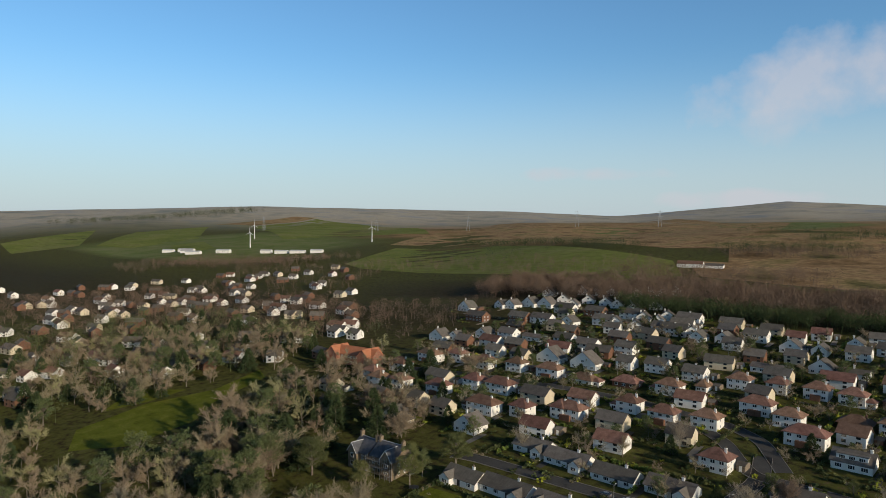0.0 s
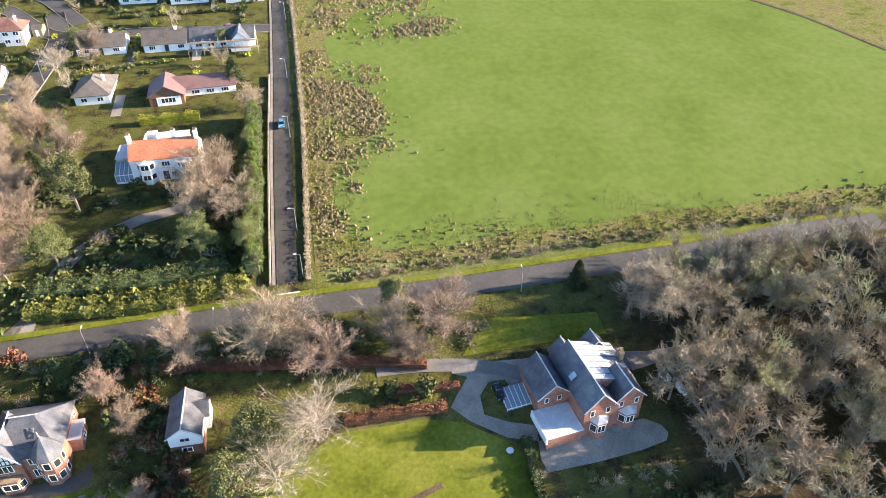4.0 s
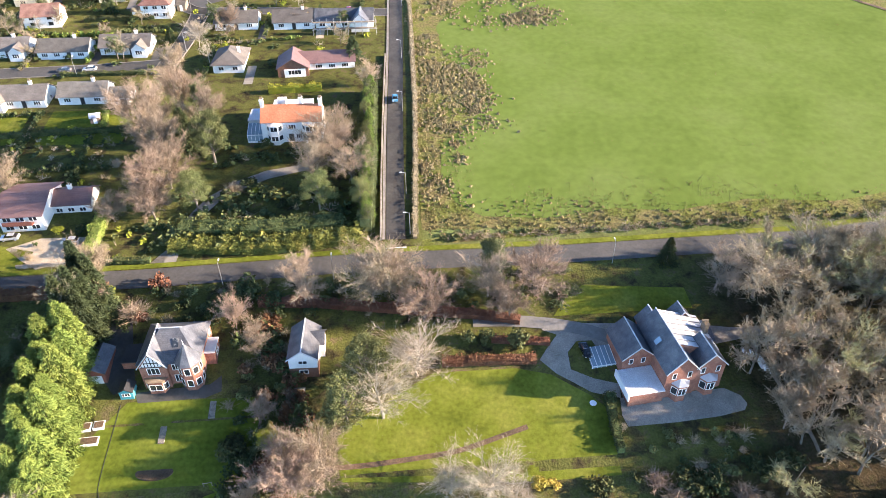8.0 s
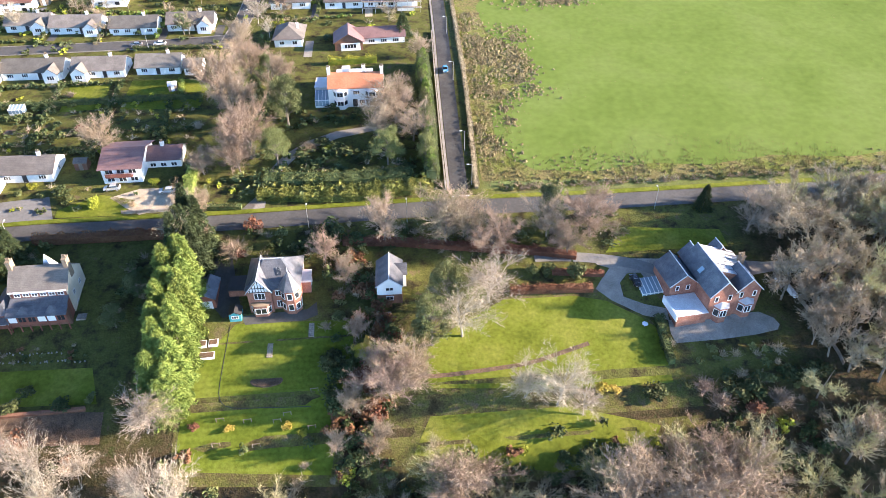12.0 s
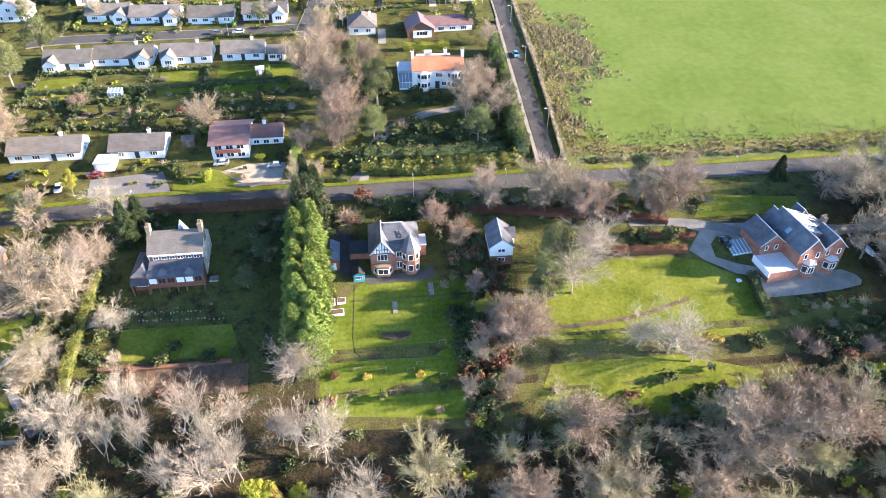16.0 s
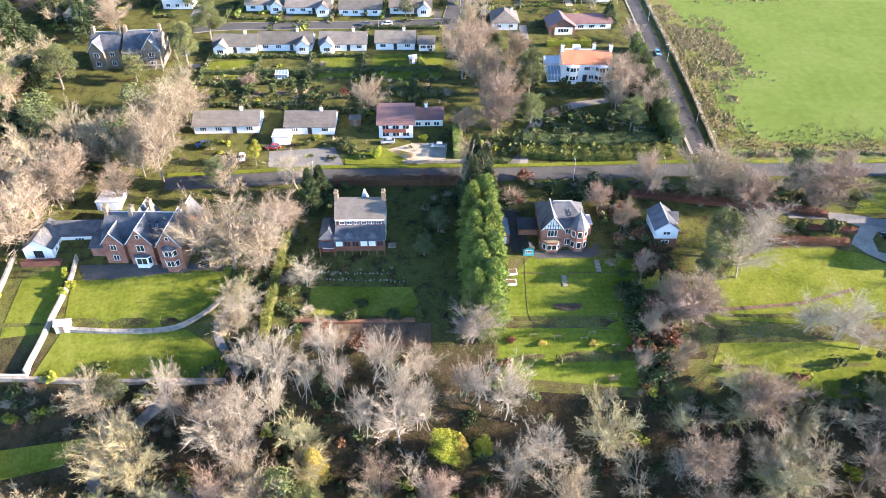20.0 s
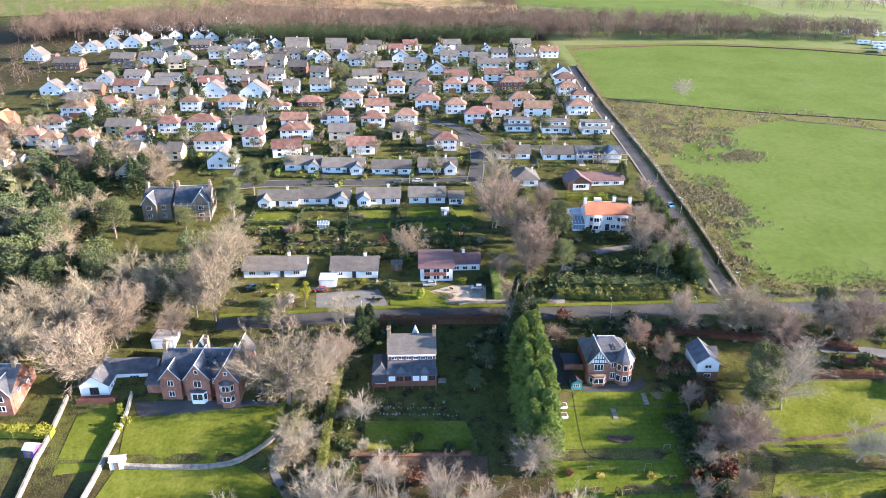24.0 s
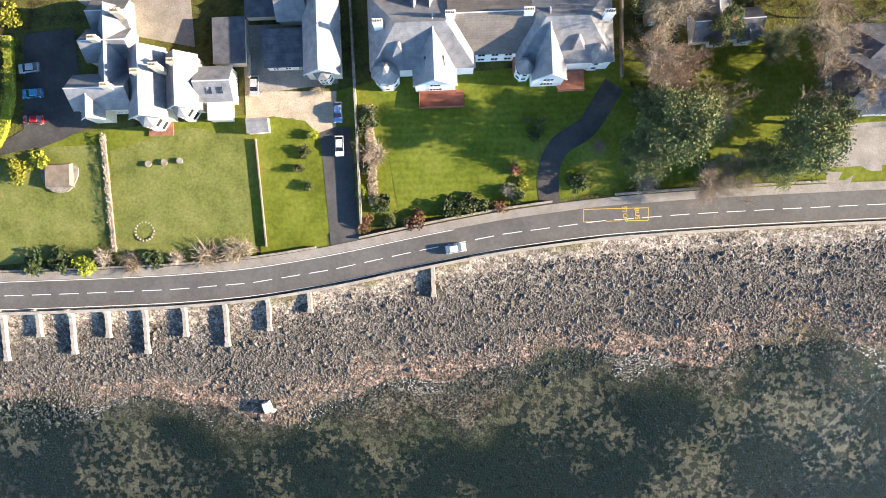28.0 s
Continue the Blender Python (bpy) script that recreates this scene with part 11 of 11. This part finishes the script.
mounds("tussocks", thinned(3600, -2, 240, 118, 134, lambda x, y: np.clip(1.3 - (y - 118) / (7 + 3 * np.sin(x / 17)), 0, 1)), 0.35, 0.9, TUSSOCK, "rough bleached tussocks at the foot of the field", 9)
clumps("rough_grass", thinned(9000, -2, 240, 117, 150, lambda x, y: np.clip(1.2 - (y - 117) / (12 + 6 * np.sin(x / 31)), 0, 1)), 1.2, TUSSOCK, "rough bleached grass at the foot of the field", 6, 5, 0.6)
clumps("tussocks", scatter(650, 15, 150, 125, 260), 0.6, ROUGH, "scattered dark tussocks in the pasture", 4, 6, 0.45)

sr = np.random.default_rng(17)
ns = 42000
sx = sr.uniform(-225, 30, ns)
sd = sr.uniform(0, 1, ns) ** 0.9 * (19 + 5 * ease(-170, -120, sx) + 2.0 * np.sin(sx / 8)) + 5.0 + np.abs(sr.normal(0, 2.2, ns))
sy = coast(sx) - sd
patch_ = np.sin(sx / 7 + 2) + np.sin(sy / 4 + sx / 11) + sr.normal(0, 0.8, ns) + 1.6 * ease(-150, -90, sx) * (np.abs(sd - 16) < 9) - 1.2 * (sd < 8)
keep = patch_ > -0.7
sx, sy = sx[keep], sy[keep]
sz, size = land(sx, sy), sr.uniform(0.12, 0.38, len(sx)) * (1 + (sr.random(len(sx)) > 0.97) * 1.3)
octa = np.array([(1, 0, 0), (0, 1, 0), (-1, 0, 0), (0, -1, 0), (0, 0, 0.8)], float)
tri = np.array([(0, 1, 4), (1, 2, 4), (2, 3, 4), (3, 0, 4)])
turn = sr.uniform(0, 6.28, len(sx))
jit = sr.uniform(0.6, 1.35, (len(sx), 5, 3))
o = octa[None] * jit
c, s_ = np.cos(turn)[:, None], np.sin(turn)[:, None]
px_, py_ = o[..., 0] * c - o[..., 1] * s_, o[..., 0] * s_ + o[..., 1] * c
stones = np.stack([sx[:, None] + px_ * size[:, None], sy[:, None] + py_ * size[:, None], sz[:, None] + o[..., 2] * size[:, None] * 0.8 - 0.03], -1)
shingle_me = soup("shingle", stones[:, tri].reshape(-1, 3), 3, COBBLE)
tagged(new("shingle", shingle_me), "dark and pale stones strewn over the shore", "shingle", kind="stuff")

# flecks of foam where the small waves break
fx = sr.uniform(-215, 20, 40000)
fy = coast(fx) - sr.uniform(18, 36, 40000)
fz = land(fx, fy)
wet = (np.abs(fz + 0.1 + 0.12 * np.sin(fx / 2.3)) < 0.16) & (np.sin(fx / 9.0 + 2) + np.sin(fx / 3.7) + sr.normal(0, 0.5, 40000) > 1.0)
fx, fy = fx[wet], fy[wet]
ring = np.linspace(0, 2 * np.pi, 7)[:6]
fr_ = sr.uniform(0.5, 1.3, (len(fx), 6)) * sr.uniform(0.025, 0.10, len(fx))[:, None]
flecks = np.stack([fx[:, None] + np.cos(ring) * fr_ * 1.7, fy[:, None] + np.sin(ring) * fr_, np.full((len(fx), 6), 0.03) + sr.uniform(0, 0.02, len(fx))[:, None]], -1)
tagged(new("foam", soup("foam", flecks.reshape(-1, 3), 6, FOAM)), "broken white foam along the water's edge", "foam", kind="stuff")
